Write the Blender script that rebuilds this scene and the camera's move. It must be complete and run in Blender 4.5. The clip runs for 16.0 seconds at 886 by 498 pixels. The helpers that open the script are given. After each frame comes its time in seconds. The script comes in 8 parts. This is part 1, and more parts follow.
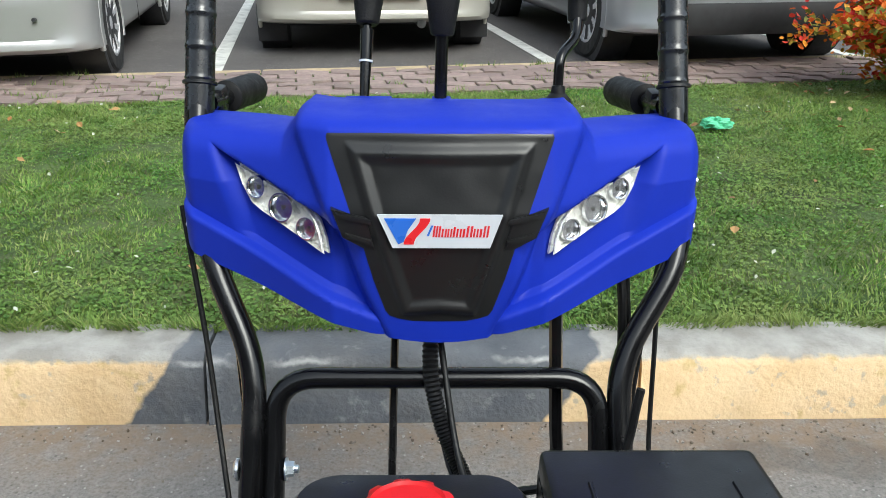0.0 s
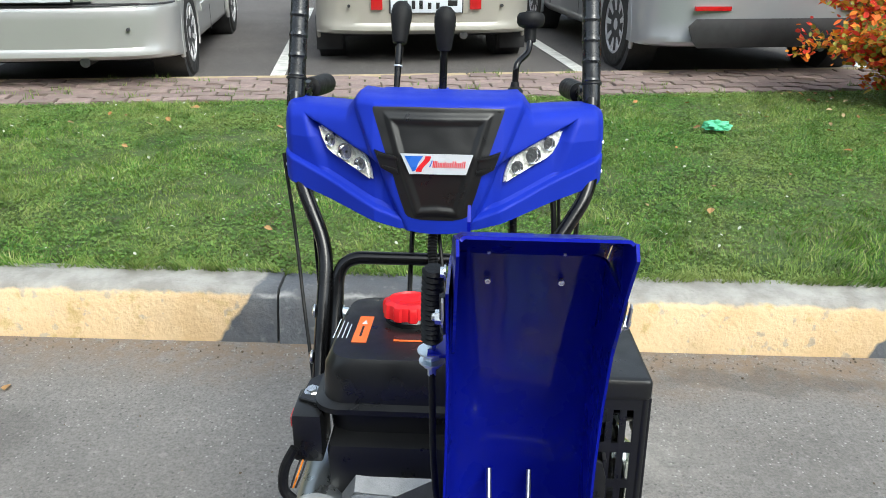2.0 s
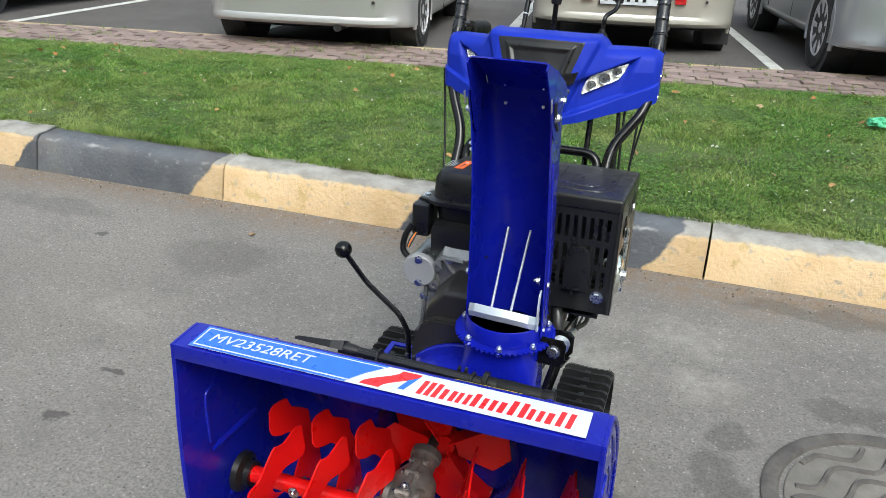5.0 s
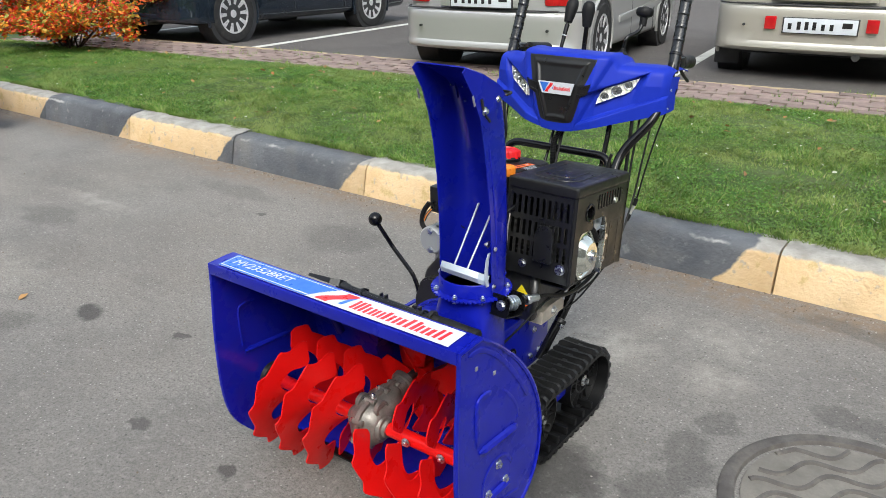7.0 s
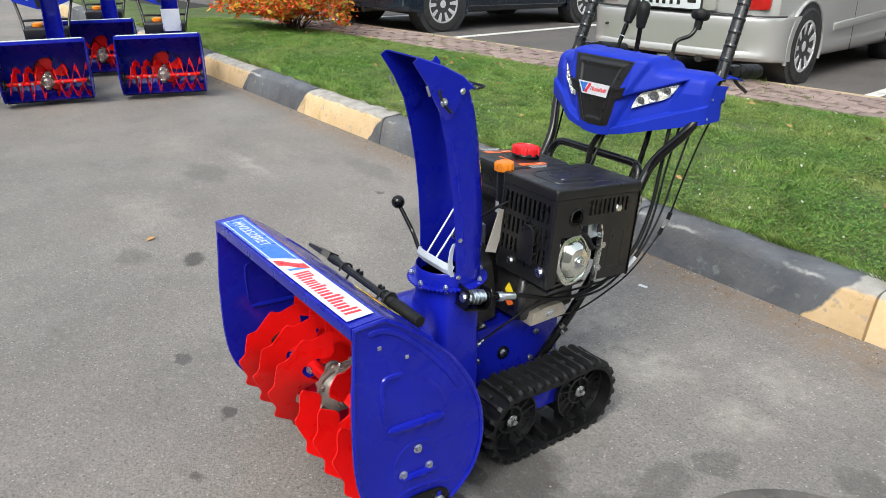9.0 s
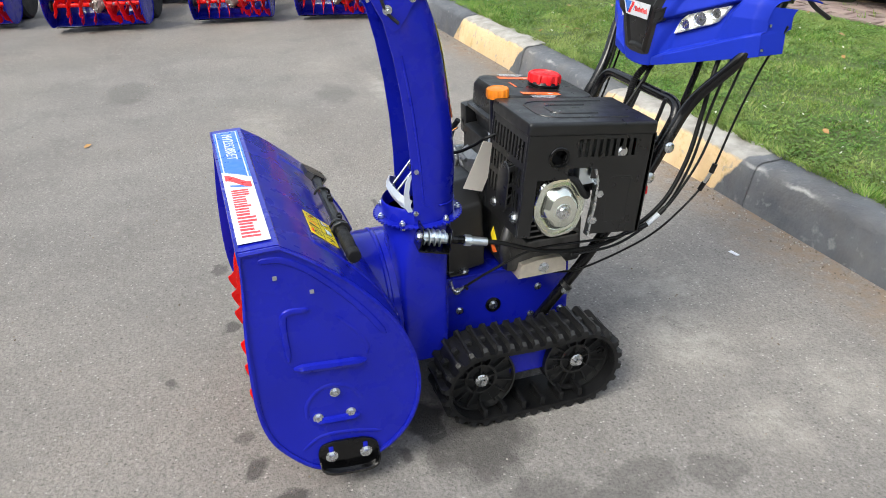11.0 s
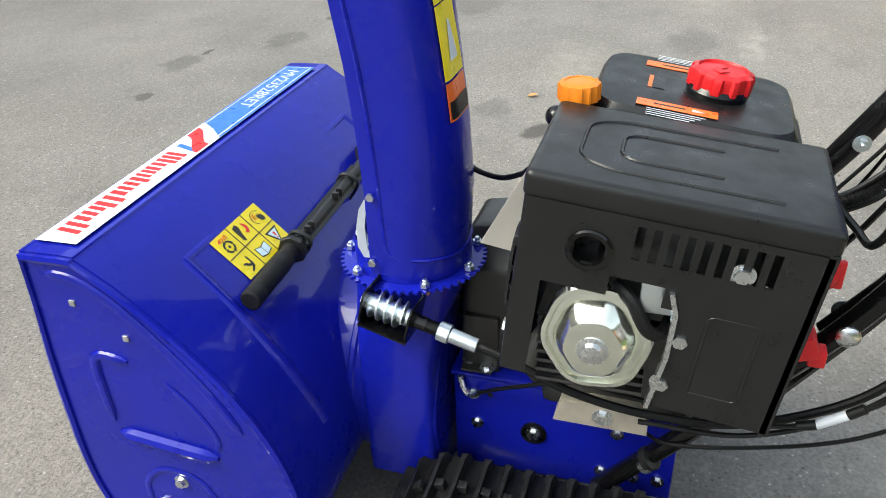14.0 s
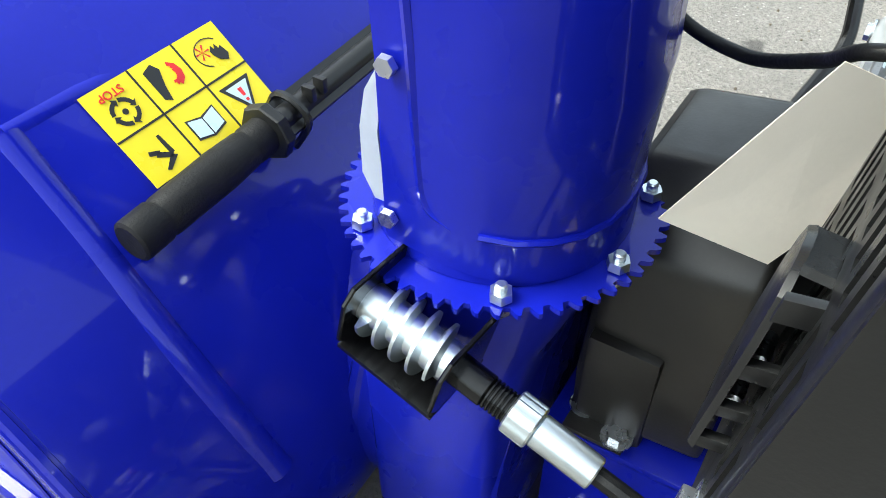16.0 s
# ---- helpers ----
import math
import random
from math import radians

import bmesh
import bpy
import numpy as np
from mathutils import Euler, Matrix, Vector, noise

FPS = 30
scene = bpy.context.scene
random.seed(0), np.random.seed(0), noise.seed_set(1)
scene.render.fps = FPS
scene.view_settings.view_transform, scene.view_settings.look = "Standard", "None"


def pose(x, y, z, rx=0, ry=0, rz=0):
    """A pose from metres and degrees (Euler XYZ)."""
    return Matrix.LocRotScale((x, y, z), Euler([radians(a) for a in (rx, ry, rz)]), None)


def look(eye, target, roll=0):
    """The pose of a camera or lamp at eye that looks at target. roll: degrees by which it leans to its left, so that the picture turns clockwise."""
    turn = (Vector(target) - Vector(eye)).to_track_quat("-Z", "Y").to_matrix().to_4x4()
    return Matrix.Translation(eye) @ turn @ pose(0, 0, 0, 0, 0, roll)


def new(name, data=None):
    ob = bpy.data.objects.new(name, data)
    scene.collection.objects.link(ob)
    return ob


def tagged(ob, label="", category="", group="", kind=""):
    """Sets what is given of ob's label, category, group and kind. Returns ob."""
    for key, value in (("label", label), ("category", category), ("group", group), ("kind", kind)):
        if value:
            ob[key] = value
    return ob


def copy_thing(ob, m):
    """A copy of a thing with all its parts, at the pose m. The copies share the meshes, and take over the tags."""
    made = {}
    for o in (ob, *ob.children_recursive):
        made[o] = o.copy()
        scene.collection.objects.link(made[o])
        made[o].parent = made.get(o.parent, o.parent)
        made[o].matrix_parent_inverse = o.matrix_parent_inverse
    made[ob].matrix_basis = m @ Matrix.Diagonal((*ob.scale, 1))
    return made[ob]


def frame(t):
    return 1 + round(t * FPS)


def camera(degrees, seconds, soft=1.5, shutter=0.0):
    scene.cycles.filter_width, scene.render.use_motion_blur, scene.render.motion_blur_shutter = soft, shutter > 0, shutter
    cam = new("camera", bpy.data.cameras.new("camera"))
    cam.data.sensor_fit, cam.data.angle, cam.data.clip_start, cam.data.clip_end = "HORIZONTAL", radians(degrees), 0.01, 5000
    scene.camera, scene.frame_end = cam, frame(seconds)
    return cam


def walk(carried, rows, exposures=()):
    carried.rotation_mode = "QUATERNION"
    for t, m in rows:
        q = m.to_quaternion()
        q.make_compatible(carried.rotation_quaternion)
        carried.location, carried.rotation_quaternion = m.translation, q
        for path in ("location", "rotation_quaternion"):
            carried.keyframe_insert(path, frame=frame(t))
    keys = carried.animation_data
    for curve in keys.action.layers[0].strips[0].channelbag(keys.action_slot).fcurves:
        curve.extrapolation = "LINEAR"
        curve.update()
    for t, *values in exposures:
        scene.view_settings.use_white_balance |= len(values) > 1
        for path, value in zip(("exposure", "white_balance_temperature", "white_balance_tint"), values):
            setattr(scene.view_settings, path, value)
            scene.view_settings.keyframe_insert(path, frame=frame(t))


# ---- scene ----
cam = camera(58.4, 16.0, 0.75)
PATH = [
    (0, (-0.013, 0.285, 1.157), (0.03, 2.093, 0.303), 0.8),
    (0.5, (-0.013, 0.155, 1.193), (0.032, 1.955, 0.322), 0.0),
    (1, (0.009, 0.019, 1.22), (0.054, 1.822, 0.356), 0.3),
    (1.5, (0.041, -0.125, 1.246), (0.063, 1.688, 0.4), 1.0),
    (2, (0.061, -0.254, 1.266), (-0.013, 1.562, 0.429), 0.6),
    (2.5, (0.085, -0.387, 1.269), (-0.057, 1.421, 0.426), 0.6),
    (3, (0.106, -0.527, 1.275), (-0.076, 1.278, 0.433), -0.1),
    (3.5, (0.131, -0.63, 1.29), (-0.131, 1.166, 0.45), 0.1),
    (4, (0.232, -0.703, 1.269), (-0.147, 1.06, 0.402), 1.1),
    (4.5, (0.34, -0.795, 1.263), (-0.161, 0.93, 0.384), 1.4),
    (5, (0.426, -0.931, 1.288), (-0.163, 0.782, 0.44), 1.6),
    (5.2, (0.478, -0.998, 1.298), (-0.146, 0.712, 0.468), 1.6),
    (7.3, (1.169, -1.043, 1.327), (-0.003, 0.381, 0.554), -1.1),
    (7.5, (1.208, -0.997, 1.329), (-0.001, 0.4, 0.562), -1.1),
    (8, (1.303, -0.885, 1.324), (0.02, 0.441, 0.552), -1.0),
    (8.5, (1.447, -0.772, 1.307), (0.042, 0.431, 0.545), -0.8),
    (8.7, (1.506, -0.721, 1.315), (0.056, 0.422, 0.546), -0.6),
    (10.8, (1.628, -0.126, 1.23), (-0.049, 0.483, 0.326), -2.0),
    (11, (1.653, -0.047, 1.212), (-0.045, 0.486, 0.299), -2.0),
    (11.5, (1.662, 0.122, 1.179), (-0.054, 0.504, 0.226), -2.4),
    (12, (1.587, 0.293, 1.141), (-0.144, 0.517, 0.164), -2.5),
    (12.5, (1.479, 0.461, 1.125), (-0.255, 0.455, 0.128), -3.0),
    (13, (1.385, 0.652, 1.104), (-0.306, 0.395, 0.068), -3.4),
    (13.5, (1.232, 0.744, 1.08), (-0.425, 0.344, 0.033), -2.8),
    (14, (0.964, 0.709, 1.046), (-0.66, 0.167, 0.013), -2.4),
    (14.5, (0.734, 0.644, 0.99), (-0.796, -0.084, -0.073), -2.1),
    (15, (0.538, 0.591, 0.888), (-0.856, -0.203, -0.307), -1.5),
    (15.5, (0.448, 0.556, 0.815), (-0.818, -0.216, -0.527), -0.9),
    (16, (0.438, 0.548, 0.798), (-0.777, -0.223, -0.591), -0.6),
]
EXPOSURES = [(0, 1.14, 6150, 2), (1, 1.27, 6200, 2), (2.5, 1.28, 6200, 2), (5, 1.1, 6250, 3), (8.5, 1.2, 6450, 6), (11, 1.42, 6500, 6), (13, 1.54, 6600, 4), (14.5, 1.56, 6650, 0), (16, 2.03, 6400, -2)]
walk(cam, [(t, look(eye, target, roll)) for t, eye, target, roll in PATH], EXPOSURES)

# ---- world, sun, exposure ----
world = bpy.data.worlds.new("sky")
scene.world = world
world.use_nodes = True
wn = world.node_tree.nodes
sky = wn.new("ShaderNodeTexSky")
sky.sky_type, sky.sun_disc = "NISHITA", False
sky.sun_elevation, sky.sun_rotation = radians(48), radians(149)
sky.air_density, sky.dust_density = 1.0, 3.0
wn["Background"].inputs["Strength"].default_value = 0.15
hazy = wn.new("ShaderNodeHueSaturation")
hazy.inputs["Saturation"].default_value = 0.45
world.node_tree.links.new(sky.outputs[0], hazy.inputs["Color"])
world.node_tree.links.new(hazy.outputs[0], wn["Background"].inputs["Color"])
sun = new("sun", bpy.data.lights.new("sun", "SUN"))
sun.data.energy, sun.data.angle, sun.data.color = 0.9, radians(30), (1.0, 0.95, 0.87)
sun.matrix_world = look((1.8, -3.0, 4.0), (0, 0, 0))

# ---- materials ----
def nodes_of(name):
    m = bpy.data.materials.new(name)
    m.use_nodes = True
    t = m.node_tree
    return m, t, t.nodes["Principled BSDF"]


def mixed(t, a, b, fac):
    n = t.nodes.new("ShaderNodeMix")
    n.data_type = "RGBA"
    for sock, v in ((n.inputs[6], a), (n.inputs[7], b)):
        if isinstance(v, tuple):
            sock.default_value = (*v[:3], 1)
        else:
            t.links.new(v, sock)
    if isinstance(fac, float):
        n.inputs[0].default_value = fac
    else:
        t.links.new(fac, n.inputs[0])
    return n.outputs[2]


def noisy(t, scale, detail=4.0, lo=0.35, hi=0.65, vector=None, rough=0.55):
    n = t.nodes.new("ShaderNodeTexNoise")
    n.inputs["Scale"].default_value, n.inputs["Detail"].default_value, n.inputs["Roughness"].default_value = scale, detail, rough
    if vector is None:
        vector = coords(t)
    t.links.new(vector, n.inputs["Vector"])
    return ramp(t, n.outputs["Fac"], lo, hi)


def ramp(t, value, lo, hi, a=0.0, b=1.0):
    n = t.nodes.new("ShaderNodeMapRange")
    n.inputs[1].default_value, n.inputs[2].default_value, n.inputs[3].default_value, n.inputs[4].default_value = lo, hi, a, b
    t.links.new(value, n.inputs[0])
    return n.outputs[0]


def coords(t):
    for n in t.nodes:
        if n.bl_idname == "ShaderNodeTexCoord":
            return n.outputs["Object"]
    return t.nodes.new("ShaderNodeTexCoord").outputs["Object"]


def maths(t, op, a, b=0.0):
    n = t.nodes.new("ShaderNodeMath")
    n.operation = op
    for sock, v in zip(n.inputs, (a, b)):
        if isinstance(v, (int, float)):
            sock.default_value = v
        else:
            t.links.new(v, sock)
    return n.outputs[0]


def bumped(t, bsdf, height, strength, distance=0.0006):
    n = t.nodes.new("ShaderNodeBump")
    n.inputs["Strength"].default_value, n.inputs["Distance"].default_value = strength, distance
    t.links.new(height, n.inputs["Height"])
    t.links.new(n.outputs[0], bsdf.inputs["Normal"])


def plain(name, col, rough=0.5, metal=0.0, vary=0.12, scale=14.0, fine=180.0, bump=0.08, coat=0.0, random_tint=0.0, dirt=None, spec=0.5, even=None):
    """A surface of one colour with stains, grain and fine relief."""
    m, t, p = nodes_of(name)
    dark = tuple(c * (1 - vary) for c in col)
    light = tuple(min(1, c * (1 + vary)) for c in col)
    c = mixed(t, dark, light, noisy(t, scale, 5))
    f = noisy(t, fine, 3)
    c = mixed(t, c, tuple(x * (1 - vary * 0.8) for x in col), maths(t, "MULTIPLY", f, 0.4))
    if dirt:
        c = mixed(t, c, dirt[0], maths(t, "MULTIPLY", noisy(t, dirt[2], 6, 0.5, 0.75), dirt[1]))
    if random_tint:
        o = t.nodes.new("ShaderNodeObjectInfo")
        c = mixed(t, c, tuple(x * 0.45 for x in col), maths(t, "MULTIPLY", o.outputs["Random"], random_tint))
    t.links.new(c, p.inputs["Base Color"])
    swing = even if even is not None else (0.025 if metal == 1 else 0.09)
    t.links.new(ramp(t, noisy(t, scale * 2.2, 4), 0, 1, max(0.02, rough - swing), min(1, rough + swing)), p.inputs["Roughness"])
    p.inputs["Metallic"].default_value = metal
    p.inputs["Coat Weight"].default_value = coat
    p.inputs["Coat Roughness"].default_value = 0.04
    p.inputs["Specular IOR Level"].default_value = spec
    bumped(t, p, f, bump)
    return m


BLUE = plain("blue_enamel", (0.0055, 0.0105, 0.315), 0.3, 0, 0.1, 6, 260, 0.02, coat=0.45, dirt=((0.03, 0.03, 0.3), 0.10, 30), spec=0.12)
BLUE_PLASTIC = plain("blue_plastic", (0.010, 0.028, 0.37), 0.5, 0, 0.05, 8, 500, 0.06, spec=0.16)
BLACK_PLASTIC = plain("black_plastic", (0.0095, 0.0097, 0.0102), 0.35, 0, 0.2, 12, 420, 0.06, dirt=((0.02, 0.02, 0.02), 0.12, 25), spec=0.45)
# lighter and warmer than black_plastic, with paler mottling
WARM_PLASTIC = plain("dusty_plastic", (0.019, 0.0178, 0.0165), 0.38, 0, 0.2, 10, 420, 0.05, dirt=((0.05, 0.047, 0.042), 0.18, 14), spec=0.45)
BLACK_GLOSS = plain("black_paint", (0.004, 0.004, 0.0045), 0.2, 0, 0.2, 12, 300, 0.03, coat=0.15, spec=0.3)
RUBBER = plain("black_rubber", (0.0052, 0.0054, 0.006), 0.44, 0, 0.3, 20, 240, 0.3, dirt=((0.04, 0.037, 0.034), 0.10, 16), spec=0.28)
WORN_RUBBER = plain("worn_rubber", (0.010, 0.0103, 0.011), 0.5, 0, 0.3, 30, 240, 0.3, dirt=((0.07, 0.068, 0.065), 0.22, 40), spec=0.3)
FOAM = plain("grip_rubber", (0.008, 0.008, 0.0085), 0.55, 0, 0.25, 30, 500, 0.3, spec=0.25)
RED = plain("red_enamel", (0.74, 0.006, 0.006), 0.34, 0, 0.08, 9, 250, 0.03, coat=0.25, spec=0.2)
RED_PLASTIC = plain("red_plastic", (0.6, 0.01, 0.015), 0.4, 0, 0.08, 18, 300, 0.05)
ORANGE_PLASTIC = plain("orange_plastic", (0.8, 0.23, 0.012), 0.4, 0, 0.06, 18, 300, 0.05)
ZINC = plain("zinc_plate", (0.68, 0.70, 0.72), 0.28, 1, 0.05, 60, 300, 0.03)
BLUE_ZINC = plain("blue_zinc", (0.70, 0.76, 0.80), 0.33, 1, 0.04, 40, 300, 0.0)
STRAP_ZINC = plain("pale_zinc", (0.72, 0.78, 0.85), 0.42, 0.6, 0.04, 60, 300, 0.03)
LAMP_PLATE = plain("lamp_plate", (0.82, 0.82, 0.79), 0.3, 0.3, 0.04, 60, 300, 0.03)
VALVE = plain("valve_cover_zinc", (0.84, 0.87, 0.78), 0.17, 0.96, 0.01, 6, 300, 0.0, even=0.01)
CAST = plain("cast_aluminium", (0.48, 0.48, 0.47), 0.5, 0.85, 0.15, 30, 420, 0.3)
CAST_GREY = plain("grey_casting", (0.26, 0.265, 0.27), 0.45, 0.6, 0.15, 30, 420, 0.25)
CAST_DARK = plain("raw_casting", (0.27, 0.25, 0.23), 0.5, 0.7, 0.3, 30, 260, 0.4)
STARTER = plain("starter_steel", (0.30, 0.32, 0.33), 0.32, 0.9, 0.08, 20, 300, 0.03)
CAST_TAN = plain("cast_crankcase", (0.55, 0.5, 0.42), 0.55, 0.6, 0.15, 30, 420, 0.3)
GREY_PAINT = plain("grey_paint", (0.37, 0.38, 0.38), 0.4, 0.2, 0.08, 20, 300, 0.05)
WHITE_VINYL = plain("white_vinyl", (0.60, 0.635, 0.68), 0.35, 0, 0.04, 20, 300, 0.02)
SKY_VINYL = plain("blue_vinyl", (0.03, 0.15, 0.62), 0.35, 0, 0.05, 20, 300, 0.02)
RED_VINYL = plain("red_vinyl", (0.72, 0.02, 0.025), 0.35, 0, 0.05, 20, 300, 0.02)
YELLOW_VINYL = plain("yellow_vinyl", (0.85, 0.68, 0.02), 0.35, 0, 0.05, 20, 300, 0.02)
BLACK_VINYL = plain("black_vinyl", (0.015, 0.015, 0.016), 0.35, 0, 0.1, 20, 300, 0.02)
ORANGE_VINYL = plain("orange_vinyl", (0.85, 0.16, 0.03), 0.35, 0, 0.05, 20, 300, 0.02)
PALE_VINYL = plain("pale_blue_vinyl", (0.6, 0.75, 0.85), 0.35, 0, 0.05, 20, 300, 0.02)
CARD = plain("cream_card", (0.84, 0.77, 0.67), 0.7, 0, 0.04, 12, 200, 0.08)
CHROME = plain("lamp_reflector", (0.85, 0.86, 0.88), 0.12, 1, 0.05, 40, 300, 0.02)
DARK_STEEL = plain("dark_steel", (0.10, 0.10, 0.10), 0.4, 0.8, 0.3, 30, 300, 0.1)
CAR_SILVER = plain("silver_car_paint", (0.45, 0.45, 0.44), 0.3, 0.4, 0.01, 3, 600, 0.0, coat=0.6, even=0.01)
CAR_BEIGE = plain("beige_car_paint", (0.47, 0.45, 0.395), 0.3, 0.35, 0.01, 3, 600, 0.0, coat=0.6, even=0.01)
CAR_WHITE = plain("pale_car_paint", (0.42, 0.435, 0.46), 0.3, 0.45, 0.01, 3, 600, 0.0, coat=0.6, even=0.01)
CAR_NAVY = plain("navy_car_paint", (0.012, 0.02, 0.032), 0.2, 0.3, 0.1, 3, 600, 0.02, coat=0.8)
CAR_GLASS = plain("car_glass", (0.01, 0.012, 0.014), 0.06, 0, 0.1, 3, 200, 0.0)
TAIL_RED = plain("tail_lamp", (0.45, 0.008, 0.012), 0.12, 0, 0.2, 20, 200, 0.0, coat=1.0)
ALLOY = plain("wheel_alloy", (0.62, 0.62, 0.63), 0.35, 0.3, 0.08, 20, 300, 0.03)
TYRE = plain("tyre", (0.018, 0.018, 0.018), 0.75, 0, 0.3, 14, 160, 0.3, dirt=((0.08, 0.07, 0.06), 0.4, 8))
TRIM = plain("dark_trim", (0.03, 0.03, 0.032), 0.55, 0, 0.15, 10, 300, 0.1)
IRON = plain("cast_iron", (0.11, 0.10, 0.092), 0.7, 0.2, 0.3, 12, 130, 0.5, dirt=((0.24, 0.215, 0.18), 0.55, 14))
DUSTY_IRON = plain("dusty_iron", (0.20, 0.185, 0.16), 0.8, 0.1, 0.2, 12, 130, 0.5, dirt=((0.10, 0.09, 0.08), 0.5, 9))
PAINT_LINE = plain("road_paint", (0.62, 0.62, 0.58), 0.8, 0, 0.12, 8, 90, 0.4, dirt=((0.16, 0.15, 0.14), 0.6, 12))
BARK = plain("bark", (0.10, 0.07, 0.05), 0.85, 0, 0.3, 30, 160, 0.6)
GREEN_BAG = plain("green_bag", (0.12, 0.52, 0.28), 0.4, 0, 0.1, 20, 200, 0.1)


# surfaces of the unseen wall and belt that dim light from the horizon
BLOCKER_WALL = plain("yard_wall", (0.20, 0.185, 0.165), 0.8, 0, 0.15, 1.5, 40, 0.3)
BLOCKER_BELT = plain("far_trees", (0.05, 0.06, 0.03), 0.9, 0, 0.5, 0.6, 6, 0.5)


def glassy(name, col=(1, 1, 1), rough=0.02):
    m, t, p = nodes_of(name)
    p.inputs["Base Color"].default_value = (*col, 1)
    p.inputs["Transmission Weight"].default_value, p.inputs["Roughness"].default_value, p.inputs["IOR"].default_value = 1.0, rough, 1.45
    return m


CLEAR = glassy("clear_lens")
ROD = plain("dull_rod", (0.42, 0.44, 0.48), 0.4, 0.9, 0.1, 40, 300, 0.03)
SLEEVE = plain("sleeve_vinyl", (0.010, 0.011, 0.013), 0.26, 0, 0.2, 20, 300, 0.04, spec=0.7)


def asphalt(name, base, spots=(), pale=(), tint=(0.27, 0.235, 0.2), kerbside=False):
    """Worn asphalt with pale stone chips, dusty patches, oil spots and fine relief."""
    m, t, p = nodes_of(name)
    v = coords(t)
    dark = tuple(x * 0.76 for x in base)
    light = tuple(x * 1.22 for x in base)
    c = mixed(t, dark, light, noisy(t, 1.3, 8, 0.32, 0.68, rough=0.62))
    c = mixed(t, c, tint, maths(t, "MULTIPLY", noisy(t, 0.55, 5, 0.45, 0.72), 0.55))
    c = mixed(t, c, tuple(x * 0.55 for x in base), maths(t, "MULTIPLY", noisy(t, 3.4, 9, 0.52, 0.70, rough=0.7), 0.5))
    c = mixed(t, c, tuple(x * 1.45 for x in base), maths(t, "MULTIPLY", noisy(t, 7.5, 9, 0.54, 0.74, rough=0.7), 0.4))
    grit = noisy(t, 120, 4, 0.40, 0.62, rough=0.7)
    c = mixed(t, c, tuple(x * 0.5 for x in base), maths(t, "MULTIPLY", grit, 0.72))
    c = mixed(t, c, tuple(x * 1.5 for x in base), maths(t, "MULTIPLY", noisy(t, 42, 5, 0.52, 0.70, rough=0.7), 0.45))
    c = mixed(t, c, tuple(x * 0.45 for x in base), maths(t, "MULTIPLY", noisy(t, 55, 4, 0.58, 0.70, rough=0.7), 0.6))
    vor = t.nodes.new("ShaderNodeTexVoronoi")
    vor.inputs["Scale"].default_value = 88
    t.links.new(v, vor.inputs["Vector"])
    chip = ramp(t, vor.outputs["Distance"], 0.16, 0.30, 1, 0)
    pick = t.nodes.new("ShaderNodeSeparateColor")
    t.links.new(vor.outputs["Color"], pick.inputs[0])
    chip = maths(t, "MULTIPLY", chip, ramp(t, pick.outputs[0], 0.76, 0.86))
    c = mixed(t, c, (0.46, 0.44, 0.41), maths(t, "MULTIPLY", chip, 0.62))
    pit = maths(t, "MULTIPLY", ramp(t, vor.outputs["Distance"], 0.20, 0.36, 1, 0), ramp(t, pick.outputs[1], 0.80, 0.88))
    c = mixed(t, c, tuple(x * 0.3 for x in base), maths(t, "MULTIPLY", pit, 0.65))
    if kerbside:
        sep = t.nodes.new("ShaderNodeSeparateXYZ")
        t.links.new(v, sep.inputs[0])
        edge = maths(t, "ADD", sep.outputs["Y"], maths(t, "MULTIPLY", noisy(t, 2.6, 7, 0.2, 0.8), 0.22))
        band = ramp(t, edge, 1.64, 1.84)
        c = mixed(t, c, (0.20, 0.145, 0.10), maths(t, "MULTIPLY", band, maths(t, "MULTIPLY", noisy(t, 20, 6, 0.3, 0.6), 0.85)))
    warp = t.nodes.new("ShaderNodeTexNoise")
    warp.inputs["Scale"].default_value, warp.inputs["Detail"].default_value = 9, 4
    t.links.new(v, warp.inputs["Vector"])
    wob = t.nodes.new("ShaderNodeVectorMath")
    wob.operation = "MULTIPLY_ADD"
    wob.inputs[1].default_value = (0.16, 0.16, 0)
    t.links.new(warp.outputs["Color"], wob.inputs[0])
    t.links.new(v, wob.inputs[2])
    for group, col, soft in ((spots, tuple(x * 0.16 for x in base), (0.72, 1.12)), (pale, (0.47, 0.44, 0.39), (0.3, 1.4))):
        total = None
        for x, y, rx, ry, amount in group:
            d = t.nodes.new("ShaderNodeVectorMath")
            d.operation = "SUBTRACT"
            d.inputs[1].default_value = (x + 0.08, y + 0.08, 0)
            t.links.new(wob.outputs[0], d.inputs[0])
            q = t.nodes.new("ShaderNodeVectorMath")
            q.operation = "DIVIDE"
            q.inputs[1].default_value = (rx, ry, 1e6)
            t.links.new(d.outputs[0], q.inputs[0])
            ln = t.nodes.new("ShaderNodeVectorMath")
            ln.operation = "LENGTH"
            t.links.new(q.outputs[0], ln.inputs[0])
            one = ramp(t, ln.outputs["Value"], *soft, amount, 0)
            total = one if total is None else maths(t, "MAXIMUM", total, one)
        if total is not None:
            patchy = noisy(t, 38, 5, 0.05, 0.42) if col[0] < 0.2 else noisy(t, 11, 9, 0.36, 0.62, rough=0.72)
            c = mixed(t, c, col, maths(t, "MULTIPLY", total, patchy if col[0] < 0.2 else maths(t, "MULTIPLY", patchy, 0.6)))
    t.links.new(c, p.inputs["Base Color"])
    p.inputs["Roughness"].default_value = 0.86
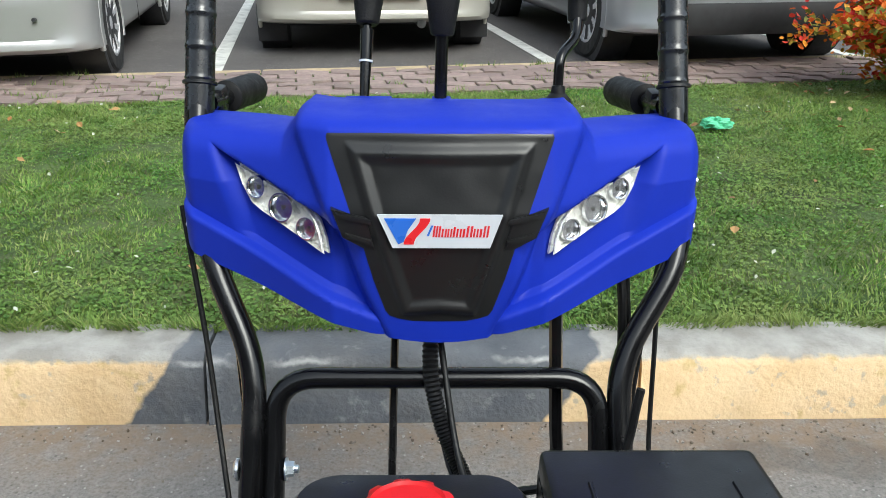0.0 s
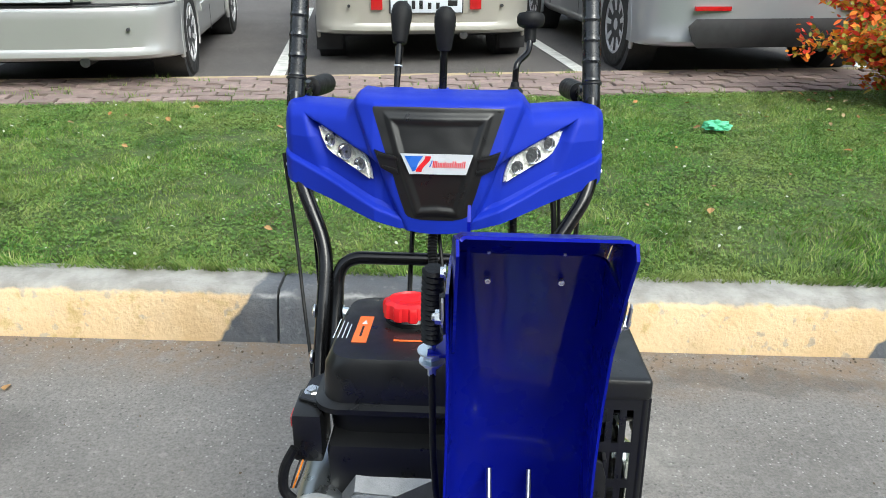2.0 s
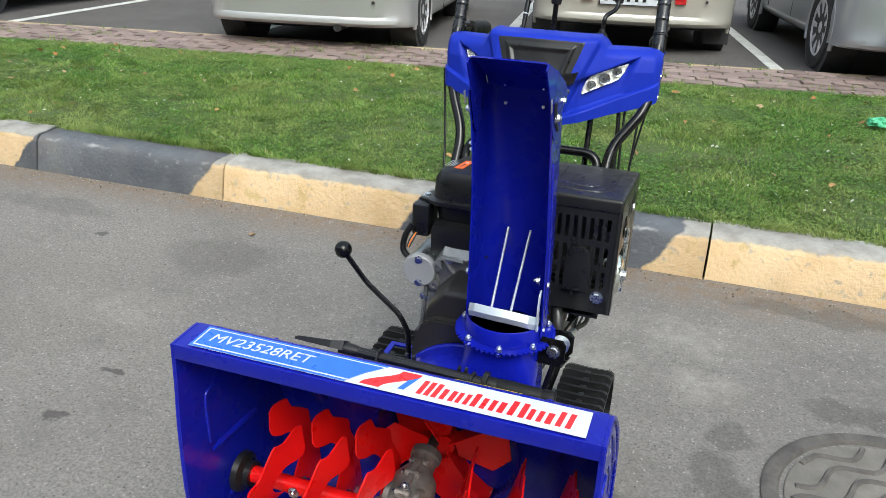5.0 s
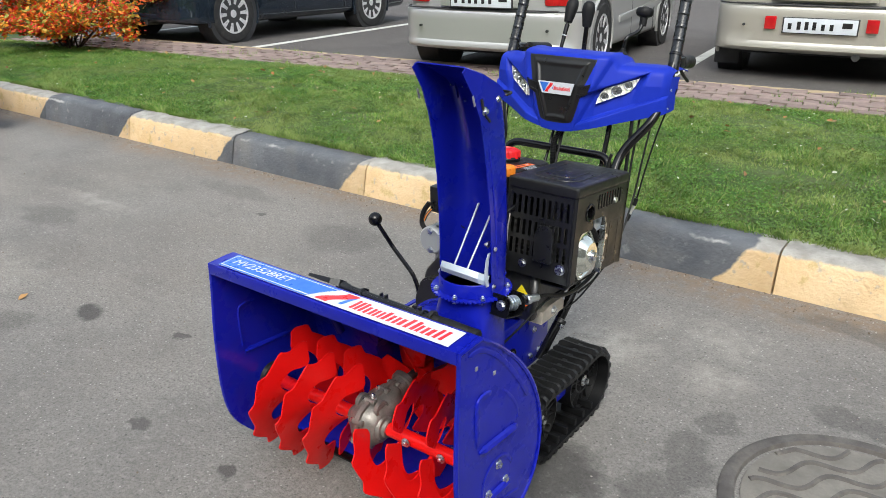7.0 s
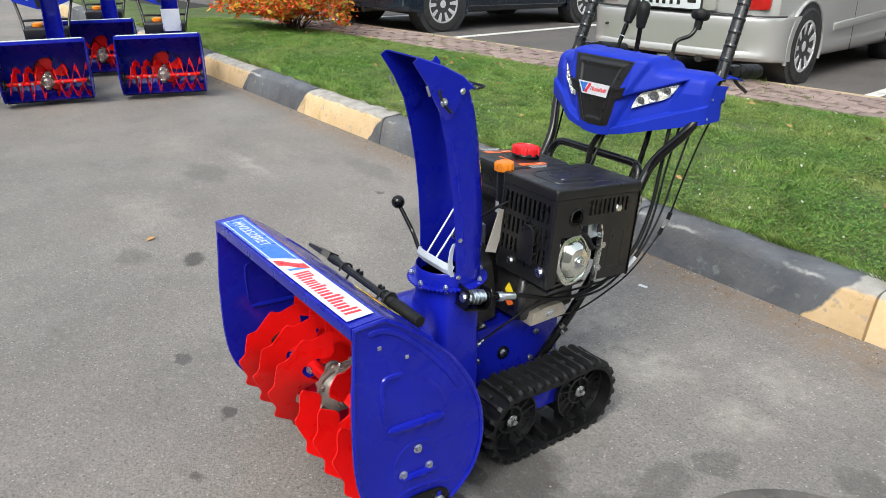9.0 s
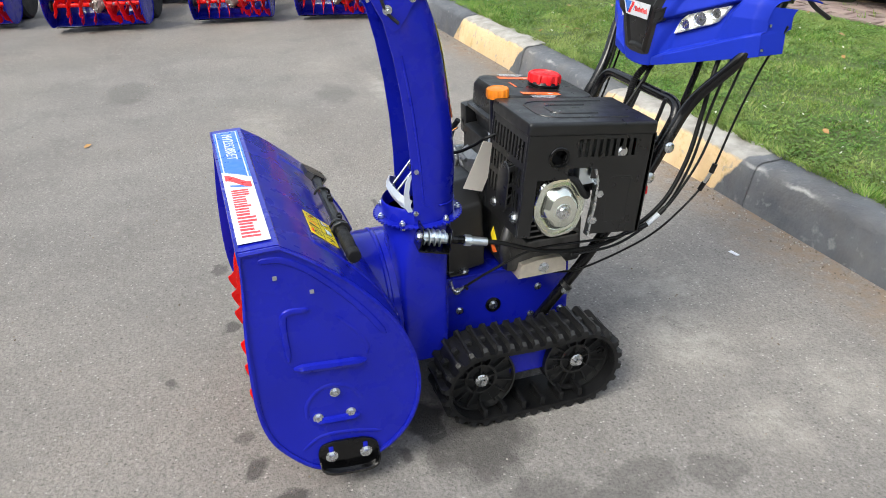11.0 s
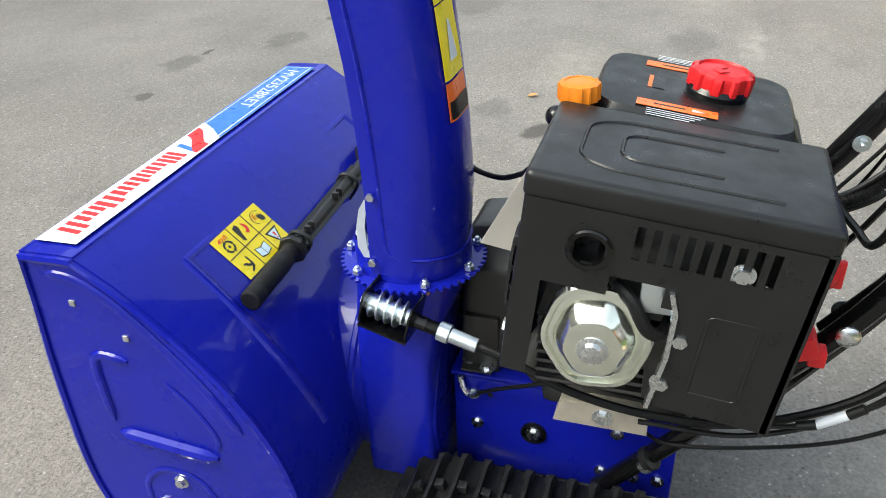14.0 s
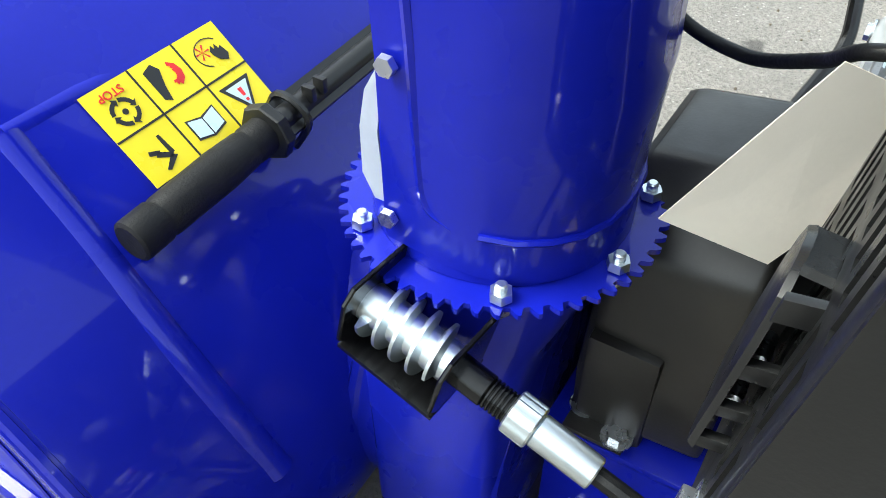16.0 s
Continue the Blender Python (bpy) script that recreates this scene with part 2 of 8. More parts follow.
    h = maths(t, "ADD", maths(t, "MULTIPLY", grit, -1.0), chip)
    bumped(t, p, h, 0.5, 0.003)
    return m


SPOTS = [(-1.06, 0.54, 0.035, 0.02, 0.7), (-1.057, 0.327, 0.035, 0.02, 0.7), (-1.466, 0.231, 0.075, 0.06, 0.75), (-1.66, 0.05, 0.10, 0.075, 0.32),
         (-0.36, -0.065, 0.03, 0.022, 0.7), (0.368, 0.026, 0.036, 0.034, 0.8), (0.255, -0.064, 0.05, 0.034, 0.72), (0.335, 0.43, 0.13, 0.135, 0.72), (0.24, 0.345, 0.08, 0.055, 0.95), (0.32, 0.245, 0.035, 0.022, 0.7), (-0.85, -0.90, 0.035, 0.025, 0.65), (-2.06, -1.37, 0.035, 0.03, 0.7), (0.56, 0.50, 0.10, 0.08, 0.4),
         (0.151, -0.057, 0.03, 0.022, 0.5), (-0.138, -0.236, 0.025, 0.02, 0.6), (-0.728, -0.048, 0.03, 0.02, 0.6), (-2.69, -1.04, 0.05, 0.04, 0.6), (-1.5, -1.31, 0.05, 0.04, 0.6),
         (-1.2, 1.3, 0.22, 0.16, 0.3), (-2.1, 1.45, 0.3, 0.08, 0.25), (0.62, 0.62, 0.05, 0.12, 0.45), (0.60, 0.87, 0.06, 0.05, 0.4), (1.0, 1.10, 0.22, 0.05, 0.4),
         (-1.745, 1.285, 0.03, 0.02, 0.6), (0.9, 1.66, 0.35, 0.06, 0.35), (-2.3, -1.1, 0.14, 0.1, 0.35), (-3.1, -0.4, 0.25, 0.12, 0.3), (-2.6, 0.7, 0.22, 0.1, 0.3),
         (-3.3, -1.5, 0.3, 0.16, 0.35), (-1.9, -1.4, 0.12, 0.08, 0.4), (0.57, 0.72, 0.08, 0.1, 0.4)]
PALE = [(0.14, 1.10, 0.18, 0.13, 0.8), (-0.15, 1.2, 0.14, 0.17, 0.65), (0.50, 1.08, 0.12, 0.08, 0.7), (0.42, 1.35, 0.25, 0.12, 0.5), (-1.3, 0.85, 0.2, 0.1, 0.4), (-2.2, 0.25, 0.3, 0.12, 0.4), (-2.6, 0.95, 0.35, 0.05, 0.6), (-3.3, 0.75, 0.35, 0.10, 0.25), (-2.8, 1.2, 0.3, 0.08, 0.2), (-0.1, 1.35, 0.2, 0.1, 0.15), (0.9, 0.3, 0.2, 0.15, 0.15)]
ASPHALT = asphalt("yard_asphalt", (0.222, 0.209, 0.194), SPOTS, PALE, kerbside=True)
LOT = asphalt("parking_asphalt", (0.115, 0.105, 0.10), tint=(0.15, 0.13, 0.115))


def kerb_paint():
    """Concrete painted in worn yellow and dark grey stretches with slanting ends; the top of the yellow ones is bare."""
    m, t, p = nodes_of("painted_kerb")
    sep = t.nodes.new("ShaderNodeSeparateXYZ")
    t.links.new(coords(t), sep.inputs[0])
    edge = maths(t, "MULTIPLY", noisy(t, 9, 3, 0.2, 0.8), 0.05)
    s = maths(t, "SUBTRACT", maths(t, "SUBTRACT", sep.outputs["X"], 0.297), maths(t, "MULTIPLY", sep.outputs["Z"], 0.75))
    s = maths(t, "ADD", s, edge)
    wave = maths(t, "SINE", maths(t, "MULTIPLY", s, math.pi / 0.975))
    is_yellow = ramp(t, wave, -0.02, 0.02)
    concrete = mixed(t, (0.25, 0.235, 0.21), (0.38, 0.365, 0.335), noisy(t, 14, 6))
    yellow = mixed(t, (0.59, 0.415, 0.225), (0.66, 0.49, 0.295), noisy(t, 6, 5))
    yellow = mixed(t, yellow, (0.36, 0.26, 0.07), maths(t, "MULTIPLY", noisy(t, 11, 7, 0.57, 0.65, rough=0.65), 0.55))
    yellow = mixed(t, yellow, (0.66, 0.50, 0.29), maths(t, "MULTIPLY", noisy(t, 16, 8, 0.52, 0.62, rough=0.7), 0.5))
    yellow = mixed(t, yellow, concrete, maths(t, "MULTIPLY", noisy(t, 23, 6, 0.60, 0.66), 0.6))
    top = maths(t, "ADD", sep.outputs["Z"], maths(t, "MULTIPLY", noisy(t, 18, 4, 0.2, 0.8), 0.02))
    yellow = mixed(t, yellow, concrete, ramp(t, top, 0.151, 0.160))
    grey = mixed(t, (0.072, 0.078, 0.090), (0.125, 0.132, 0.145), noisy(t, 5, 6))
    arris = maths(t, "MULTIPLY", ramp(t, top, 0.146, 0.153), ramp(t, top, 0.157, 0.163, 1, 0))
    grey = mixed(t, grey, (0.36, 0.36, 0.35), maths(t, "MULTIPLY", arris, noisy(t, 4, 5, 0.52, 0.62)))
    grey = mixed(t, grey, (0.26, 0.26, 0.26), maths(t, "MULTIPLY", noisy(t, 26, 7, 0.6, 0.72), 0.55))
    c = mixed(t, grey, yellow, is_yellow)
    c = mixed(t, c, (0.20, 0.17, 0.13), maths(t, "MULTIPLY", noisy(t, 3.5, 6, 0.55, 0.8), 0.35))
    t.links.new(c, p.inputs["Base Color"])
    p.inputs["Roughness"].default_value = 0.8
    bumped(t, p, noisy(t, 60, 6), 0.5, 0.004)
    return m


KERB = kerb_paint()


def ground_green():
    m, t, p = nodes_of("lawn_soil")
    c = mixed(t, (0.045, 0.085, 0.018), (0.10, 0.14, 0.04), noisy(t, 3, 6))
    c = mixed(t, c, (0.11, 0.085, 0.05), maths(t, "MULTIPLY", noisy(t, 7, 5, 0.5, 0.75), 0.6))
    t.links.new(c, p.inputs["Base Color"])
    p.inputs["Roughness"].default_value = 0.9
    bumped(t, p, noisy(t, 60, 4), 0.8, 0.01)
    return m


def leafy(name, cols, rough=0.55, translucent=0.25, island=True, patch=None):
    """Leaves or blades, each of a slightly different colour, that let some light through."""
    m, t, p = nodes_of(name)
    g = t.nodes.new("ShaderNodeNewGeometry")
    r = t.nodes.new("ShaderNodeValToRGB")
    while len(r.color_ramp.elements) < len(cols):
        r.color_ramp.elements.new(0.5)
    for i, (e, c) in enumerate(zip(r.color_ramp.elements, cols)):
        e.position, e.color = i / (len(cols) - 1), (*c, 1)
    t.links.new(g.outputs["Random Per Island"], r.inputs[0])
    c = r.outputs[0]
    if patch:
        c = mixed(t, c, patch, maths(t, "MULTIPLY", noisy(t, 1.7, 5, 0.42, 0.68), 0.62))
        c = mixed(t, c, (0.04, 0.10, 0.015), maths(t, "MULTIPLY", noisy(t, 9, 6, 0.5, 0.68), 0.6))
        c = mixed(t, c, (0.30, 0.35, 0.11), maths(t, "MULTIPLY", noisy(t, 5.5, 6, 0.56, 0.74), 0.4))
    t.links.new(c, p.inputs["Base Color"])
    p.inputs["Roughness"].default_value = rough
    p.inputs["Specular IOR Level"].default_value = 0.3
    tr = t.nodes.new("ShaderNodeBsdfTranslucent")
    t.links.new(c, tr.inputs["Color"])
    mx = t.nodes.new("ShaderNodeMixShader")
    mx.inputs[0].default_value = translucent
    t.links.new(p.outputs[0], mx.inputs[1])
    t.links.new(tr.outputs[0], mx.inputs[2])
    t.links.new(mx.outputs[0], t.nodes["Material Output"].inputs["Surface"])
    return m


SOIL = ground_green()
GRASS = leafy("grass_blades", [(0.045, 0.11, 0.014), (0.09, 0.205, 0.026), (0.145, 0.29, 0.045), (0.20, 0.35, 0.062), (0.27, 0.38, 0.09), (0.42, 0.41, 0.19)], patch=(0.30, 0.33, 0.115))
CLOVER = leafy("clover_leaves", [(0.04, 0.11, 0.017), (0.07, 0.18, 0.027), (0.12, 0.26, 0.045), (0.18, 0.33, 0.07)], patch=(0.26, 0.30, 0.09))
LEAVES = leafy("autumn_leaves", [(0.55, 0.025, 0.025), (0.72, 0.07, 0.035), (0.82, 0.18, 0.025), (0.80, 0.32, 0.03), (0.55, 0.36, 0.05), (0.30, 0.30, 0.05), (0.16, 0.20, 0.04)], 0.5, 0.3)
LITTER = leafy("fallen_leaf", [(0.36, 0.15, 0.05), (0.42, 0.25, 0.10), (0.25, 0.13, 0.06), (0.5, 0.38, 0.22)], 0.6, 0.1)
GRIT = leafy("grit", [(0.10, 0.075, 0.05), (0.22, 0.19, 0.16), (0.34, 0.32, 0.29), (0.13, 0.10, 0.07)], 0.85, 0.0)
PETAL = leafy("clover_white", [(0.36, 0.40, 0.28), (0.55, 0.57, 0.48)], 0.7, 0.2)
EDGING = plain("edging_concrete", (0.42, 0.33, 0.20), 0.85, 0, 0.2, 12, 120, 0.5, dirt=((0.25, 0.22, 0.18), 0.6, 9))
PAVER = plain("paver", (0.29, 0.215, 0.195), 0.85, 0, 0.2, 22, 200, 0.5, random_tint=0.6, dirt=((0.20, 0.20, 0.13), 0.55, 7))

# ---- builders ----
def part(name, bm, mat, parent=None, label="", sharp=32):
    """One mesh object under a thing or a part."""
    me = bpy.data.meshes.new(name)
    bmesh.ops.recalc_face_normals(bm, faces=bm.faces)
    bm.to_mesh(me)
    bm.free()
    me.materials.append(mat)
    if sharp:
        me.shade_smooth()
        me.set_sharp_from_angle(angle=radians(sharp))
    ob = new(name, me)
    if parent:
        ob.parent = parent
        ob.matrix_parent_inverse = world_of(parent).inverted()
    if label:
        ob["label"] = label
    return ob


def world_of(ob):
    m = ob.matrix_basis.copy()
    while ob.parent:
        m = ob.parent.matrix_basis @ ob.matrix_parent_inverse @ m
        ob = ob.parent
    return m


def again(ob, m, parent=None):
    """The same mesh once more, at the pose m, as an object of its own."""
    o = new(ob.name.split(".")[0], ob.data)
    par = parent or ob.parent
    if par:
        o.parent = par
        o.matrix_parent_inverse = world_of(par).inverted()
    o.matrix_basis = m
    if "label" in ob:
        o["label"] = ob["label"]
    return o


def thing(name, at, label, category, group="", kind=""):
    ob = new(name)
    ob.location = at
    return tagged(ob, label, category, group, kind)


def V(*a):
    return Vector(a)


def box(bm, c, s, bev=0.0, m=None, seg=2):
    g = bmesh.ops.create_cube(bm, size=1.0)
    vs = g["verts"]
    bmesh.ops.scale(bm, vec=s, verts=vs)
    if bev:
        es = list({e for v in vs for e in v.link_edges})
        r = bmesh.ops.bevel(bm, geom=es, offset=bev, segments=seg, profile=0.6, affect="EDGES")
        vs = list({v for f in r["faces"] for v in f.verts} | {v for v in vs if v.is_valid})
    if m is not None:
        bmesh.ops.transform(bm, matrix=m, verts=vs)
    bmesh.ops.translate(bm, vec=c, verts=vs)
    return vs


def frame_along(d):
    d = d.normalized()
    a = V(0, 0, 1) if abs(d.z) < 0.9 else V(1, 0, 0)
    u = d.cross(a).normalized()
    return u, d.cross(u).normalized()


def ring(bm, c, u, w, r, n, r2=None):
    r2 = r if r2 is None else r2
    return [bm.verts.new(c + u * (r * math.cos(2 * math.pi * i / n)) + w * (r2 * math.sin(2 * math.pi * i / n))) for i in range(n)]


def bridge(bm, a, b, closed=True):
    n = len(a)
    for i in range(n if closed else n - 1):
        j = (i + 1) % n
        bm.faces.new((a[i], a[j], b[j], b[i]))


def cyl(bm, p, q, r, r2=None, n=16, bev=0.0):
    """A rod from p to q; bev rounds the ends."""
    p, q = Vector(p), Vector(q)
    d = (q - p).normalized()
    u, w = frame_along(d)
    r2 = r if r2 is None else r2
    st = [(p, r), (q, r2)]
    if bev:
        st = [(p, r - bev), (p + d * bev, r), (q - d * bev, r2), (q, r2 - bev)]
    rs = [ring(bm, c, u, w, k, n) for c, k in st]
    for a, b in zip(rs, rs[1:]):
        bridge(bm, a, b)
    bm.faces.new(rs[0]), bm.faces.new(rs[-1])


def lathe(bm, prof, p, d, n=24, wob=None):
    """A turned body: prof is (radius, height) along d from p. wob(angle) scales the radius."""
    p, d = Vector(p), Vector(d).normalized()
    u, w = frame_along(d)
    rs = []
    for r, h in prof:
        c = p + d * h
        rs.append([bm.verts.new(c + (u * math.cos(a) + w * math.sin(a)) * (max(r, 1e-4) * (wob(a, r) if wob else 1))) for a in [2 * math.pi * i / n for i in range(n)]])
    for a, b in zip(rs, rs[1:]):
        bridge(bm, a, b)
    bm.faces.new(rs[0]), bm.faces.new(rs[-1])


def curve_points(pts, k=6):
    """Points of a smooth line through pts."""
    pts = [Vector(p) for p in pts]
    if len(pts) < 3 or k < 2:
        return pts
    e = [2 * pts[0] - pts[1]] + pts + [2 * pts[-1] - pts[-2]]
    out = []
    for i in range(1, len(e) - 2):
        a, b, c, d = e[i - 1:i + 3]
        for j in range(k):
            t = j / k
            out.append(0.5 * (2 * b + (c - a) * t + (2 * a - 5 * b + 4 * c - d) * t * t + (3 * b - a - 3 * c + d) * t ** 3))
    return out + [pts[-1]]


def rounded_path(pts, r, k=6):
    """A line of straight runs with its corners rounded."""
    pts = [Vector(p) for p in pts]
    out = [pts[0]]
    for a, b, c in zip(pts, pts[1:], pts[2:]):
        l = min(r, (a - b).length * 0.48, (c - b).length * 0.48)
        p, q = b + (a - b).normalized() * l, b + (c - b).normalized() * l
        for i in range(k + 1):
            t = i / k
            out.append(p * (1 - t) ** 2 + b * 2 * t * (1 - t) + q * t * t)
    return out + [pts[-1]]


def sweep(bm, pts, r, n=10, radii=None):
    """A round bar along a line of points."""
    pts = [Vector(p) for p in pts]
    d0 = (pts[1] - pts[0]).normalized()
    u, w = frame_along(d0)
    rs = []
    for i, p in enumerate(pts):
        d = (pts[min(i + 1, len(pts) - 1)] - pts[max(i - 1, 0)]).normalized()
        u = (u - d * u.dot(d)).normalized()
        w = d.cross(u)
        rs.append(ring(bm, p, u, w, radii[i] if radii else r, n))
    for a, b in zip(rs, rs[1:]):
        bridge(bm, a, b)
    bm.faces.new(rs[0]), bm.faces.new(rs[-1])


def slab(bm, pts, vec, bev=0.0, seg=2):
    """A flat outline given depth along vec."""
    vec = Vector(vec)
    a = [bm.verts.new(Vector(p)) for p in pts]
    b = [bm.verts.new(Vector(p) + vec) for p in pts]
    fs = [bm.faces.new(a), bm.faces.new(b[::-1])]
    for i in range(len(a)):
        j = (i + 1) % len(a)
        fs.append(bm.faces.new((a[i], b[i], b[j], a[j])))
    if bev:
        es = [e for e in fs[0].edges] + [e for e in fs[1].edges]
        bmesh.ops.bevel(bm, geom=es, offset=bev, segments=seg, profile=0.6, affect="EDGES")


def loft(bm, rings, closed=True, caps=True):
    rs = [[bm.verts.new(Vector(p)) for p in r] for r in rings]
    for a, b in zip(rs, rs[1:]):
        bridge(bm, a, b, closed)
    if caps and closed:
        bm.faces.new(rs[0]), bm.faces.new(rs[-1])
    return rs


def sheet(bm, rows, thick):
    """A curved plate through rows of points, with thickness."""
    rs = loft(bm, rows, closed=False, caps=False)
    bmesh.ops.recalc_face_normals(bm, faces=bm.faces)
    bmesh.ops.solidify(bm, geom=bm.faces[:], thickness=thick)
    return rs


def slotted(bm, origin, u, v, w, h, holes, thick, skip=None):
    """A plate of w x h with rectangular openings (u0, v0, u1, v1) cut through it."""
    origin, u, v = Vector(origin), Vector(u).normalized(), Vector(v).normalized()
    us = sorted({0.0, w, *[k for q in holes for k in (q[0], q[2])]})
    vs = sorted({0.0, h, *[k for q in holes for k in (q[1], q[3])]})
    grid = {}

    def vert(i, j):
        if (i, j) not in grid:
            grid[i, j] = bm.verts.new(origin + u * us[i] + v * vs[j])
        return grid[i, j]
    for i in range(len(us) - 1):
        for j in range(len(vs) - 1):
            cu, cv = (us[i] + us[i + 1]) / 2, (vs[j] + vs[j + 1]) / 2
            if any(q[0] < cu < q[2] and q[1] < cv < q[3] for q in holes) or (skip and skip(cu, cv)):
                continue
            bm.faces.new((vert(i, j), vert(i + 1, j), vert(i + 1, j + 1), vert(i, j + 1)))
    bm.normal_update()
    bmesh.ops.solidify(bm, geom=bm.faces[:], thickness=thick)


def hexbolt(bm, p, d, r=0.007, h=0.005, washer=True, stud=0.0):
    p, d = Vector(p), Vector(d).normalized()
    if washer:
        cyl(bm, p, p + d * 0.0016, r * 1.45, n=16)
    cyl(bm, p + d * 0.0012, p + d * (0.0012 + h), r, r * 0.94, n=6)
    if stud:
        cyl(bm, p, p + d * (h + stud), r * 0.52, n=10, bev=0.001)


def bolt(parent, p, d, r=0.007, h=0.005, washer=True, stud=0.0, mat=None, name="bolt"):
    bm = bmesh.new()
    hexbolt(bm, p, d, r, h, washer, stud)
    return part(name, bm, mat or ZINC, parent)


def tile(name, parent, mat, pts, lift, label=""):
    """A thin sticker or shape: an outline raised by the vector lift."""
    bm = bmesh.new()
    slab(bm, pts, lift)
    return part(name, bm, mat, parent, label, sharp=20)


def words(text, size, m, mat, parent, name="lettering", label=""):
    cu = bpy.data.curves.new(name, "FONT")
    cu.body, cu.size, cu.extrude, cu.align_x, cu.align_y = text, size, 0.0003, "CENTER", "CENTER"
    tmp = bpy.data.objects.new(name, cu)
    scene.collection.objects.link(tmp)
    me = bpy.data.meshes.new_from_object(tmp)
    bpy.data.objects.remove(tmp)
    me.transform(m)
    me.materials.clear()
    me.materials.append(mat)
    ob = new(name, me)
    if parent:
        ob.parent = parent
        ob.matrix_parent_inverse = world_of(parent).inverted()
    if label:
        ob["label"] = label
    return ob

# ---- the setting ----
ROW = radians(8.8)                      # the parking row runs slightly askew to the kerb
ROWX, ROWY = V(math.cos(ROW), math.sin(ROW), 0), V(-math.sin(ROW), math.cos(ROW), 0)
LOT_Z, PAVE_Z = 0.055, 0.10


def on_row(u, v, z=0.0):
    """A place u metres along the back edge of the pavers and v metres behind it."""
    return V(0, 5.13, z) + ROWX * u + ROWY * v


def on_lot(u, v, lift=0.0):
    """A place on the car park, which falls away gently behind the pavers."""
    return on_row(u, v, LOT_Z - 0.045 * min(v, 12.0) + lift)


def lot_z(x, y):
    return LOT_Z - 0.045 * (V(x, y, 0) - V(0, 5.13, 0)).dot(ROWY)


def kerb_y(x):
    return 1.782 + 0.012 * x


# ground: one sheet to the horizon
bm = bmesh.new()
for pts in ([(-400, -400, 0), (400, -400, 0), (400, kerb_y(400), 0), (12, kerb_y(12) + .02, 0), (-12, kerb_y(-12) + .02, 0), (-400, kerb_y(-400), 0)],):
    bm.faces.new([bm.verts.new(p) for p in pts])
tagged(part("ground", bm, ASPHALT), "worn grey asphalt yard with oil spots and dust", "asphalt", kind="structure")

bm = bmesh.new()
loft(bm, [[on_lot(u, v) for u in (-300, -14, 0, 14, 300)] for v in (0.06, 12.0, 400.0)], closed=False, caps=False)
tagged(part("road", bm, LOT), "dark grey asphalt car park behind the lawn", "car park", kind="structure")

# added out of view to dim the horizon light: a plain wall behind the camera's way, a dark belt elsewhere
bm = bmesh.new()
box(bm, (0, -11.0, 4.0), (70, 0.4, 8.0), 0.02)
tagged(part("wall_south", bm, BLOCKER_WALL), "unseen plain grey-brown wall added to darken low reflections", "wall", kind="structure")
bm = bmesh.new()
ring_ = [(48 * math.cos(radians(a)), 48 * math.sin(radians(a)) + 4) for a in range(-14, 196, 6)]
sheet(bm, [[V(x, y, -2) for x, y in ring_], [V(x, y, 7) for x, y in ring_], [V(x * 1.03, y * 1.03, 13 + 1.5 * math.sin(i * 1.9)) for i, (x, y) in enumerate(ring_)]], 0.3)
tagged(part("backdrop", bm, BLOCKER_BELT), "unseen dark belt added round the car park to dim the horizon", "trees", kind="structure")

# white bay lines
for i, u in enumerate((-7.78, -5.57, -3.42, -1.30, 0.87, 3.05, 5.2)):
    bm = bmesh.new()
    slab(bm, [on_lot(u - 0.05, 0.12), on_lot(u + 0.05, 0.12), on_lot(u + 0.05, 5.2), on_lot(u - 0.05, 5.2)], (0, 0, 0.004))
    tagged(part("bay_line", bm, PAINT_LINE), "worn white painted parking bay line", "road marking", "parking bay lines", "structure")

# kerb: metre-long concrete stones with open joints
kerb = tagged(new("kerb"), "concrete kerb painted in worn yellow and dark grey stretches", "kerb", kind="structure")
rnd = random.Random(3)
for k in range(-13, 13):
    x0, x1 = 0.485 + k + 0.004, 0.485 + k + 0.996
    bm = bmesh.new()
    prof = [(0.0, -0.06), (0.004, 0.0), (0.034, 0.130), (0.044, 0.149), (0.062, 0.160), (0.175, 0.166), (0.185, 0.158), (0.19, -0.06)]
    jit = rnd.uniform(-0.004, 0.004), rnd.uniform(-0.003, 0.003)
    loft(bm, [[(x + j * 0.3 * e, kerb_y(x) + y + j, z + jit[1] * (z > 0.02)) for y, z in prof] for x, j, e in ((x0, jit[0] - 0.004, 0), (x0 + 0.006, jit[0], 0), ((x0 + x1) / 2, jit[0] * 0.4, 0), (x1 - 0.006, jit[0], 0), (x1, jit[0] - 0.004, 0))])
    part("kerb_stone", bm, KERB, kerb, sharp=50)

# lawn: a gently humped strip between kerb and pavers
def lawn_z(x, y):
    f = (y - kerb_y(x) - 0.17) / max(0.5, lawn_back(x) - kerb_y(x) - 0.17)
    return 0.157 - 0.062 * f + 0.035 * math.sin(math.pi * min(1, max(0, f))) + 0.008 * noise.noise(V(x * 2, y * 2, 0))


def lawn_back(x):
    return 4.47 + 0.153 * x


bm = bmesh.new()
rows = []
for i in range(121):
    x = -13 + i * 0.2
    y0, y1 = kerb_y(x) + 0.172, lawn_back(x)
    rows.append([(x, y0 + (y1 - y0) * j / 24, lawn_z(x, y0 + (y1 - y0) * j / 24) - (0.1 if j in (0, 24) else 0)) for j in range(25)])
loft(bm, rows, closed=False, caps=False)
tagged(part("lawn", bm, SOIL), "lawn soil under short mown grass", "lawn", kind="structure")


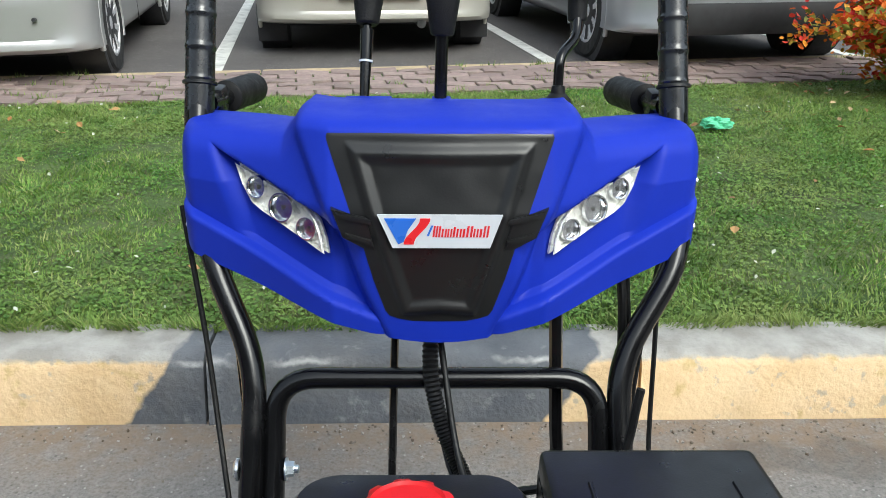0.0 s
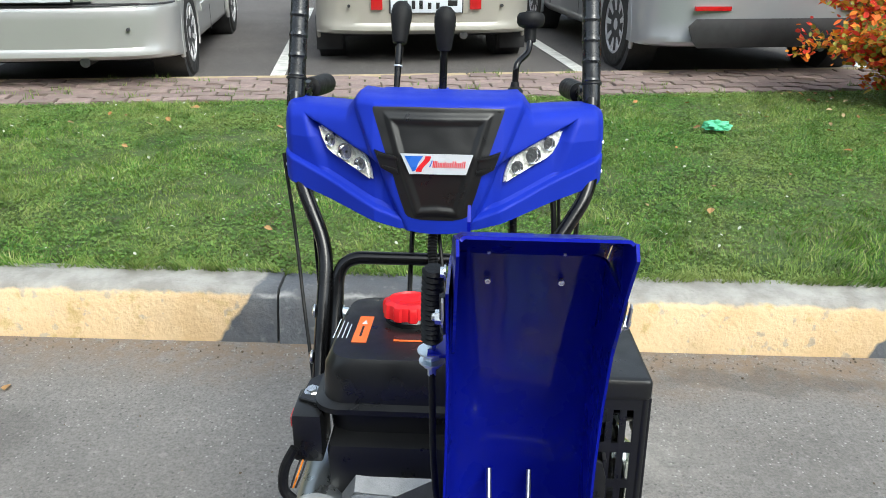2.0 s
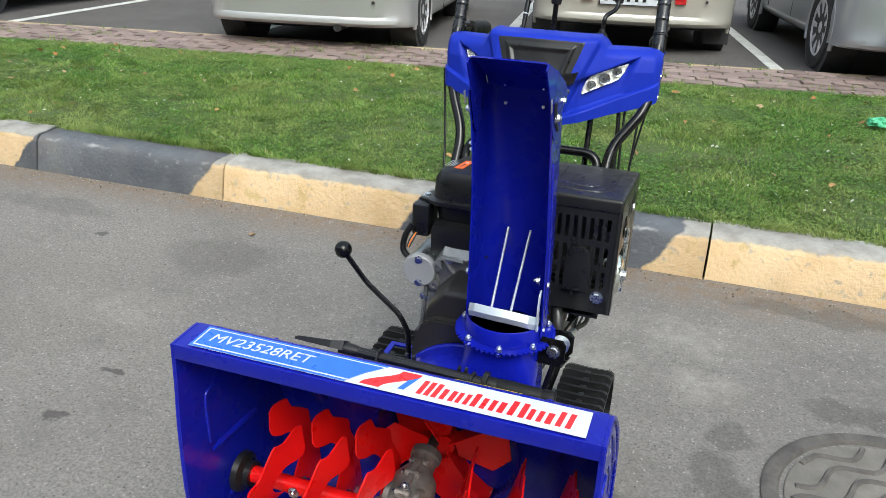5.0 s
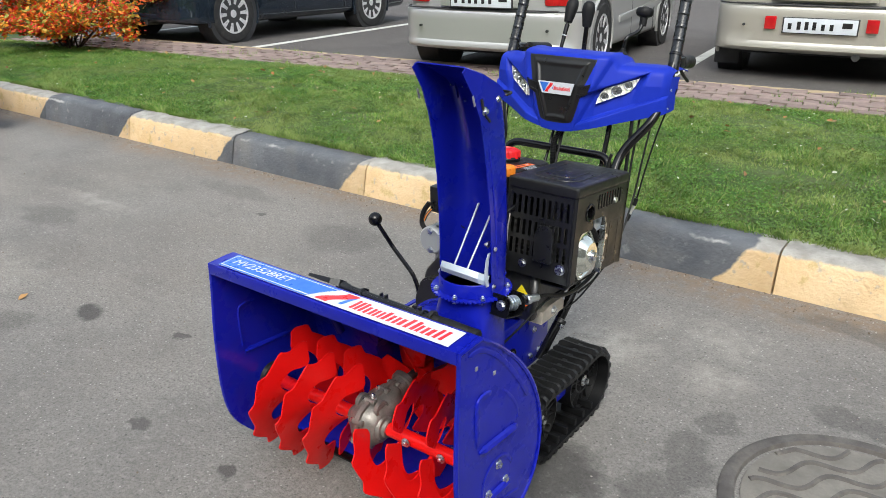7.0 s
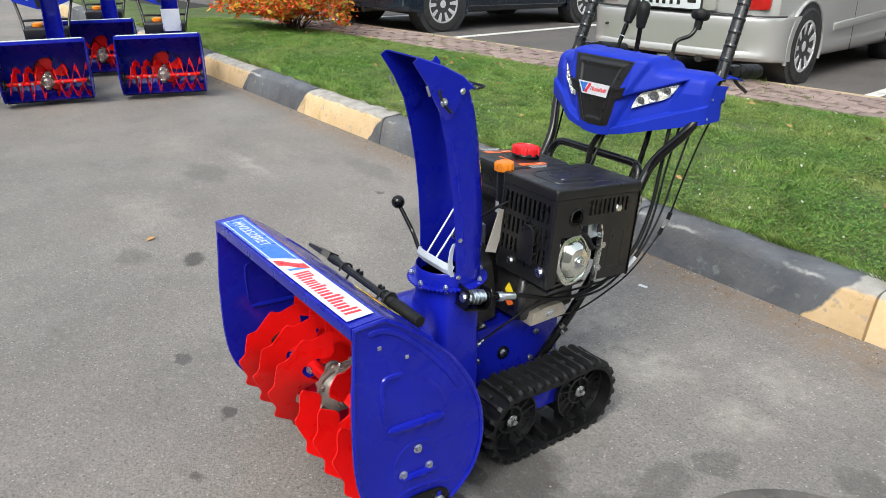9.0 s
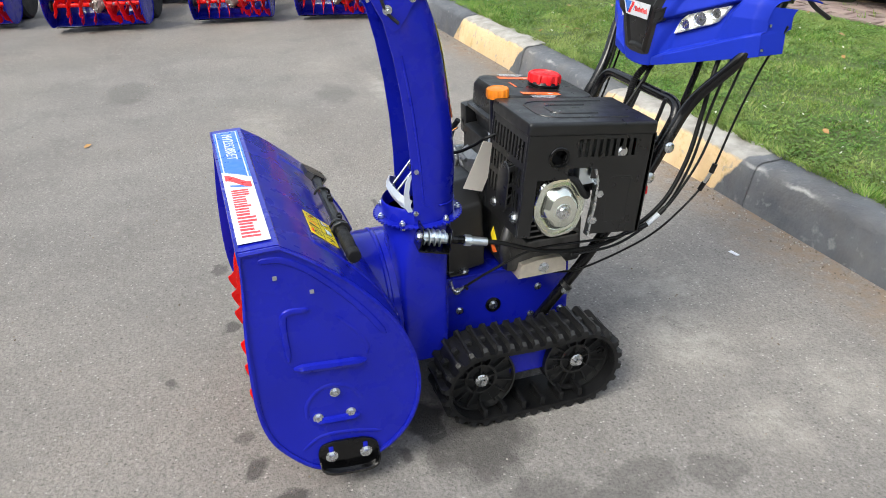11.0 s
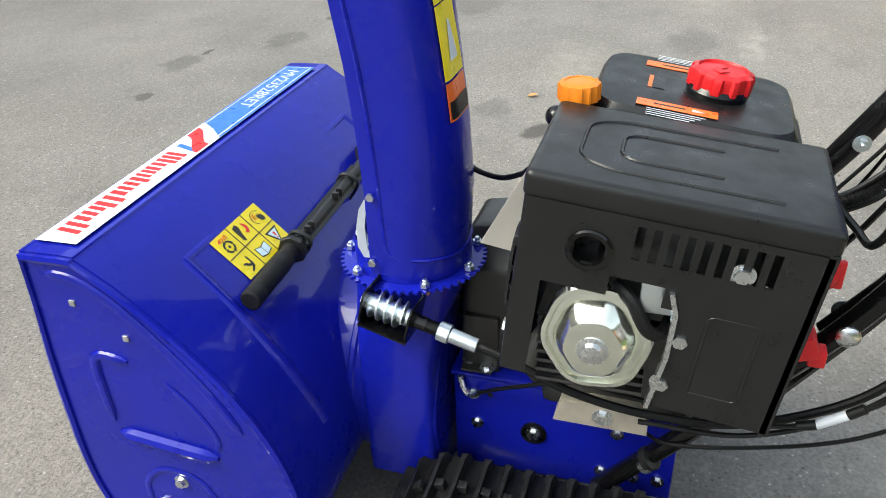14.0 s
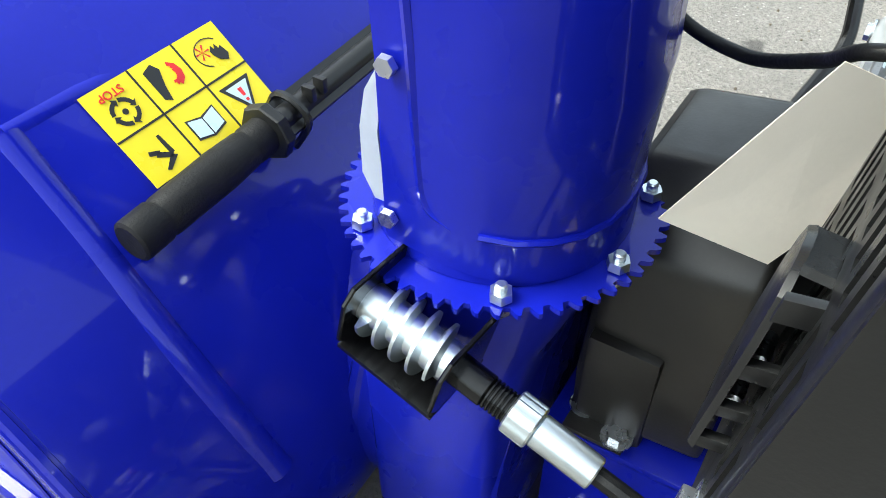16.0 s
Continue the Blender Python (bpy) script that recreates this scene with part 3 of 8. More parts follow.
def blades(name, count, mat, label, x0, x1, height, seed, lean=0.6, width=0.0035, reach=1.0, back=0.165):
    rng = np.random.default_rng(seed)
    x = rng.uniform(x0, x1, count)
    f = rng.uniform(0, reach, count)
    y0, y1 = kerb_y(x) + back, 4.47 + 0.153 * x
    y = y0 + (y1 - y0) * f
    z = 0.157 - 0.062 * f + 0.035 * np.sin(np.pi * f) - 0.004
    tuft = 0.78 + 0.30 * np.sin(x * 5.1 + 1.7 * np.sin(y * 3.3)) * np.sin(y * 4.3 + 1.1 * np.sin(x * 2.7)) + 0.32 * np.sin(x * 17.3 + 2.1 * np.sin(y * 11)) * np.sin(y * 19.7 + 1.9 * np.sin(x * 13))
    h = height * rng.uniform(0.4, 1.3, count) * tuft
    a = rng.uniform(0, 2 * np.pi, count)
    b = rng.uniform(-1.5, 1.5, count) + 3.1 * np.sin(x * 9.7 + 2.3 * np.sin(y * 6.1)) + 2.9 * np.sin(y * 10.9 + 1.3 * np.sin(x * 7.7))
    w = width * rng.uniform(0.6, 1.4, count)
    lx, ly = np.cos(b) * h * lean * rng.uniform(0.2, 1.2, count), np.sin(b) * h * lean * rng.uniform(0.2, 1.2, count)
    co = np.empty((count, 5, 3))
    dx, dy = np.cos(a) * w, np.sin(a) * w
    co[:, 0] = np.stack([x - dx, y - dy, z], 1)
    co[:, 1] = np.stack([x + dx, y + dy, z], 1)
    co[:, 2] = np.stack([x + dx * 0.7 + lx * 0.35, y + dy * 0.7 + ly * 0.35, z + h * 0.55], 1)
    co[:, 3] = np.stack([x - dx * 0.7 + lx * 0.35, y - dy * 0.7 + ly * 0.35, z + h * 0.55], 1)
    co[:, 4] = np.stack([x + lx, y + ly, z + h], 1)
    me = bpy.data.meshes.new(name)
    me.vertices.add(count * 5)
    me.vertices.foreach_set("co", co.reshape(-1))
    base = np.arange(count) * 5
    loops = np.stack([base, base + 1, base + 2, base + 3, base + 3, base + 2, base + 4], 1).reshape(-1)
    starts = np.stack([np.arange(count) * 7, np.arange(count) * 7 + 4], 1).reshape(-1)
    me.loops.add(count * 7)
    me.loops.foreach_set("vertex_index", loops.astype(np.int32))
    me.polygons.add(count * 2)
    me.polygons.foreach_set("loop_start", starts.astype(np.int32))
    me.update(calc_edges=True)
    me.materials.append(mat)
    return tagged(new(name, me), label, "grass", kind="stuff")


blades("grass", 430000, GRASS, "short green mown grass of the lawn strip", -8.0, 3.6, 0.024, 5, 1.0, 0.0021)
blades("grass_tufts", 11000, GRASS, "scattered longer grass blades standing out of the lawn", -8.0, 3.6, 0.042, 6, 1.0, 0.0026)

blades("edge_grass", 26000, GRASS, "grass growing raggedly over the back edge of the kerb", -8.0, 3.6, 0.040, 7, 1.1, 0.0022, 0.014, 0.150)


def leaflets(name, count, mat, label, x0, x1, seed):
    """Small flat leaves, in patches, that lie level between the blades."""
    rng = np.random.default_rng(seed)
    x, f = rng.uniform(x0, x1, count), rng.uniform(0, 1, count)
    keep = 0.35 + np.sin(x * 3.1 + 1.3 * np.sin(f * 7.0)) * np.sin(f * 11.0 + 1.7 * np.sin(x * 2.2)) + rng.normal(0, 0.45, count) > 0.2
    x, f = x[keep], f[keep]
    count = len(x)
    y0, y1 = kerb_y(x) + 0.175, 4.45 + 0.153 * x
    y = y0 + (y1 - y0) * f
    z = 0.157 - 0.062 * f + 0.035 * np.sin(np.pi * f) + rng.uniform(0.004, 0.022, count)
    a, size = rng.uniform(0, 2 * np.pi, count), rng.uniform(0.0035, 0.0085, count)
    co = np.empty((count, 4, 3))
    for k, (du, dv) in enumerate(((1.0, 0.0), (0.0, 0.75), (-1.0, 0.0), (0.0, -0.75))):
        co[:, k] = np.stack([x + size * (du * np.cos(a) - dv * np.sin(a)), y + size * (du * np.sin(a) + dv * np.cos(a)), z + size * rng.uniform(-0.45, 0.45, count)], 1)
    me = bpy.data.meshes.new(name)
    me.vertices.add(count * 4)
    me.vertices.foreach_set("co", co.reshape(-1))
    me.loops.add(count * 4)
    me.loops.foreach_set("vertex_index", np.arange(count * 4, dtype=np.int32))
    me.polygons.add(count)
    me.polygons.foreach_set("loop_start", (np.arange(count) * 4).astype(np.int32))
    me.update(calc_edges=True)
    me.materials.append(mat)
    return tagged(new(name, me), label, "clover", kind="stuff")


leaflets("clover", 260000, CLOVER, "low clover and weed leaves between the grass", -7.5, 3.5, 15)


def scatter(name, count, mat, label, category, size, seed, x0=-7, x1=3.4, dz=0.03, pull=None):
    """Small leaves or flower heads lying in the grass."""
    r = random.Random(seed)
    bm = bmesh.new()
    for _ in range(count):
        x = r.uniform(x0, x1)
        f = r.random() ** (pull or 1)
        y = kerb_y(x) + 0.2 + (lawn_back(x) - kerb_y(x) - 0.25) * f
        s = size * r.uniform(0.6, 1.3)
        m = pose(x, y, lawn_z(x, y) + dz * r.uniform(0.6, 1.2), r.uniform(-35, 35), r.uniform(-35, 35), r.uniform(0, 360))
        ps = [(0, -1, 0), (0.45, -0.5, 0.15), (0.6, 0.1, 0.2), (0.3, 0.6, 0.1), (0, 1, 0), (-0.3, 0.6, 0.12), (-0.6, 0.1, 0.2), (-0.45, -0.5, 0.15)]
        vs = [bm.verts.new(m @ (V(*p) * s)) for p in ps]
        c = bm.verts.new(m @ V(0, 0, 0))
        for i in range(8):
            bm.faces.new((c, vs[i], vs[(i + 1) % 8]))
    return tagged(part(name, bm, mat, sharp=0), label, category, kind="stuff")


scatter("fallen_leaves", 150, LITTER, "brown and orange fallen leaves on the grass", "fallen leaves", 0.019, 8, pull=0.6)
scatter("bush_litter", 90, LITTER, "orange leaves fallen below the autumn bush", "fallen leaves", 0.018, 18, x0=1.8, x1=3.4, pull=0.35)
scatter("clover_flowers", 520, PETAL, "small white clover heads in the lawn", "flowers", 0.0078, 9, dz=0.036)

# crumpled green bag on the grass
bm = bmesh.new()
bmesh.ops.create_icosphere(bm, subdivisions=4, radius=1.0)
for v in bm.verts:
    n = 1 + 0.45 * noise.noise(v.co * 1.9) + 0.25 * noise.noise(v.co * 5.2)
    v.co = V(v.co.x * 0.066 * n, v.co.y * 0.044 * n, max(-0.2, v.co.z) * 0.024 * n * (1.3 - 0.5 * v.co.x))
    v.co += V(1.26, 3.62, lawn_z(1.26, 3.62) + 0.035)
tagged(part("plastic_bag", bm, GREEN_BAG, sharp=20), "crumpled light green plastic bag lying on the grass", "bag")

# manhole with a cast cover
MX, MY = 0.985, 0.705
mh = thing("manhole_cover", (MX, MY, 0), "dusty round cast iron manhole cover with wavy ribs in the asphalt", "manhole cover")
bm = bmesh.new()
lathe(bm, [(0.312, -0.01), (0.312, 0.006), (0.303, 0.011), (0.276, 0.011), (0.272, 0.002), (0.270, -0.01)], (MX, MY, 0), (0, 0, 1), 64)
part("rim", bm, IRON, mh)
bm = bmesh.new()
lathe(bm, [(0.260, -0.01), (0.260, 0.004), (0.255, 0.007), (0.0, 0.007)], (MX, MY, 0), (0, 0, 1), 64)
part("cover", bm, DUSTY_IRON, mh)
for i in range(-4, 5):
    yy = i * 0.056
    half = math.sqrt(max(0, 0.246 ** 2 - yy * yy))
    if half < 0.06:
        continue
    bm = bmesh.new()
    n = 34
    turned = [(-half + 2 * half * j / n, yy + 0.021 * math.sin((-half + 2 * half * j / n) * 34 + i * 0.9)) for j in range(n + 1)]
    sweep(bm, [(MX + p * 0.8 - q * 0.6, MY + p * 0.6 + q * 0.8, 0.006) for p, q in turned if math.hypot(p, q) < 0.249], 0.008, 6)
    part("rib", bm, IRON, mh)

# ---- pavers behind the lawn ----
pavement = tagged(new("pavement"), "strip of worn reddish zigzag concrete pavers with grassy joints", "pavement", kind="structure")
bm = bmesh.new()
slab(bm, [on_row(-10, -0.62, PAVE_Z - 0.05), on_row(9, -0.62, PAVE_Z - 0.05), on_row(9, 0.0, PAVE_Z - 0.05), on_row(-10, 0.0, PAVE_Z - 0.05)], (0, 0, 0.035))
part("paver_bed", bm, SOIL, pavement)
zig = [(-0.095, -0.046), (-0.05, -0.036), (0.0, -0.046), (0.05, -0.056), (0.095, -0.046), (0.095, 0.046), (0.05, 0.036), (0.0, 0.046), (-0.05, 0.056), (-0.095, 0.046)]
bm = bmesh.new()
slab(bm, [V(x, y, -0.04) for x, y in zig], (0, 0, 0.04), 0.004, 1)
first = part("paver", bm, PAVER, pavement)
rnd = random.Random(12)
count = 0
for j in range(6):
    for i in range(-41, 22):
        u, v = i * 0.2 + (0.1 if j % 2 else 0), -0.56 + j * 0.1
        m = Matrix.Translation(on_row(u, v, PAVE_Z + rnd.uniform(-0.006, 0.004))) @ pose(0, 0, 0, rnd.uniform(-4, 4), rnd.uniform(-4, 4), 8.8 + rnd.uniform(-6, 6))
        if count == 0:
            first.matrix_basis = m
        else:
            again(first, m, pavement)
        count += 1
# weeds in the joints
bm = bmesh.new()
for k in range(420):
    u, v = rnd.uniform(-8.2, 4.4), rnd.choice((-0.61, -0.51, -0.41, -0.31, -0.21, -0.11, -0.01, 0.0))
    if math.sin(u * 2.3) + math.sin(u * 5.1 + v * 9) < 0.2:
        continue
    for _ in range(rnd.randint(5, 14)):
        p = on_row(u + rnd.gauss(0, 0.03), v + rnd.gauss(0, 0.008), PAVE_Z - 0.01)
        a, h, w = rnd.uniform(0, 6.28), rnd.uniform(0.015, 0.05), 0.0028
        t_ = V(math.cos(a), math.sin(a), 0)
        vs = [bm.verts.new(p - t_ * w), bm.verts.new(p + t_ * w), bm.verts.new(p + V(rnd.gauss(0, 0.012), rnd.gauss(0, 0.012), h))]
        bm.faces.new(vs)
tagged(part("joint_weeds", bm, GRASS, sharp=0), "tufts of grass growing in the joints of the pavers", "weeds", kind="stuff")
# flush edging along the car park
for k in range(-9, 8):
    bm = bmesh.new()
    slab(bm, [on_row(k * 1.0 + 0.005, -0.005, LOT_Z - 0.05), on_row(k + 0.995, -0.005, LOT_Z - 0.05), on_row(k + 0.995, 0.075, LOT_Z - 0.05), on_row(k + 0.005, 0.075, LOT_Z - 0.05)], (0, 0, 0.085), 0.006, 1)
    part("edging_stone", bm, EDGING, pavement)


def bush(name, at, spread, height, seed, count, label, low=0.05):
    """Thin stems fanning out, with sprays of small leaves and gaps between them."""
    r = random.Random(seed)
    b = thing(name, at, label, "bush")
    at = Vector(at)
    tips = []
    for i in range(26):
        a = r.uniform(0, 2 * math.pi)
        reach = spread * r.uniform(0.35, 1.0)
        top = at + V(math.cos(a) * reach, math.sin(a) * reach, height * r.uniform(0.35, 1.0) * (1.15 - 0.45 * reach / spread))
        mid = at.lerp(top, 0.5) + V(r.uniform(-.08, .08), r.uniform(-.08, .08), height * 0.16)
        line = curve_points([at + V(r.uniform(-.06, .06), r.uniform(-.06, .06), -0.02), mid, top], 5)
        bm = bmesh.new()
        sweep(bm, line, 0.006, 5, [0.009 * (1 - 0.8 * k / len(line)) for k in range(len(line))])
        part("stem", bm, BARK, b)
        tips += line[3:]
    bm = bmesh.new()
    sprays = [r.choice(tips) + V(r.gauss(0, 0.07), r.gauss(0, 0.07), r.gauss(0, 0.05)) for _ in range(count // 26)]
    for k in range(count):
        p = r.choice(sprays) + V(r.gauss(0, 0.042), r.gauss(0, 0.042), r.gauss(0, 0.026))
        if p.z < at.z + low + 0.8 * low * r.random():
            continue
        s = r.uniform(0.013, 0.030)
        m = Matrix.Translation(p) @ pose(0, 0, 0, r.uniform(-60, 60), r.uniform(-60, 60), r.uniform(0, 360))
        ps = [(0, -1, 0), (0.55, -0.25, 0.12), (0.45, 0.45, 0.1), (0, 1, 0), (-0.45, 0.45, 0.1), (-0.55, -0.25, 0.12)]
        vs = [bm.verts.new(m @ (V(*q) * s)) for q in ps]
        bm.faces.new((vs[0], vs[1], vs[2], vs[3])), bm.faces.new((vs[3], vs[4], vs[5], vs[0]))
    part("crown", bm, LEAVES, b, sharp=0)
    return b


bush("bush", (2.68, 4.42, 0.1), 0.68, 1.0, 21, 17000, "autumn bush with red, orange and yellow leaves beside the pavers", 0.05)
bush("bush", (-6.75, 3.25, 0.1), 1.0, 0.95, 22, 15000, "wide autumn bush with orange and yellow leaves on the lawn", 0.03)


# ---- parked cars ----
def car(name, label, paint, rear, yaw, W, L, track, wb, overhang, H, wheel_r, style, spokes, kz=1.0):
    """A car seen from behind: local x to its right, y forwards from the rear bumper, z up."""
    rear = (rear[0], rear[1], lot_z(rear[0], rear[1]))
    m = pose(*rear, -2.58, 0, yaw)
    c = thing(name, rear, label, "car")
    c.matrix_basis = m
    tall = H - 0.05

    def P(x, y, z):
        return m @ V(x, y, z * kz)

    def Q(x, y, z):
        return m @ V(x, y, z)
    hw = W / 2
    gz = 0.20                                        # sill height
    belt = 0.92 if style != "hatch" else 0.98
    # body: rings along the length, each a rounded cross section
    stations = []
    tail = {"wagon": (0.10, 0.30), "sedan": (0.95, 0.55), "hatch": (0.15, 0.45)}[style]
    n = 20

    def section(y, w, z0, z1, rb=0.12, rt=0.10):
        pts = []
        for cx, cz, a0, rr in ((w - rb, z0 + rb, -90, rb), (w - rt, z1 - rt, 0, rt)):
            for k in range(6):
                a = radians(a0 + 90 * k / 5)
                pts.append((cx + rr * math.cos(a), cz + rr * math.sin(a)))
        full = pts + [(-x, z) for x, z in reversed(pts)]
        return [P(x, y, z) for x, z in full]
    rings = [section(-0.012, hw * 0.47, 0.42, 0.78, 0.08, 0.07), section(0.0, hw * 0.62, 0.36, 0.84, 0.1, 0.08), section(0.05, hw * 0.82, 0.28, belt - 0.05, 0.1, 0.1), section(0.16, hw * 0.95, 0.24, belt - 0.02, 0.1, 0.12),
             section(0.45, hw, gz, belt, 0.1, 0.12), section(L * 0.5, hw, gz, belt, 0.1, 0.12), section(L - 0.9, hw * 0.99, gz, belt - 0.04, 0.1, 0.14),
             section(L - 0.25, hw * 0.92, 0.22, 0.78, 0.1, 0.16), section(L, hw * 0.75, 0.30, 0.62, 0.1, 0.12)]
    bm = bmesh.new()
    loft(bm, rings)
    # wheel arches: press the body in round the wheels
    ys = (overhang, overhang + wb)
    bmesh.ops.subdivide_edges(bm, edges=[e for e in bm.edges if e.calc_length() > 0.5], cuts=10, use_grid_fill=True)
    inv = m.inverted()
    body = part("body", bm, paint, c)
    # dark arches and sills
    for y in ys:
        for s in (-1, 1):
            bm = bmesh.new()
            cyl(bm, Q(s * (hw - 0.20), y, wheel_r), Q(s * (hw + 0.003), y, wheel_r), wheel_r * 1.15, n=28)
            part("wheel_arch", bm, TRIM, c)
            bm = bmesh.new()
            sweep(bm, [Q(s * (hw + 0.002), y + wheel_r * 1.17 * math.cos(radians(q)), wheel_r + wheel_r * 1.17 * math.sin(radians(q))) for q in range(-20, 201, 11)], 0.016, 8)
            part("arch_lip", bm, paint, c)
    # bumper skin with a step, lower lip
    bm = bmesh.new()
    rows = []
    for z, out in ((0.235, 0.05), (0.25, -0.02), (0.275, -0.045), (0.31, -0.045), (0.33, -0.035), (0.42, -0.045), (0.53, -0.06), (0.585, -0.065), (0.61, -0.055), (0.62, -0.01)):
        row = []
        for k in range(-14, 15):
            a = radians(90 * k / 14)
            row.append(P(math.copysign(abs(math.sin(a)) ** 0.5, k) * (hw + 0.016), 0.45 + (out - 0.022 - 0.45) * abs(math.cos(a)) ** 0.5, z))
        rows.append(row)
    sheet(bm, rows, 0.012)
    part("bumper", bm, paint, c)
    # seam above the bumper skin, wrapped round the corners, and the plate recess in the tailgate
    bm = bmesh.new()
    sweep(bm, [P(math.copysign(abs(math.sin(radians(90 * k / 14))) ** 0.5, k) * (hw + 0.010), 0.45 + (-0.055 - 0.45) * abs(math.cos(radians(90 * k / 14))) ** 0.5, 0.627) for k in range(-12, 13)], 0.006, 6)
    part("bumper_seam", bm, TRIM, c)
    bm = bmesh.new()
    box(bm, P(0, -0.052, 0.74), (0.74, 0.05, 0.15), 0.02, pose(0, 0, 0, 0, 0, yaw))
    part("plate_recess", bm, paint, c)
    if style == "sedan":
        bm = bmesh.new()
        rows = [[P(u * hw * 0.72 * k2, o, z) for u in (-1, -0.6, 0, 0.6, 1)] for z, o, k2 in ((0.245, -0.05, 0.92), (0.29, -0.075, 1.0), (0.38, -0.085, 1.06), (0.425, -0.078, 0.98))]
        sheet(bm, rows, 0.01)
        part("diffuser", bm, TRIM, c)
        for s in (-1, 1):
            bm = bmesh.new()
            box(bm, P(s * hw * 0.58, -0.074, 0.49), (0.24, 0.03, 0.028), 0.004, pose(0, 0, 0, 0, 0, yaw))
            part("reflector", bm, TAIL_RED, c)
    else:
        for s in (-1, -0.4, 0.4, 1):
            bm = bmesh.new()
            cyl(bm, P(s * hw * 0.7, -0.068, 0.46), P(s * hw * 0.7, -0.045, 0.46), 0.011, n=12)
            part("parking_sensor", bm, TRIM, c)
    bm = bmesh.new()
    box(bm, P(0, -0.03, 0.632), (W * 0.80, 0.03, 0.010), 0, pose(0, 0, 0, 0, 0, yaw))
    part("tailgate_gap", bm, TRIM, c)
    if name == "compact_car":
        for s in (-1, 1):
            bm = bmesh.new()
            box(bm, P(s * 0.36, -0.083, 0.485), (0.085, 0.02, 0.10), 0.008, pose(0, 0, 0, 0, 0, yaw))
            part("reflector", bm, TAIL_RED, c)
    # cabin
    roof = {"wagon": [(0.10, 0.0), (0.35, 1.0), (0.62 * L, 1.0), (0.80 * L, 0.0)], "hatch": [(0.10, 0.0), (0.55, 1.0), (0.55 * L, 1.0), (0.78 * L, 0.0)],
            "sedan": [(0.55, 0.0), (1.25, 1.0), (0.55 * L, 1.0), (0.78 * L, 0.0)]}[style]
    bm = bmesh.new()
    rings = []
    for z, k in ((belt - 0.03, 0.0), (belt + (tall - belt) * 0.9, 0.9), (tall, 1.0)):
        y0 = roof[0][0] + (roof[1][0] - roof[0][0]) * k
        y1 = roof[3][0] + (roof[2][0] - roof[3][0]) * k
        w = hw * (0.94 - 0.17 * k) * (0.86 if k == 1.0 else 1)
        rr = 0.18
        ring_ = []
        for cx, cy, a0 in ((w - rr, y1 - rr, 0), (-w + rr, y1 - rr, 90), (-w + rr, y0 + rr, 180), (w - rr, y0 + rr, 270)):
            ring_ += [P(cx + rr * math.cos(radians(a0 + 90 * q / 4)), cy + rr * math.sin(radians(a0 + 90 * q / 4)), z) for q in range(5)]
        rings.append(ring_)
    loft(bm, rings)
    part("cabin", bm, CAR_GLASS, c, "dark tinted windows")
    bm = bmesh.new()
    y0, y1 = roof[1][0], roof[2][0]
    loft(bm, [[P(sx * hw * 0.78 * k, yy, zz) for sx, yy in ((-1, y0), (1, y0), (1, y1), (-1, y1))] for zz, k in ((tall - 0.05, 1.0), (tall - 0.01, 0.98), (tall + 0.02, 0.88))])
    part("roof", bm, paint, c)
    for s in (-1, 1):
        for yb, yt in ((roof[0][0] + 0.02, y0), (L * 0.42, L * 0.42), (roof[3][0] - 0.02, y1)):
            bm = bmesh.new()
            cyl(bm, P(s * hw * 0.95, yb, belt - 0.03), P(s * hw * 0.79, yt, tall - 0.03), 0.04, n=8)
            part("pillar", bm, paint, c)
        # tail lamp wrapped round the corner, door handles, mirror
        bm = bmesh.new()
        box(bm, P(s * hw * 0.76, 0.060, 0.775), (hw * 0.30, 0.10, 0.17), 0.035, pose(0, 0, 0, 0, 0, yaw + s * 20))
        part("tail_lamp", bm, TAIL_RED, c)
        for yy in (L * 0.36, L * 0.58):
            bm = bmesh.new()
            box(bm, P(s * (hw + 0.008), yy, 0.80), (0.03, 0.17, 0.028), 0.008, pose(0, 0, 0, 0, 0, yaw))
            part("door_handle", bm, paint, c)
            bm = bmesh.new()
            box(bm, P(s * (hw - 0.001), yy + 0.12, 0.60), (0.006, 0.006, 0.62), 0, pose(0, 0, 0, 0, 0, yaw))
            part("door_gap", bm, TRIM, c)
        bm = bmesh.new()
        box(bm, P(s * (hw - 0.001), L * 0.5, 0.53), (0.03, L * 0.44, 0.06), 0.01, pose(0, 0, 0, 0, 0, yaw))
        part("side_strip", bm, paint, c)
        bm = bmesh.new()
        box(bm, P(s * (hw + 0.10), L * 0.66, 0.98), (0.2, 0.1, 0.14), 0.04, pose(0, 0, 0, 0, 0, yaw))
        part("door_mirror", bm, paint, c)
    # number plate: unlettered bars in a frame
    pz = 0.50 if style == "wagon2" else (0.72 if style != "compact" else 0.5)
    if style == "hatch":
        pz = 0.74
    if name == "compact_car":
        pz = 0.47
    bm = bmesh.new()
    box(bm, P(0, -0.082, pz), (0.54, 0.02, 0.122), 0.004, pose(0, 0, 0, 0, 0, yaw))
    plate = part("number_plate", bm, TRIM, c)
    bm = bmesh.new()
    box(bm, P(0, -0.094, pz), (0.52, 0.006, 0.11), 0.002, pose(0, 0, 0, 0, 0, yaw))
    part("plate_face", bm, WHITE_VINYL, plate)
    for i, (bx, bh) in enumerate(((-0.215, 0.045), (-0.15, 0.06), (-0.095, 0.06), (-0.04, 0.06), (0.022, 0.045), (0.082, 0.045))):
        bm = bmesh.new()
        box(bm, P(bx, -0.0985, pz + (bh - 0.06) / 2), (0.026, 0.003, bh), 0, pose(0, 0, 0, 0, 0, yaw))
        part("plate_bar", bm, BLACK_VINYL, plate)
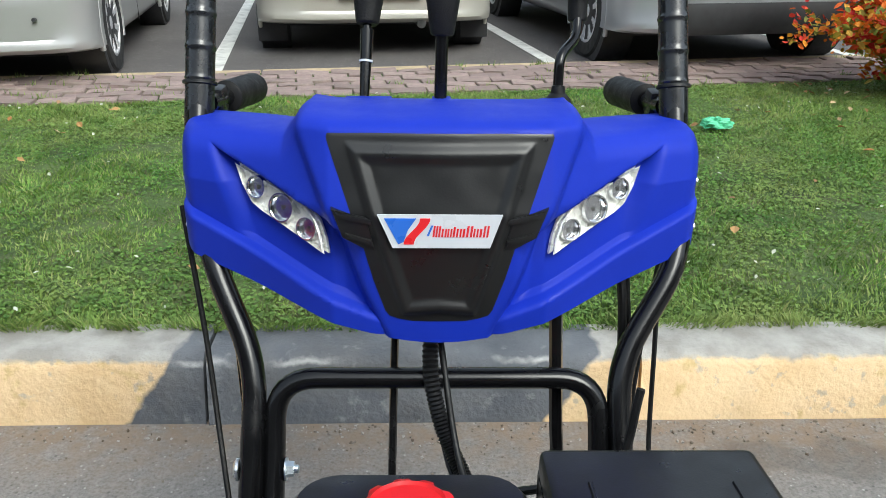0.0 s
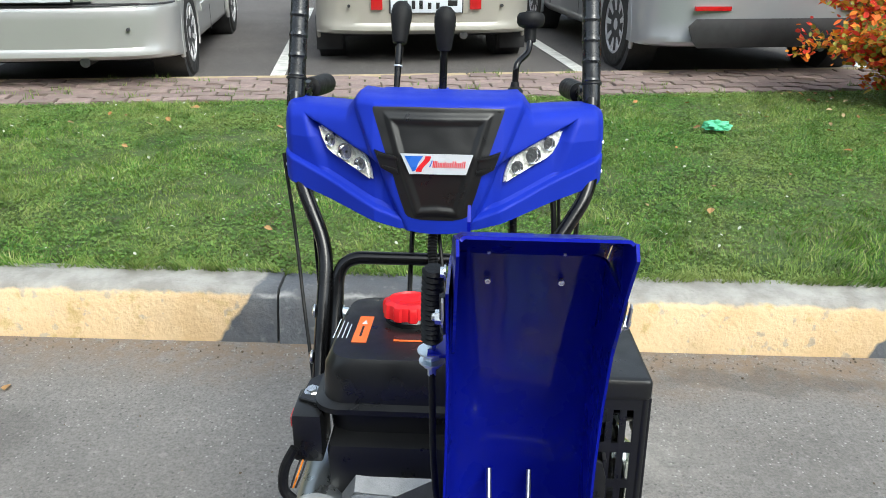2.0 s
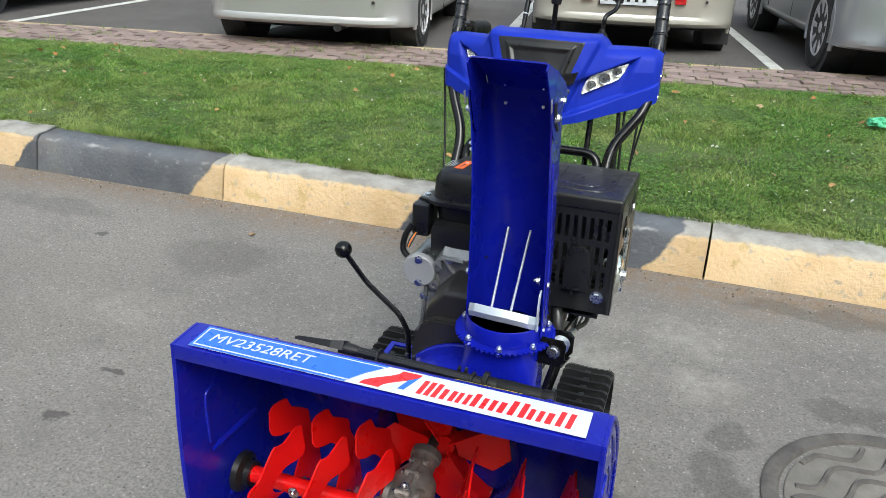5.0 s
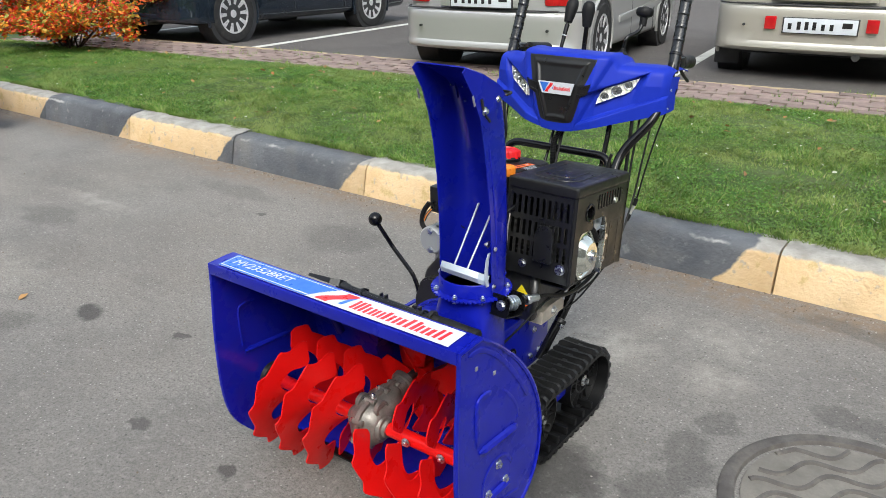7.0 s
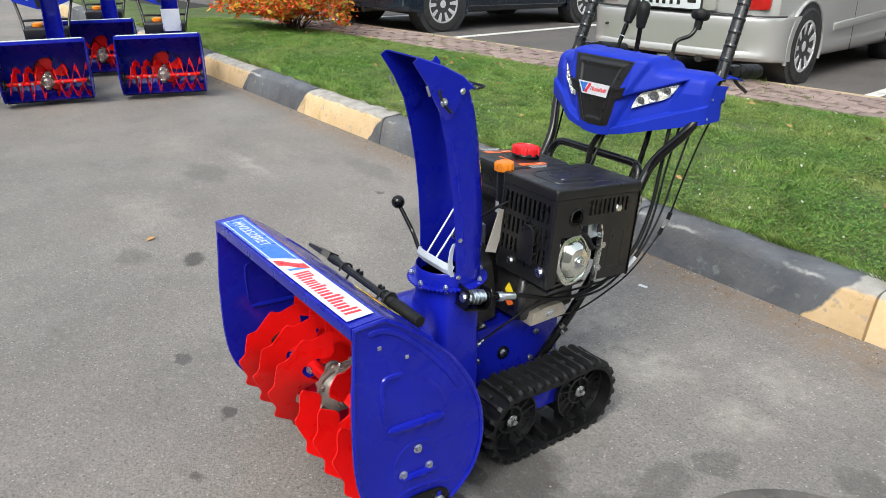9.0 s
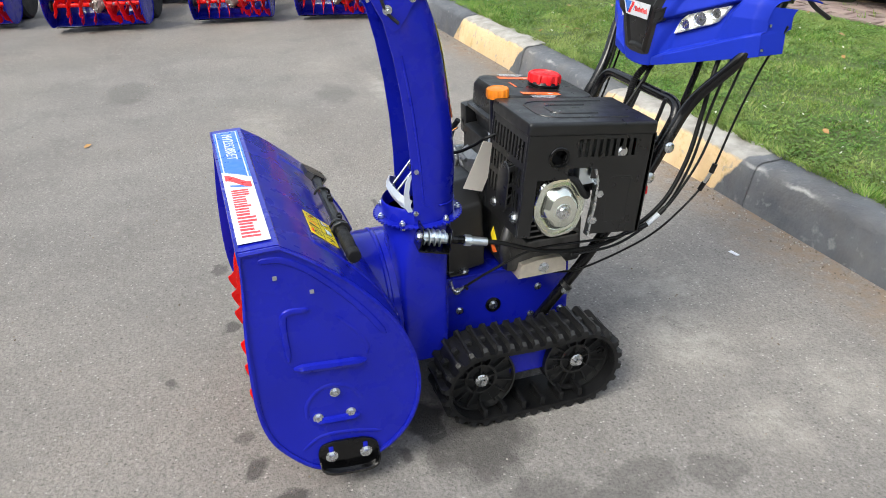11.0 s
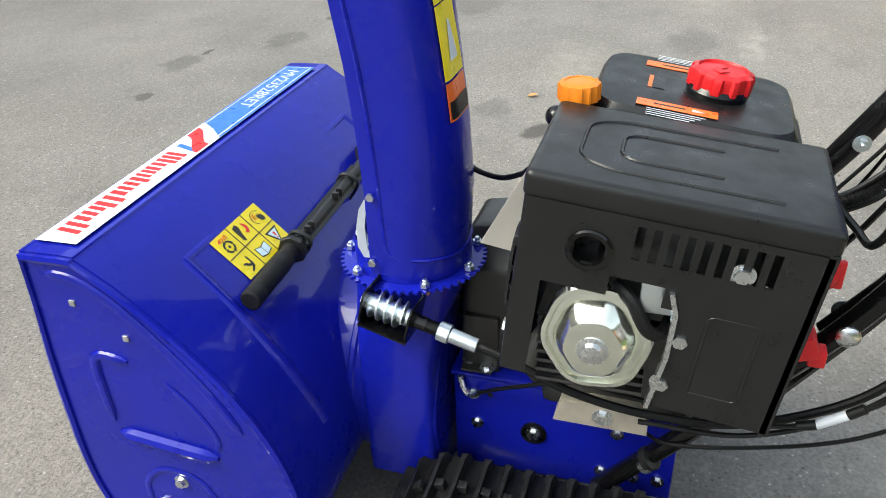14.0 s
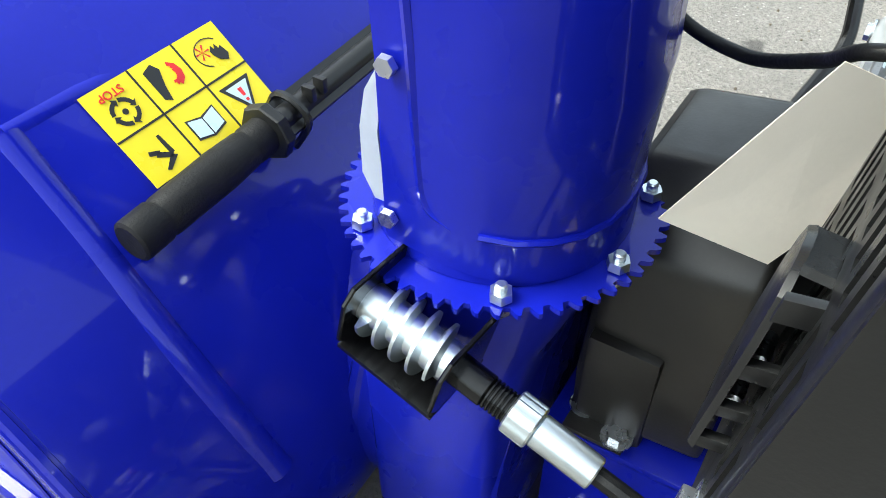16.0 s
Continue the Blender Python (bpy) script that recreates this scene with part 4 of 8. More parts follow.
    bm = bmesh.new()
    box(bm, P(0.19, -0.0985, pz + 0.012), (0.07, 0.003, 0.04), 0, pose(0, 0, 0, 0, 0, yaw))
    part("plate_bar", bm, BLACK_VINYL, plate)
    bm = bmesh.new()
    cyl(bm, P(hw * 0.35, -0.05, 0.235), P(hw * 0.35, 0.3, 0.235), 0.03, n=14)
    part("exhaust_pipe", bm, DARK_STEEL, c)
    bm = bmesh.new()
    box(bm, P(0, L * 0.5, 0.31), (W * 0.80, L * 0.82, 0.10), 0.02, pose(0, 0, 0, 0, 0, yaw))
    part("underbody", bm, TRIM, c)
    # wheels
    for y in ys:
        for s in (-1, 1):
            cx = s * (hw - 0.078)
            bm = bmesh.new()
            R, w2 = wheel_r, 0.095
            d = m.to_3x3() @ V(s, 0, 0)
            lathe(bm, [(R * 0.66, -w2), (R * 0.93, -w2), (R, -w2 * 0.8), (R, w2 * 0.8), (R * 0.93, w2), (R * 0.68, w2), (R * 0.66, w2 * 0.8)], Q(cx, y, R), d, 40)
            tyre = part("tyre", bm, TYRE, c)
            bm = bmesh.new()
            lathe(bm, [(R * 0.66, w2 * 0.2), (R * 0.68, w2 * 0.95), (R * 0.62, w2 * 0.99), (R * 0.6, w2 * 0.1), (R * 0.58, w2 * 0.1)], Q(cx, y, R), d, 40)
            rim = part("rim", bm, ALLOY, c)
            bm = bmesh.new()
            cyl(bm, Q(cx, y, R) + d * (w2 * 0.05), Q(cx, y, R) + d * (w2 * 0.12), R * 0.61, n=32)
            part("brake_disc", bm, DARK_STEEL, rim)
            u, w_ = frame_along(d)
            ce = Q(cx, y, R)
            for k in range(spokes):
                a = 2 * math.pi * k / spokes
                e = u * math.cos(a) + w_ * math.sin(a)
                t_ = e.cross(d)
                bm = bmesh.new()
                loft(bm, [[ce + e * rr + d * (w2 * dz) + t_ * (ww * sx) for sx, dz in ((-1, z0), (1, z0), (0.7, z1), (-0.7, z1))] for rr, ww, z0, z1 in ((R * 0.1, R * 0.075, 0.3, 0.8), (R * 0.35, R * 0.07, 0.4, 0.86), (R * 0.63, R * 0.10, 0.5, 0.97))])
                part("spoke", bm, ALLOY, rim)
            bm = bmesh.new()
            lathe(bm, [(R * 0.17, 0.03), (R * 0.17, w2 * 0.8), (R * 0.12, w2 * 0.88), (0.001, w2 * 0.9)], ce, d, 20)
            part("hub_cap", bm, ALLOY, rim)
            if name == "compact_car":
                bm = bmesh.new()
                box(bm, Q(cx, y - wheel_r * 1.12, wheel_r * 0.72), (0.2, 0.012, 0.26), 0.004, pose(0, 0, 0, 0, 0, yaw))
                part("mud_flap", bm, TRIM, c)
    return c


car("estate_car", "silver estate car parked with its tail over the pavers", CAR_SILVER, (-2.58, 4.445), 10.0, 1.58, 4.2, 1.36, 2.45, 0.62, 1.45, 0.29, "wagon", 9, 0.84)
car("compact_car", "pale beige hatchback parked in a bay behind the lawn", CAR_BEIGE, (-0.33, 5.76), 8.6, 1.60, 4.0, 1.34, 2.4, 0.66, 1.42, 0.28, "hatch", 6, 0.94)
car("saloon_car", "light silver saloon car with a dark rear diffuser", CAR_WHITE, (2.04, 5.20), 9.6, 1.72, 4.4, 1.50, 2.6, 0.72, 1.40, 0.31, "sedan", 9)
car("dark_car", "dark navy hatchback parked in the row", CAR_NAVY, (-6.86, 4.02), 4.0, 1.72, 4.2, 1.50, 2.45, 0.66, 1.45, 0.31, "hatch", 10)
# ---- the snow blower ----
SHELL = [(-0.020, 0.579), (0.046, 0.581), (0.058, 0.576), (0.095, 0.552), (0.135, 0.520), (0.185, 0.474), (0.232, 0.420), (0.268, 0.362), (0.292, 0.300), (0.302, 0.240), (0.298, 0.180), (0.276, 0.122), (0.238, 0.080), (0.19, 0.055), (0.145, 0.044)]
SIDE = [(-0.020, 0.577), (0.046, 0.579), (0.058, 0.574), (0.095, 0.550), (0.135, 0.518), (0.185, 0.472), (0.231, 0.418), (0.266, 0.361), (0.290, 0.300), (0.300, 0.240), (0.296, 0.180), (0.274, 0.122), (0.236, 0.080), (0.19, 0.055), (0.13, 0.045), (0.070, 0.055), (0.020, 0.100), (-0.018, 0.160), (-0.034, 0.250), (-0.032, 0.400), (-0.024, 0.500)]
HX0, HX1 = -0.357, 0.357


def housing(parent, detail=True):
    """The auger housing: curved shell, two pressed side panels, scraper edge and skids."""
    bm = bmesh.new()
    xs = [HX0 + 0.004, -0.25] + [-0.162 + 0.006 * i for i in range(62)] + [0.28, HX1 - 0.004]
    line = curve_points([V(0, y, z) for y, z in SHELL], 9)
    grid = [[bm.verts.new(V(x, p.y, p.z)) for p in line] for x in xs]
    for ca, cb, xa, xb in zip(grid, grid[1:], xs, xs[1:]):
        for i, (p, q) in enumerate(zip(line, line[1:])):
            if p.y > 0.2 and math.hypot((xa + xb) / 2 - 0.022, (p.z + q.z) / 2 - 0.252) < 0.152:
                continue                       # round opening to the impeller
            bm.faces.new((ca[i], cb[i], cb[i + 1], ca[i + 1]))
    bmesh.ops.recalc_face_normals(bm, faces=bm.faces)
    bmesh.ops.solidify(bm, geom=bm.faces[:], thickness=0.003)
    shell = part("auger_housing", bm, BLUE, parent)
    bm = bmesh.new()
    box(bm, (0, -0.021, 0.566), (HX1 - HX0 - 0.006, 0.004, 0.028), 0.0015)
    part("front_lip", bm, BLUE, shell)
    bm = bmesh.new()
    box(bm, (0, 0.152, 0.040), (0.70, 0.055, 0.006), 0.001)
    part("scraper_bar", bm, BLACK_GLOSS, shell)
    for s in (-1, 1):
        x = HX1 * s
        outline = curve_points([V(x, y, z) for y, z in SIDE + SIDE[:1]], 4)[:-1]
        bm = bmesh.new()
        slab(bm, outline, (-0.004 * s, 0, 0))
        side = part("side_panel", bm, BLUE, shell)
        # rolled rim round the panel
        bm = bmesh.new()
        mid = V(x, 0.13, 0.3)
        path = [p + (mid - p).normalized() * 0.004 + V(0.001 * s, 0, 0) for p in outline]
        rs = [ring(bm, p, V(1, 0, 0), (mid - p).normalized(), 0.0042, 6, 0.006) for p in path]
        for a, b in zip(rs, rs[1:] + rs[:1]):
            bridge(bm, a, b)
        part("rolled_rim", bm, BLUE, side)
        if not detail:
            continue
        # pressed beads
        def bead(pts, r=0.006, depth=0.35, inner=False):
            bm = bmesh.new()
            rs = []
            pp = curve_points([V(x + 0.0008 * s, y, z) for y, z in pts], 5)
            for i, p in enumerate(pp):
                d = (pp[min(i + 1, len(pp) - 1)] - pp[max(i - 1, 0)]).normalized()
                k = 0.35 if i in (0, len(pp) - 1) else 1
                rs.append(ring(bm, p, V(1, 0, 0), d.cross(V(1, 0, 0)), r * depth * k, 8, r * k))
            for a, b in zip(rs, rs[1:]):
                bridge(bm, a, b)
            bm.faces.new(rs[0]), bm.faces.new(rs[-1])
            part("pressed_bead", bm, BLUE, side)
            if inner:
                bm = bmesh.new()
                sweep(bm, [p - V(0.0052 * s, 0, 0) for p in pp], r * 0.45, 8)
                part("pressed_bead", bm, BLUE, side)
        bead([(0.012, 0.555), (0.052, 0.551), (0.098, 0.522), (0.150, 0.470), (0.2, 0.408), (0.235, 0.352)], 0.007, 0.5)
        bead([(0.048, 0.312), (0.12, 0.306), (0.192, 0.300)], 0.010, 1.0, True)
        bead([(0.092, 0.438), (0.050, 0.440), (0.040, 0.415), (0.042, 0.330)], 0.007, 0.65, True)
        bead([(0.076, 0.175), (0.12, 0.172), (0.168, 0.170)], 0.009, 1.0)
        bead([(0.062, 0.185), (0.066, 0.225), (0.10, 0.255), (0.15, 0.248), (0.175, 0.21)], 0.005, 0.3)
        bead([(0.192, 0.312), (0.196, 0.335), (0.175, 0.375), (0.140, 0.415)], 0.004, 0.3)
        bead([(0.045, 0.110), (0.085, 0.135), (0.15, 0.132), (0.21, 0.115)], 0.005, 0.3)
        # grey squares added in place of open holes through the panel
        for y, z in ((0.037, 0.517), (0.101, 0.476)):
            bm = bmesh.new()
            box(bm, (x + 0.001 * s, y, z), (0.003, 0.008, 0.008), 0.0005)
            part("hole_plug", bm, CAST, side)
        for y, z in ((0.122, 0.238), (0.083, 0.184), (0.150, 0.181)):
            bolt(side, (x, y, z), (s, 0, 0), 0.0075, 0.006)
        # skid shoe: dished black plate with a rolled foot
        bm = bmesh.new()
        sh = []
        cy, cz, w, h = 0.137, 0.080, 0.064, 0.036
        for k in range(24):
            a = 2 * math.pi * k / 24
            ca, sa = math.cos(a), math.sin(a)
            sh.append((cy + w * math.copysign(abs(ca) ** 0.55, ca), cz + h * math.copysign(abs(sa) ** 0.7, sa) - 0.10 * (w * math.copysign(abs(ca) ** 0.55, ca))))
        slab(bm, [V(x + 0.001 * s, y, z) for y, z in sh], (0.006 * s, 0, 0), 0.002)
        foot = [V(x + 0.004 * s, y, z) for y, z in sh]
        part("skid_shoe", bm, BLACK_GLOSS, shell)
        bm = bmesh.new()
        low = [p for p in foot if p.z < cz - 0.004]
        low.sort(key=lambda p: p.y)
        rows = [[p + V(-0.002 * s, 0, 0) for p in low], [p + V(0.008 * s, 0, -0.006) for p in low], [p + V(0.016 * s, 0, -0.008) for p in low], [p + V(0.020 * s, 0, 0.002) for p in low]]
        sheet(bm, rows, 0.003)
        part("skid_foot", bm, BLACK_GLOSS, shell)
        for y, z in ((0.100, 0.084), (0.172, 0.077)):
            bm = bmesh.new()
            box(bm, (x + 0.0078 * s, y, z + 0.006), (0.002, 0.010, 0.038), 0.0008)
            part("slot", bm, BLUE, shell)
            bolt(shell, (x + 0.0075 * s, y, z), (s, 0, 0), 0.009, 0.007)
    return shell


AY, AZ = 0.118, 0.205                 # the auger shaft


def blade_half(parent, xc, mid, s, r_out):
    """Half a turn of toothed ribbon, joined to the tube by a flared web at its middle."""
    bm = bmesh.new()
    rs = []
    n = 96
    for i in range(n + 1):
        u = i / n
        a = radians(mid + (u - 0.5) * 168)
        x = xc - s * (u - 0.5) * 168 / 360 * 0.186
        e = V(0, -math.cos(a), math.sin(a))
        saw = (u * 5.5 + 0.15) % 1
        ro = r_out * (0.915 + 0.085 * min(1, saw / 0.70) ** 1.5 if saw < 0.80 else 1.0 - 0.085 * ((saw - 0.80) / 0.20) ** 0.6)
        d = abs(u - 0.5)
        ri = 0.096 - 0.080 * math.exp(-(d / 0.115) ** 2.6) - 0.010 * step01(d, 0.30, 0.42)
        end = max(0.0, (d - 0.46) / 0.04)
        ri, ro = ri + 0.012 * end ** 2, ro - 0.010 * end ** 2
        lean = s * 0.007
        c = V(x, AY, AZ)
        row = [c + e * r + V(lean * (r - 0.09) / 0.06, 0, 0) for r in (ri, ri + (ro - ri) * 0.5, ro)]
        t_ = V(0.0017, 0, 0)
        rs.append([bm.verts.new(q - t_) for q in row] + [bm.verts.new(q + t_) for q in row[::-1]])
    for p, q in zip(rs, rs[1:]):
        bridge(bm, p, q)
    bm.faces.new(rs[0]), bm.faces.new(rs[-1])
    return part("auger_blade", bm, RED, parent, sharp=28)


def step01(x, a, b):
    k = min(1, max(0, (x - a) / (b - a)))
    return k * k * (3 - 2 * k)


def auger(parent, r_out=0.158, start=0.0):
    """Two pairs of toothed ribbons wound opposite ways on a red tube, with a gearbox between."""
    au = new("auger")
    au.parent = parent
    au.matrix_parent_inverse = world_of(parent).inverted()
    bm = bmesh.new()
    cyl(bm, (-0.33, AY, AZ), (-0.045, AY, AZ), 0.017, n=16)
    part("shaft", bm, RED, au)
    bm = bmesh.new()
    cyl(bm, (0.045, AY, AZ), (0.33, AY, AZ), 0.017, n=16)
    part("shaft", bm, RED, au)
    for s in (-1, 1):
        bm = bmesh.new()
        lathe(bm, [(0.030, 0), (0.042, 0.004), (0.040, 0.016), (0.026, 0.022), (0.026, 0.034)], (s * 0.352, AY, AZ), (-s, 0, 0), 24)
        part("bearing", bm, BLACK_PLASTIC, au)
        mid, places = ((8, (0.060, 0.152, 0.245)) if s < 0 else (-52, (0.104, 0.196, 0.288)))
        for xc in places:
            for half in (0, 180):
                blade_half(au, s * xc, mid + half + start, s, r_out)
        for x in (0.12, 0.22):
            bm = bmesh.new()
            cyl(bm, (s * x, AY - 0.027, AZ), (s * x, AY + 0.027, AZ), 0.004, n=8)
            hexbolt(bm, (s * x, AY - 0.018, AZ), (0, -1, 0), 0.008, 0.006)
            part("shear_pin", bm, ZINC, au)
    # worm gearbox: two bolted halves, round bosses, an oil plug and a neck to the fan shaft
    gear = new("gearbox")
    gear.parent = au
    gear.matrix_parent_inverse = world_of(au).inverted()
    bm = bmesh.new()
    outline = [(-0.058, -0.028), (-0.050, -0.050), (-0.022, -0.062), (0.014, -0.058), (0.040, -0.036), (0.062, 0.004), (0.094, 0.034), (0.100, 0.058), (0.078, 0.070), (0.030, 0.064), (-0.018, 0.056), (-0.050, 0.032)]
    ring_ = curve_points([V(0, AY + y, AZ + z) for y, z in outline + outline[:1]], 4)[:-1]
    cen = V(0, AY + 0.012, AZ + 0.004)
    loft(bm, [[cen + (p - cen) * k + V(x, 0, 0) for p in ring_] for x, k in ((-0.046, 0.45), (-0.042, 0.62), (-0.022, 0.84), (-0.007, 0.90), (-0.006, 1.0), (0.006, 1.0), (0.007, 0.90), (0.022, 0.84), (0.042, 0.62), (0.046, 0.45))])
    case = part("gearbox_case", bm, CAST_DARK, gear, "bare cast aluminium worm gearbox", sharp=40)
    for s in (-1, 1):
        bm = bmesh.new()
        lathe(bm, [(0.034, 0.0), (0.034, 0.012), (0.030, 0.018), (0.024, 0.020), (0.022, 0.028)], (s * 0.030, AY, AZ), (s, 0, 0), 24)
        part("boss", bm, CAST_DARK, case)
        bm = bmesh.new()
        lathe(bm, [(0.022, 0.0), (0.022, 0.010), (0.017, 0.012), (0.016, 0.008), (0.001, 0.008)], (s * 0.024, AY + 0.004, AZ + 0.042), (s, 0, 0), 22)
        part("boss", bm, CAST_DARK, case)
    bm = bmesh.new()
    lathe(bm, [(0.030, 0.0), (0.026, 0.03), (0.026, 0.050), (0.031, 0.052), (0.031, 0.066)], (0, AY + 0.066, AZ + 0.030), (0, 0.96, 0.28), 22)
    part("neck", bm, CAST_DARK, case)
    for y, z in ((-0.046, 0.022), (-0.052, -0.030), (-0.016, -0.056), (0.036, -0.032), (0.000, 0.054), (0.050, 0.060), (0.090, 0.056)):
        bm = bmesh.new()
        cyl(bm, (-0.016, AY + y, AZ + z), (0.016, AY + y, AZ + z), 0.0085, n=12, bev=0.002)
        part("bolt_boss", bm, CAST_DARK, case)
        bolt(case, (-0.016, AY + y, AZ + z), (-1, 0, 0), 0.006, 0.005, False)
    bm = bmesh.new()
    hexbolt(bm, (0, AY + 0.010, AZ + 0.058), (0, -0.1, 1), 0.007, 0.008, True, 0.006)
    part("grease_nipple", bm, ZINC, case)
    bm = bmesh.new()
    cyl(bm, (0, AY + 0.115, AZ + 0.045), (0, 0.33, 0.255), 0.011, n=14)
    part("impeller_shaft", bm, DARK_STEEL, au)
    return au


DX, DZ, DR = 0.022, 0.252, 0.155      # impeller drum
CX, CY, RING_Z = 0.108, 0.382, 0.487  # chute collar


def impeller(parent):
    drum_ring = []
    bm = bmesh.new()
    pts = []
    for k in range(40):
        a = radians(-180 + 360 * k / 40)
        pts.append((DX + DR * math.cos(a), DZ + DR * math.sin(a)))
    out = pts
    def shell_y(z):
        for (y0, z0), (y1, z1) in zip(SHELL[2:], SHELL[3:]):
            if z1 <= z <= z0:
                return y0 + (y1 - y0) * (z0 - z) / (z0 - z1)
        return 0.28
    rows = [[V(x, shell_y(z) - 0.004, z) for x, z in out + out[:1]]] + [[V(x, y, z) for x, z in out + out[:1]] for y in (0.315, 0.41, 0.424)]
    sheet(bm, rows, 0.003)
    drum = part("impeller_drum", bm, BLUE, parent)
    bm = bmesh.new()
    slab(bm, [V(x, 0.420, z) for x, z in out], (0, 0.003, 0))
    part("drum_back", bm, BLUE, drum)
    bm = bmesh.new()
    for y in (0.295, 0.419):
        rs = [ring(bm, V(x, y, z), V(0, 1, 0), V(x - DX, 0, z - DZ).normalized(), 0.006, 6, 0.003) for x, z in out]
        for a, b in zip(rs, rs[1:]):
            bridge(bm, a, b)
    part("drum_bead", bm, BLUE, drum)
    # discharge tower: squarish at the drum, round under the chute
    bm = bmesh.new()
    n = 40
    rows = []
    for z, hx, hy, e in ((0.145, 0.077, 0.052, 0.16), (0.36, 0.0765, 0.055, 0.20), (0.415, 0.076, 0.062, 0.42), (0.455, 0.075, 0.0735, 0.85), (RING_Z, 0.075, 0.075, 1.0)):
        rows.append([V(CX + hx * math.copysign(abs(math.cos(2 * math.pi * k / n)) ** e, math.cos(2 * math.pi * k / n)), CY - 0.012 * min(1, (RING_Z - z) / 0.10) + hy * math.copysign(abs(math.sin(2 * math.pi * k / n)) ** e, math.sin(2 * math.pi * k / n)), z) for k in range(n)])
    loft(bm, rows, caps=False)
    bm.normal_update()
    bmesh.ops.solidify(bm, geom=bm.faces[:], thickness=0.003)
    part("chute_tower", bm, BLUE, drum)
    # fan
    fan = new("impeller")
    fan.parent = parent
    fan.matrix_parent_inverse = world_of(parent).inverted()
    bm = bmesh.new()
    cyl(bm, (DX, 0.372, DZ), (DX, 0.377, DZ), 0.143, n=32)
    cyl(bm, (DX, 0.285, DZ), (DX, 0.40, DZ), 0.022, n=20)
    part("fan_disc", bm, RED, fan)
    for k in range(4):
        a = radians(35 + 90 * k)
        e, t_ = V(math.cos(a), 0, math.sin(a)), V(-math.sin(a), 0, math.cos(a))
        c = V(DX, 0.325, DZ)
        bm = bmesh.new()
        loft(bm, [[c + e * rr + t_ * tt + V(0, yy, 0) for yy, tt in ((-0.05, o - 0.002), (0.05, o - 0.002), (0.05, o + 0.002), (-0.05, o + 0.002))] for rr, o in ((0.015, 0), (0.10, 0.0), (0.135, 0.010), (0.146, 0.018))])
        part("fan_blade", bm, RED, fan)
        bm = bmesh.new()
        slab(bm, [c + e * 0.02 + t_ * -0.03 + V(0, -0.046, 0), c + e * 0.07 + t_ * -0.085 + V(0, -0.046, 0), c + e * 0.12 + t_ * -0.075 + V(0, -0.046, 0), c + e * 0.142 + t_ * -0.03 + V(0, -0.046, 0), c + e * 0.142 + t_ * 0.002 + V(0, -0.046, 0), c + e * 0.03 + V(0, -0.046, 0)], (0, 0.003, 0))
        part("fan_web", bm, RED, fan)
    return drum


def chute_sections():
    #        z     half   front   back    corner
    return [(0.492, 0.0755, 0.352, 0.458, 0.070), (0.53, 0.0755, 0.352, 0.460, 0.070), (0.60, 0.0745, 0.352, 0.464, 0.066), (0.68, 0.073, 0.348, 0.458, 0.055),
            (0.76, 0.071, 0.340, 0.448, 0.045), (0.84, 0.070, 0.328, 0.436, 0.035), (0.91, 0.070, 0.312, 0.420, 0.028), (0.965, 0.070, 0.292, 0.400, 0.024)]


def u_shape(z, half, front, back, cr, xc, tilt=0.0):
    pts = [(xc - half, front)]
    for k in range(7):
        a = radians(180 - 90 * k / 6)
        pts.append((xc - half + cr + cr * math.cos(a), back - cr + cr * math.sin(a)))
    for k in range(7):
        a = radians(90 - 90 * k / 6)
        pts.append((xc + half - cr + cr * math.cos(a), back - cr + cr * math.sin(a)))
    pts.append((xc + half, front))
    return [V(x, y, z - tilt * (y - back)) for x, y in pts]


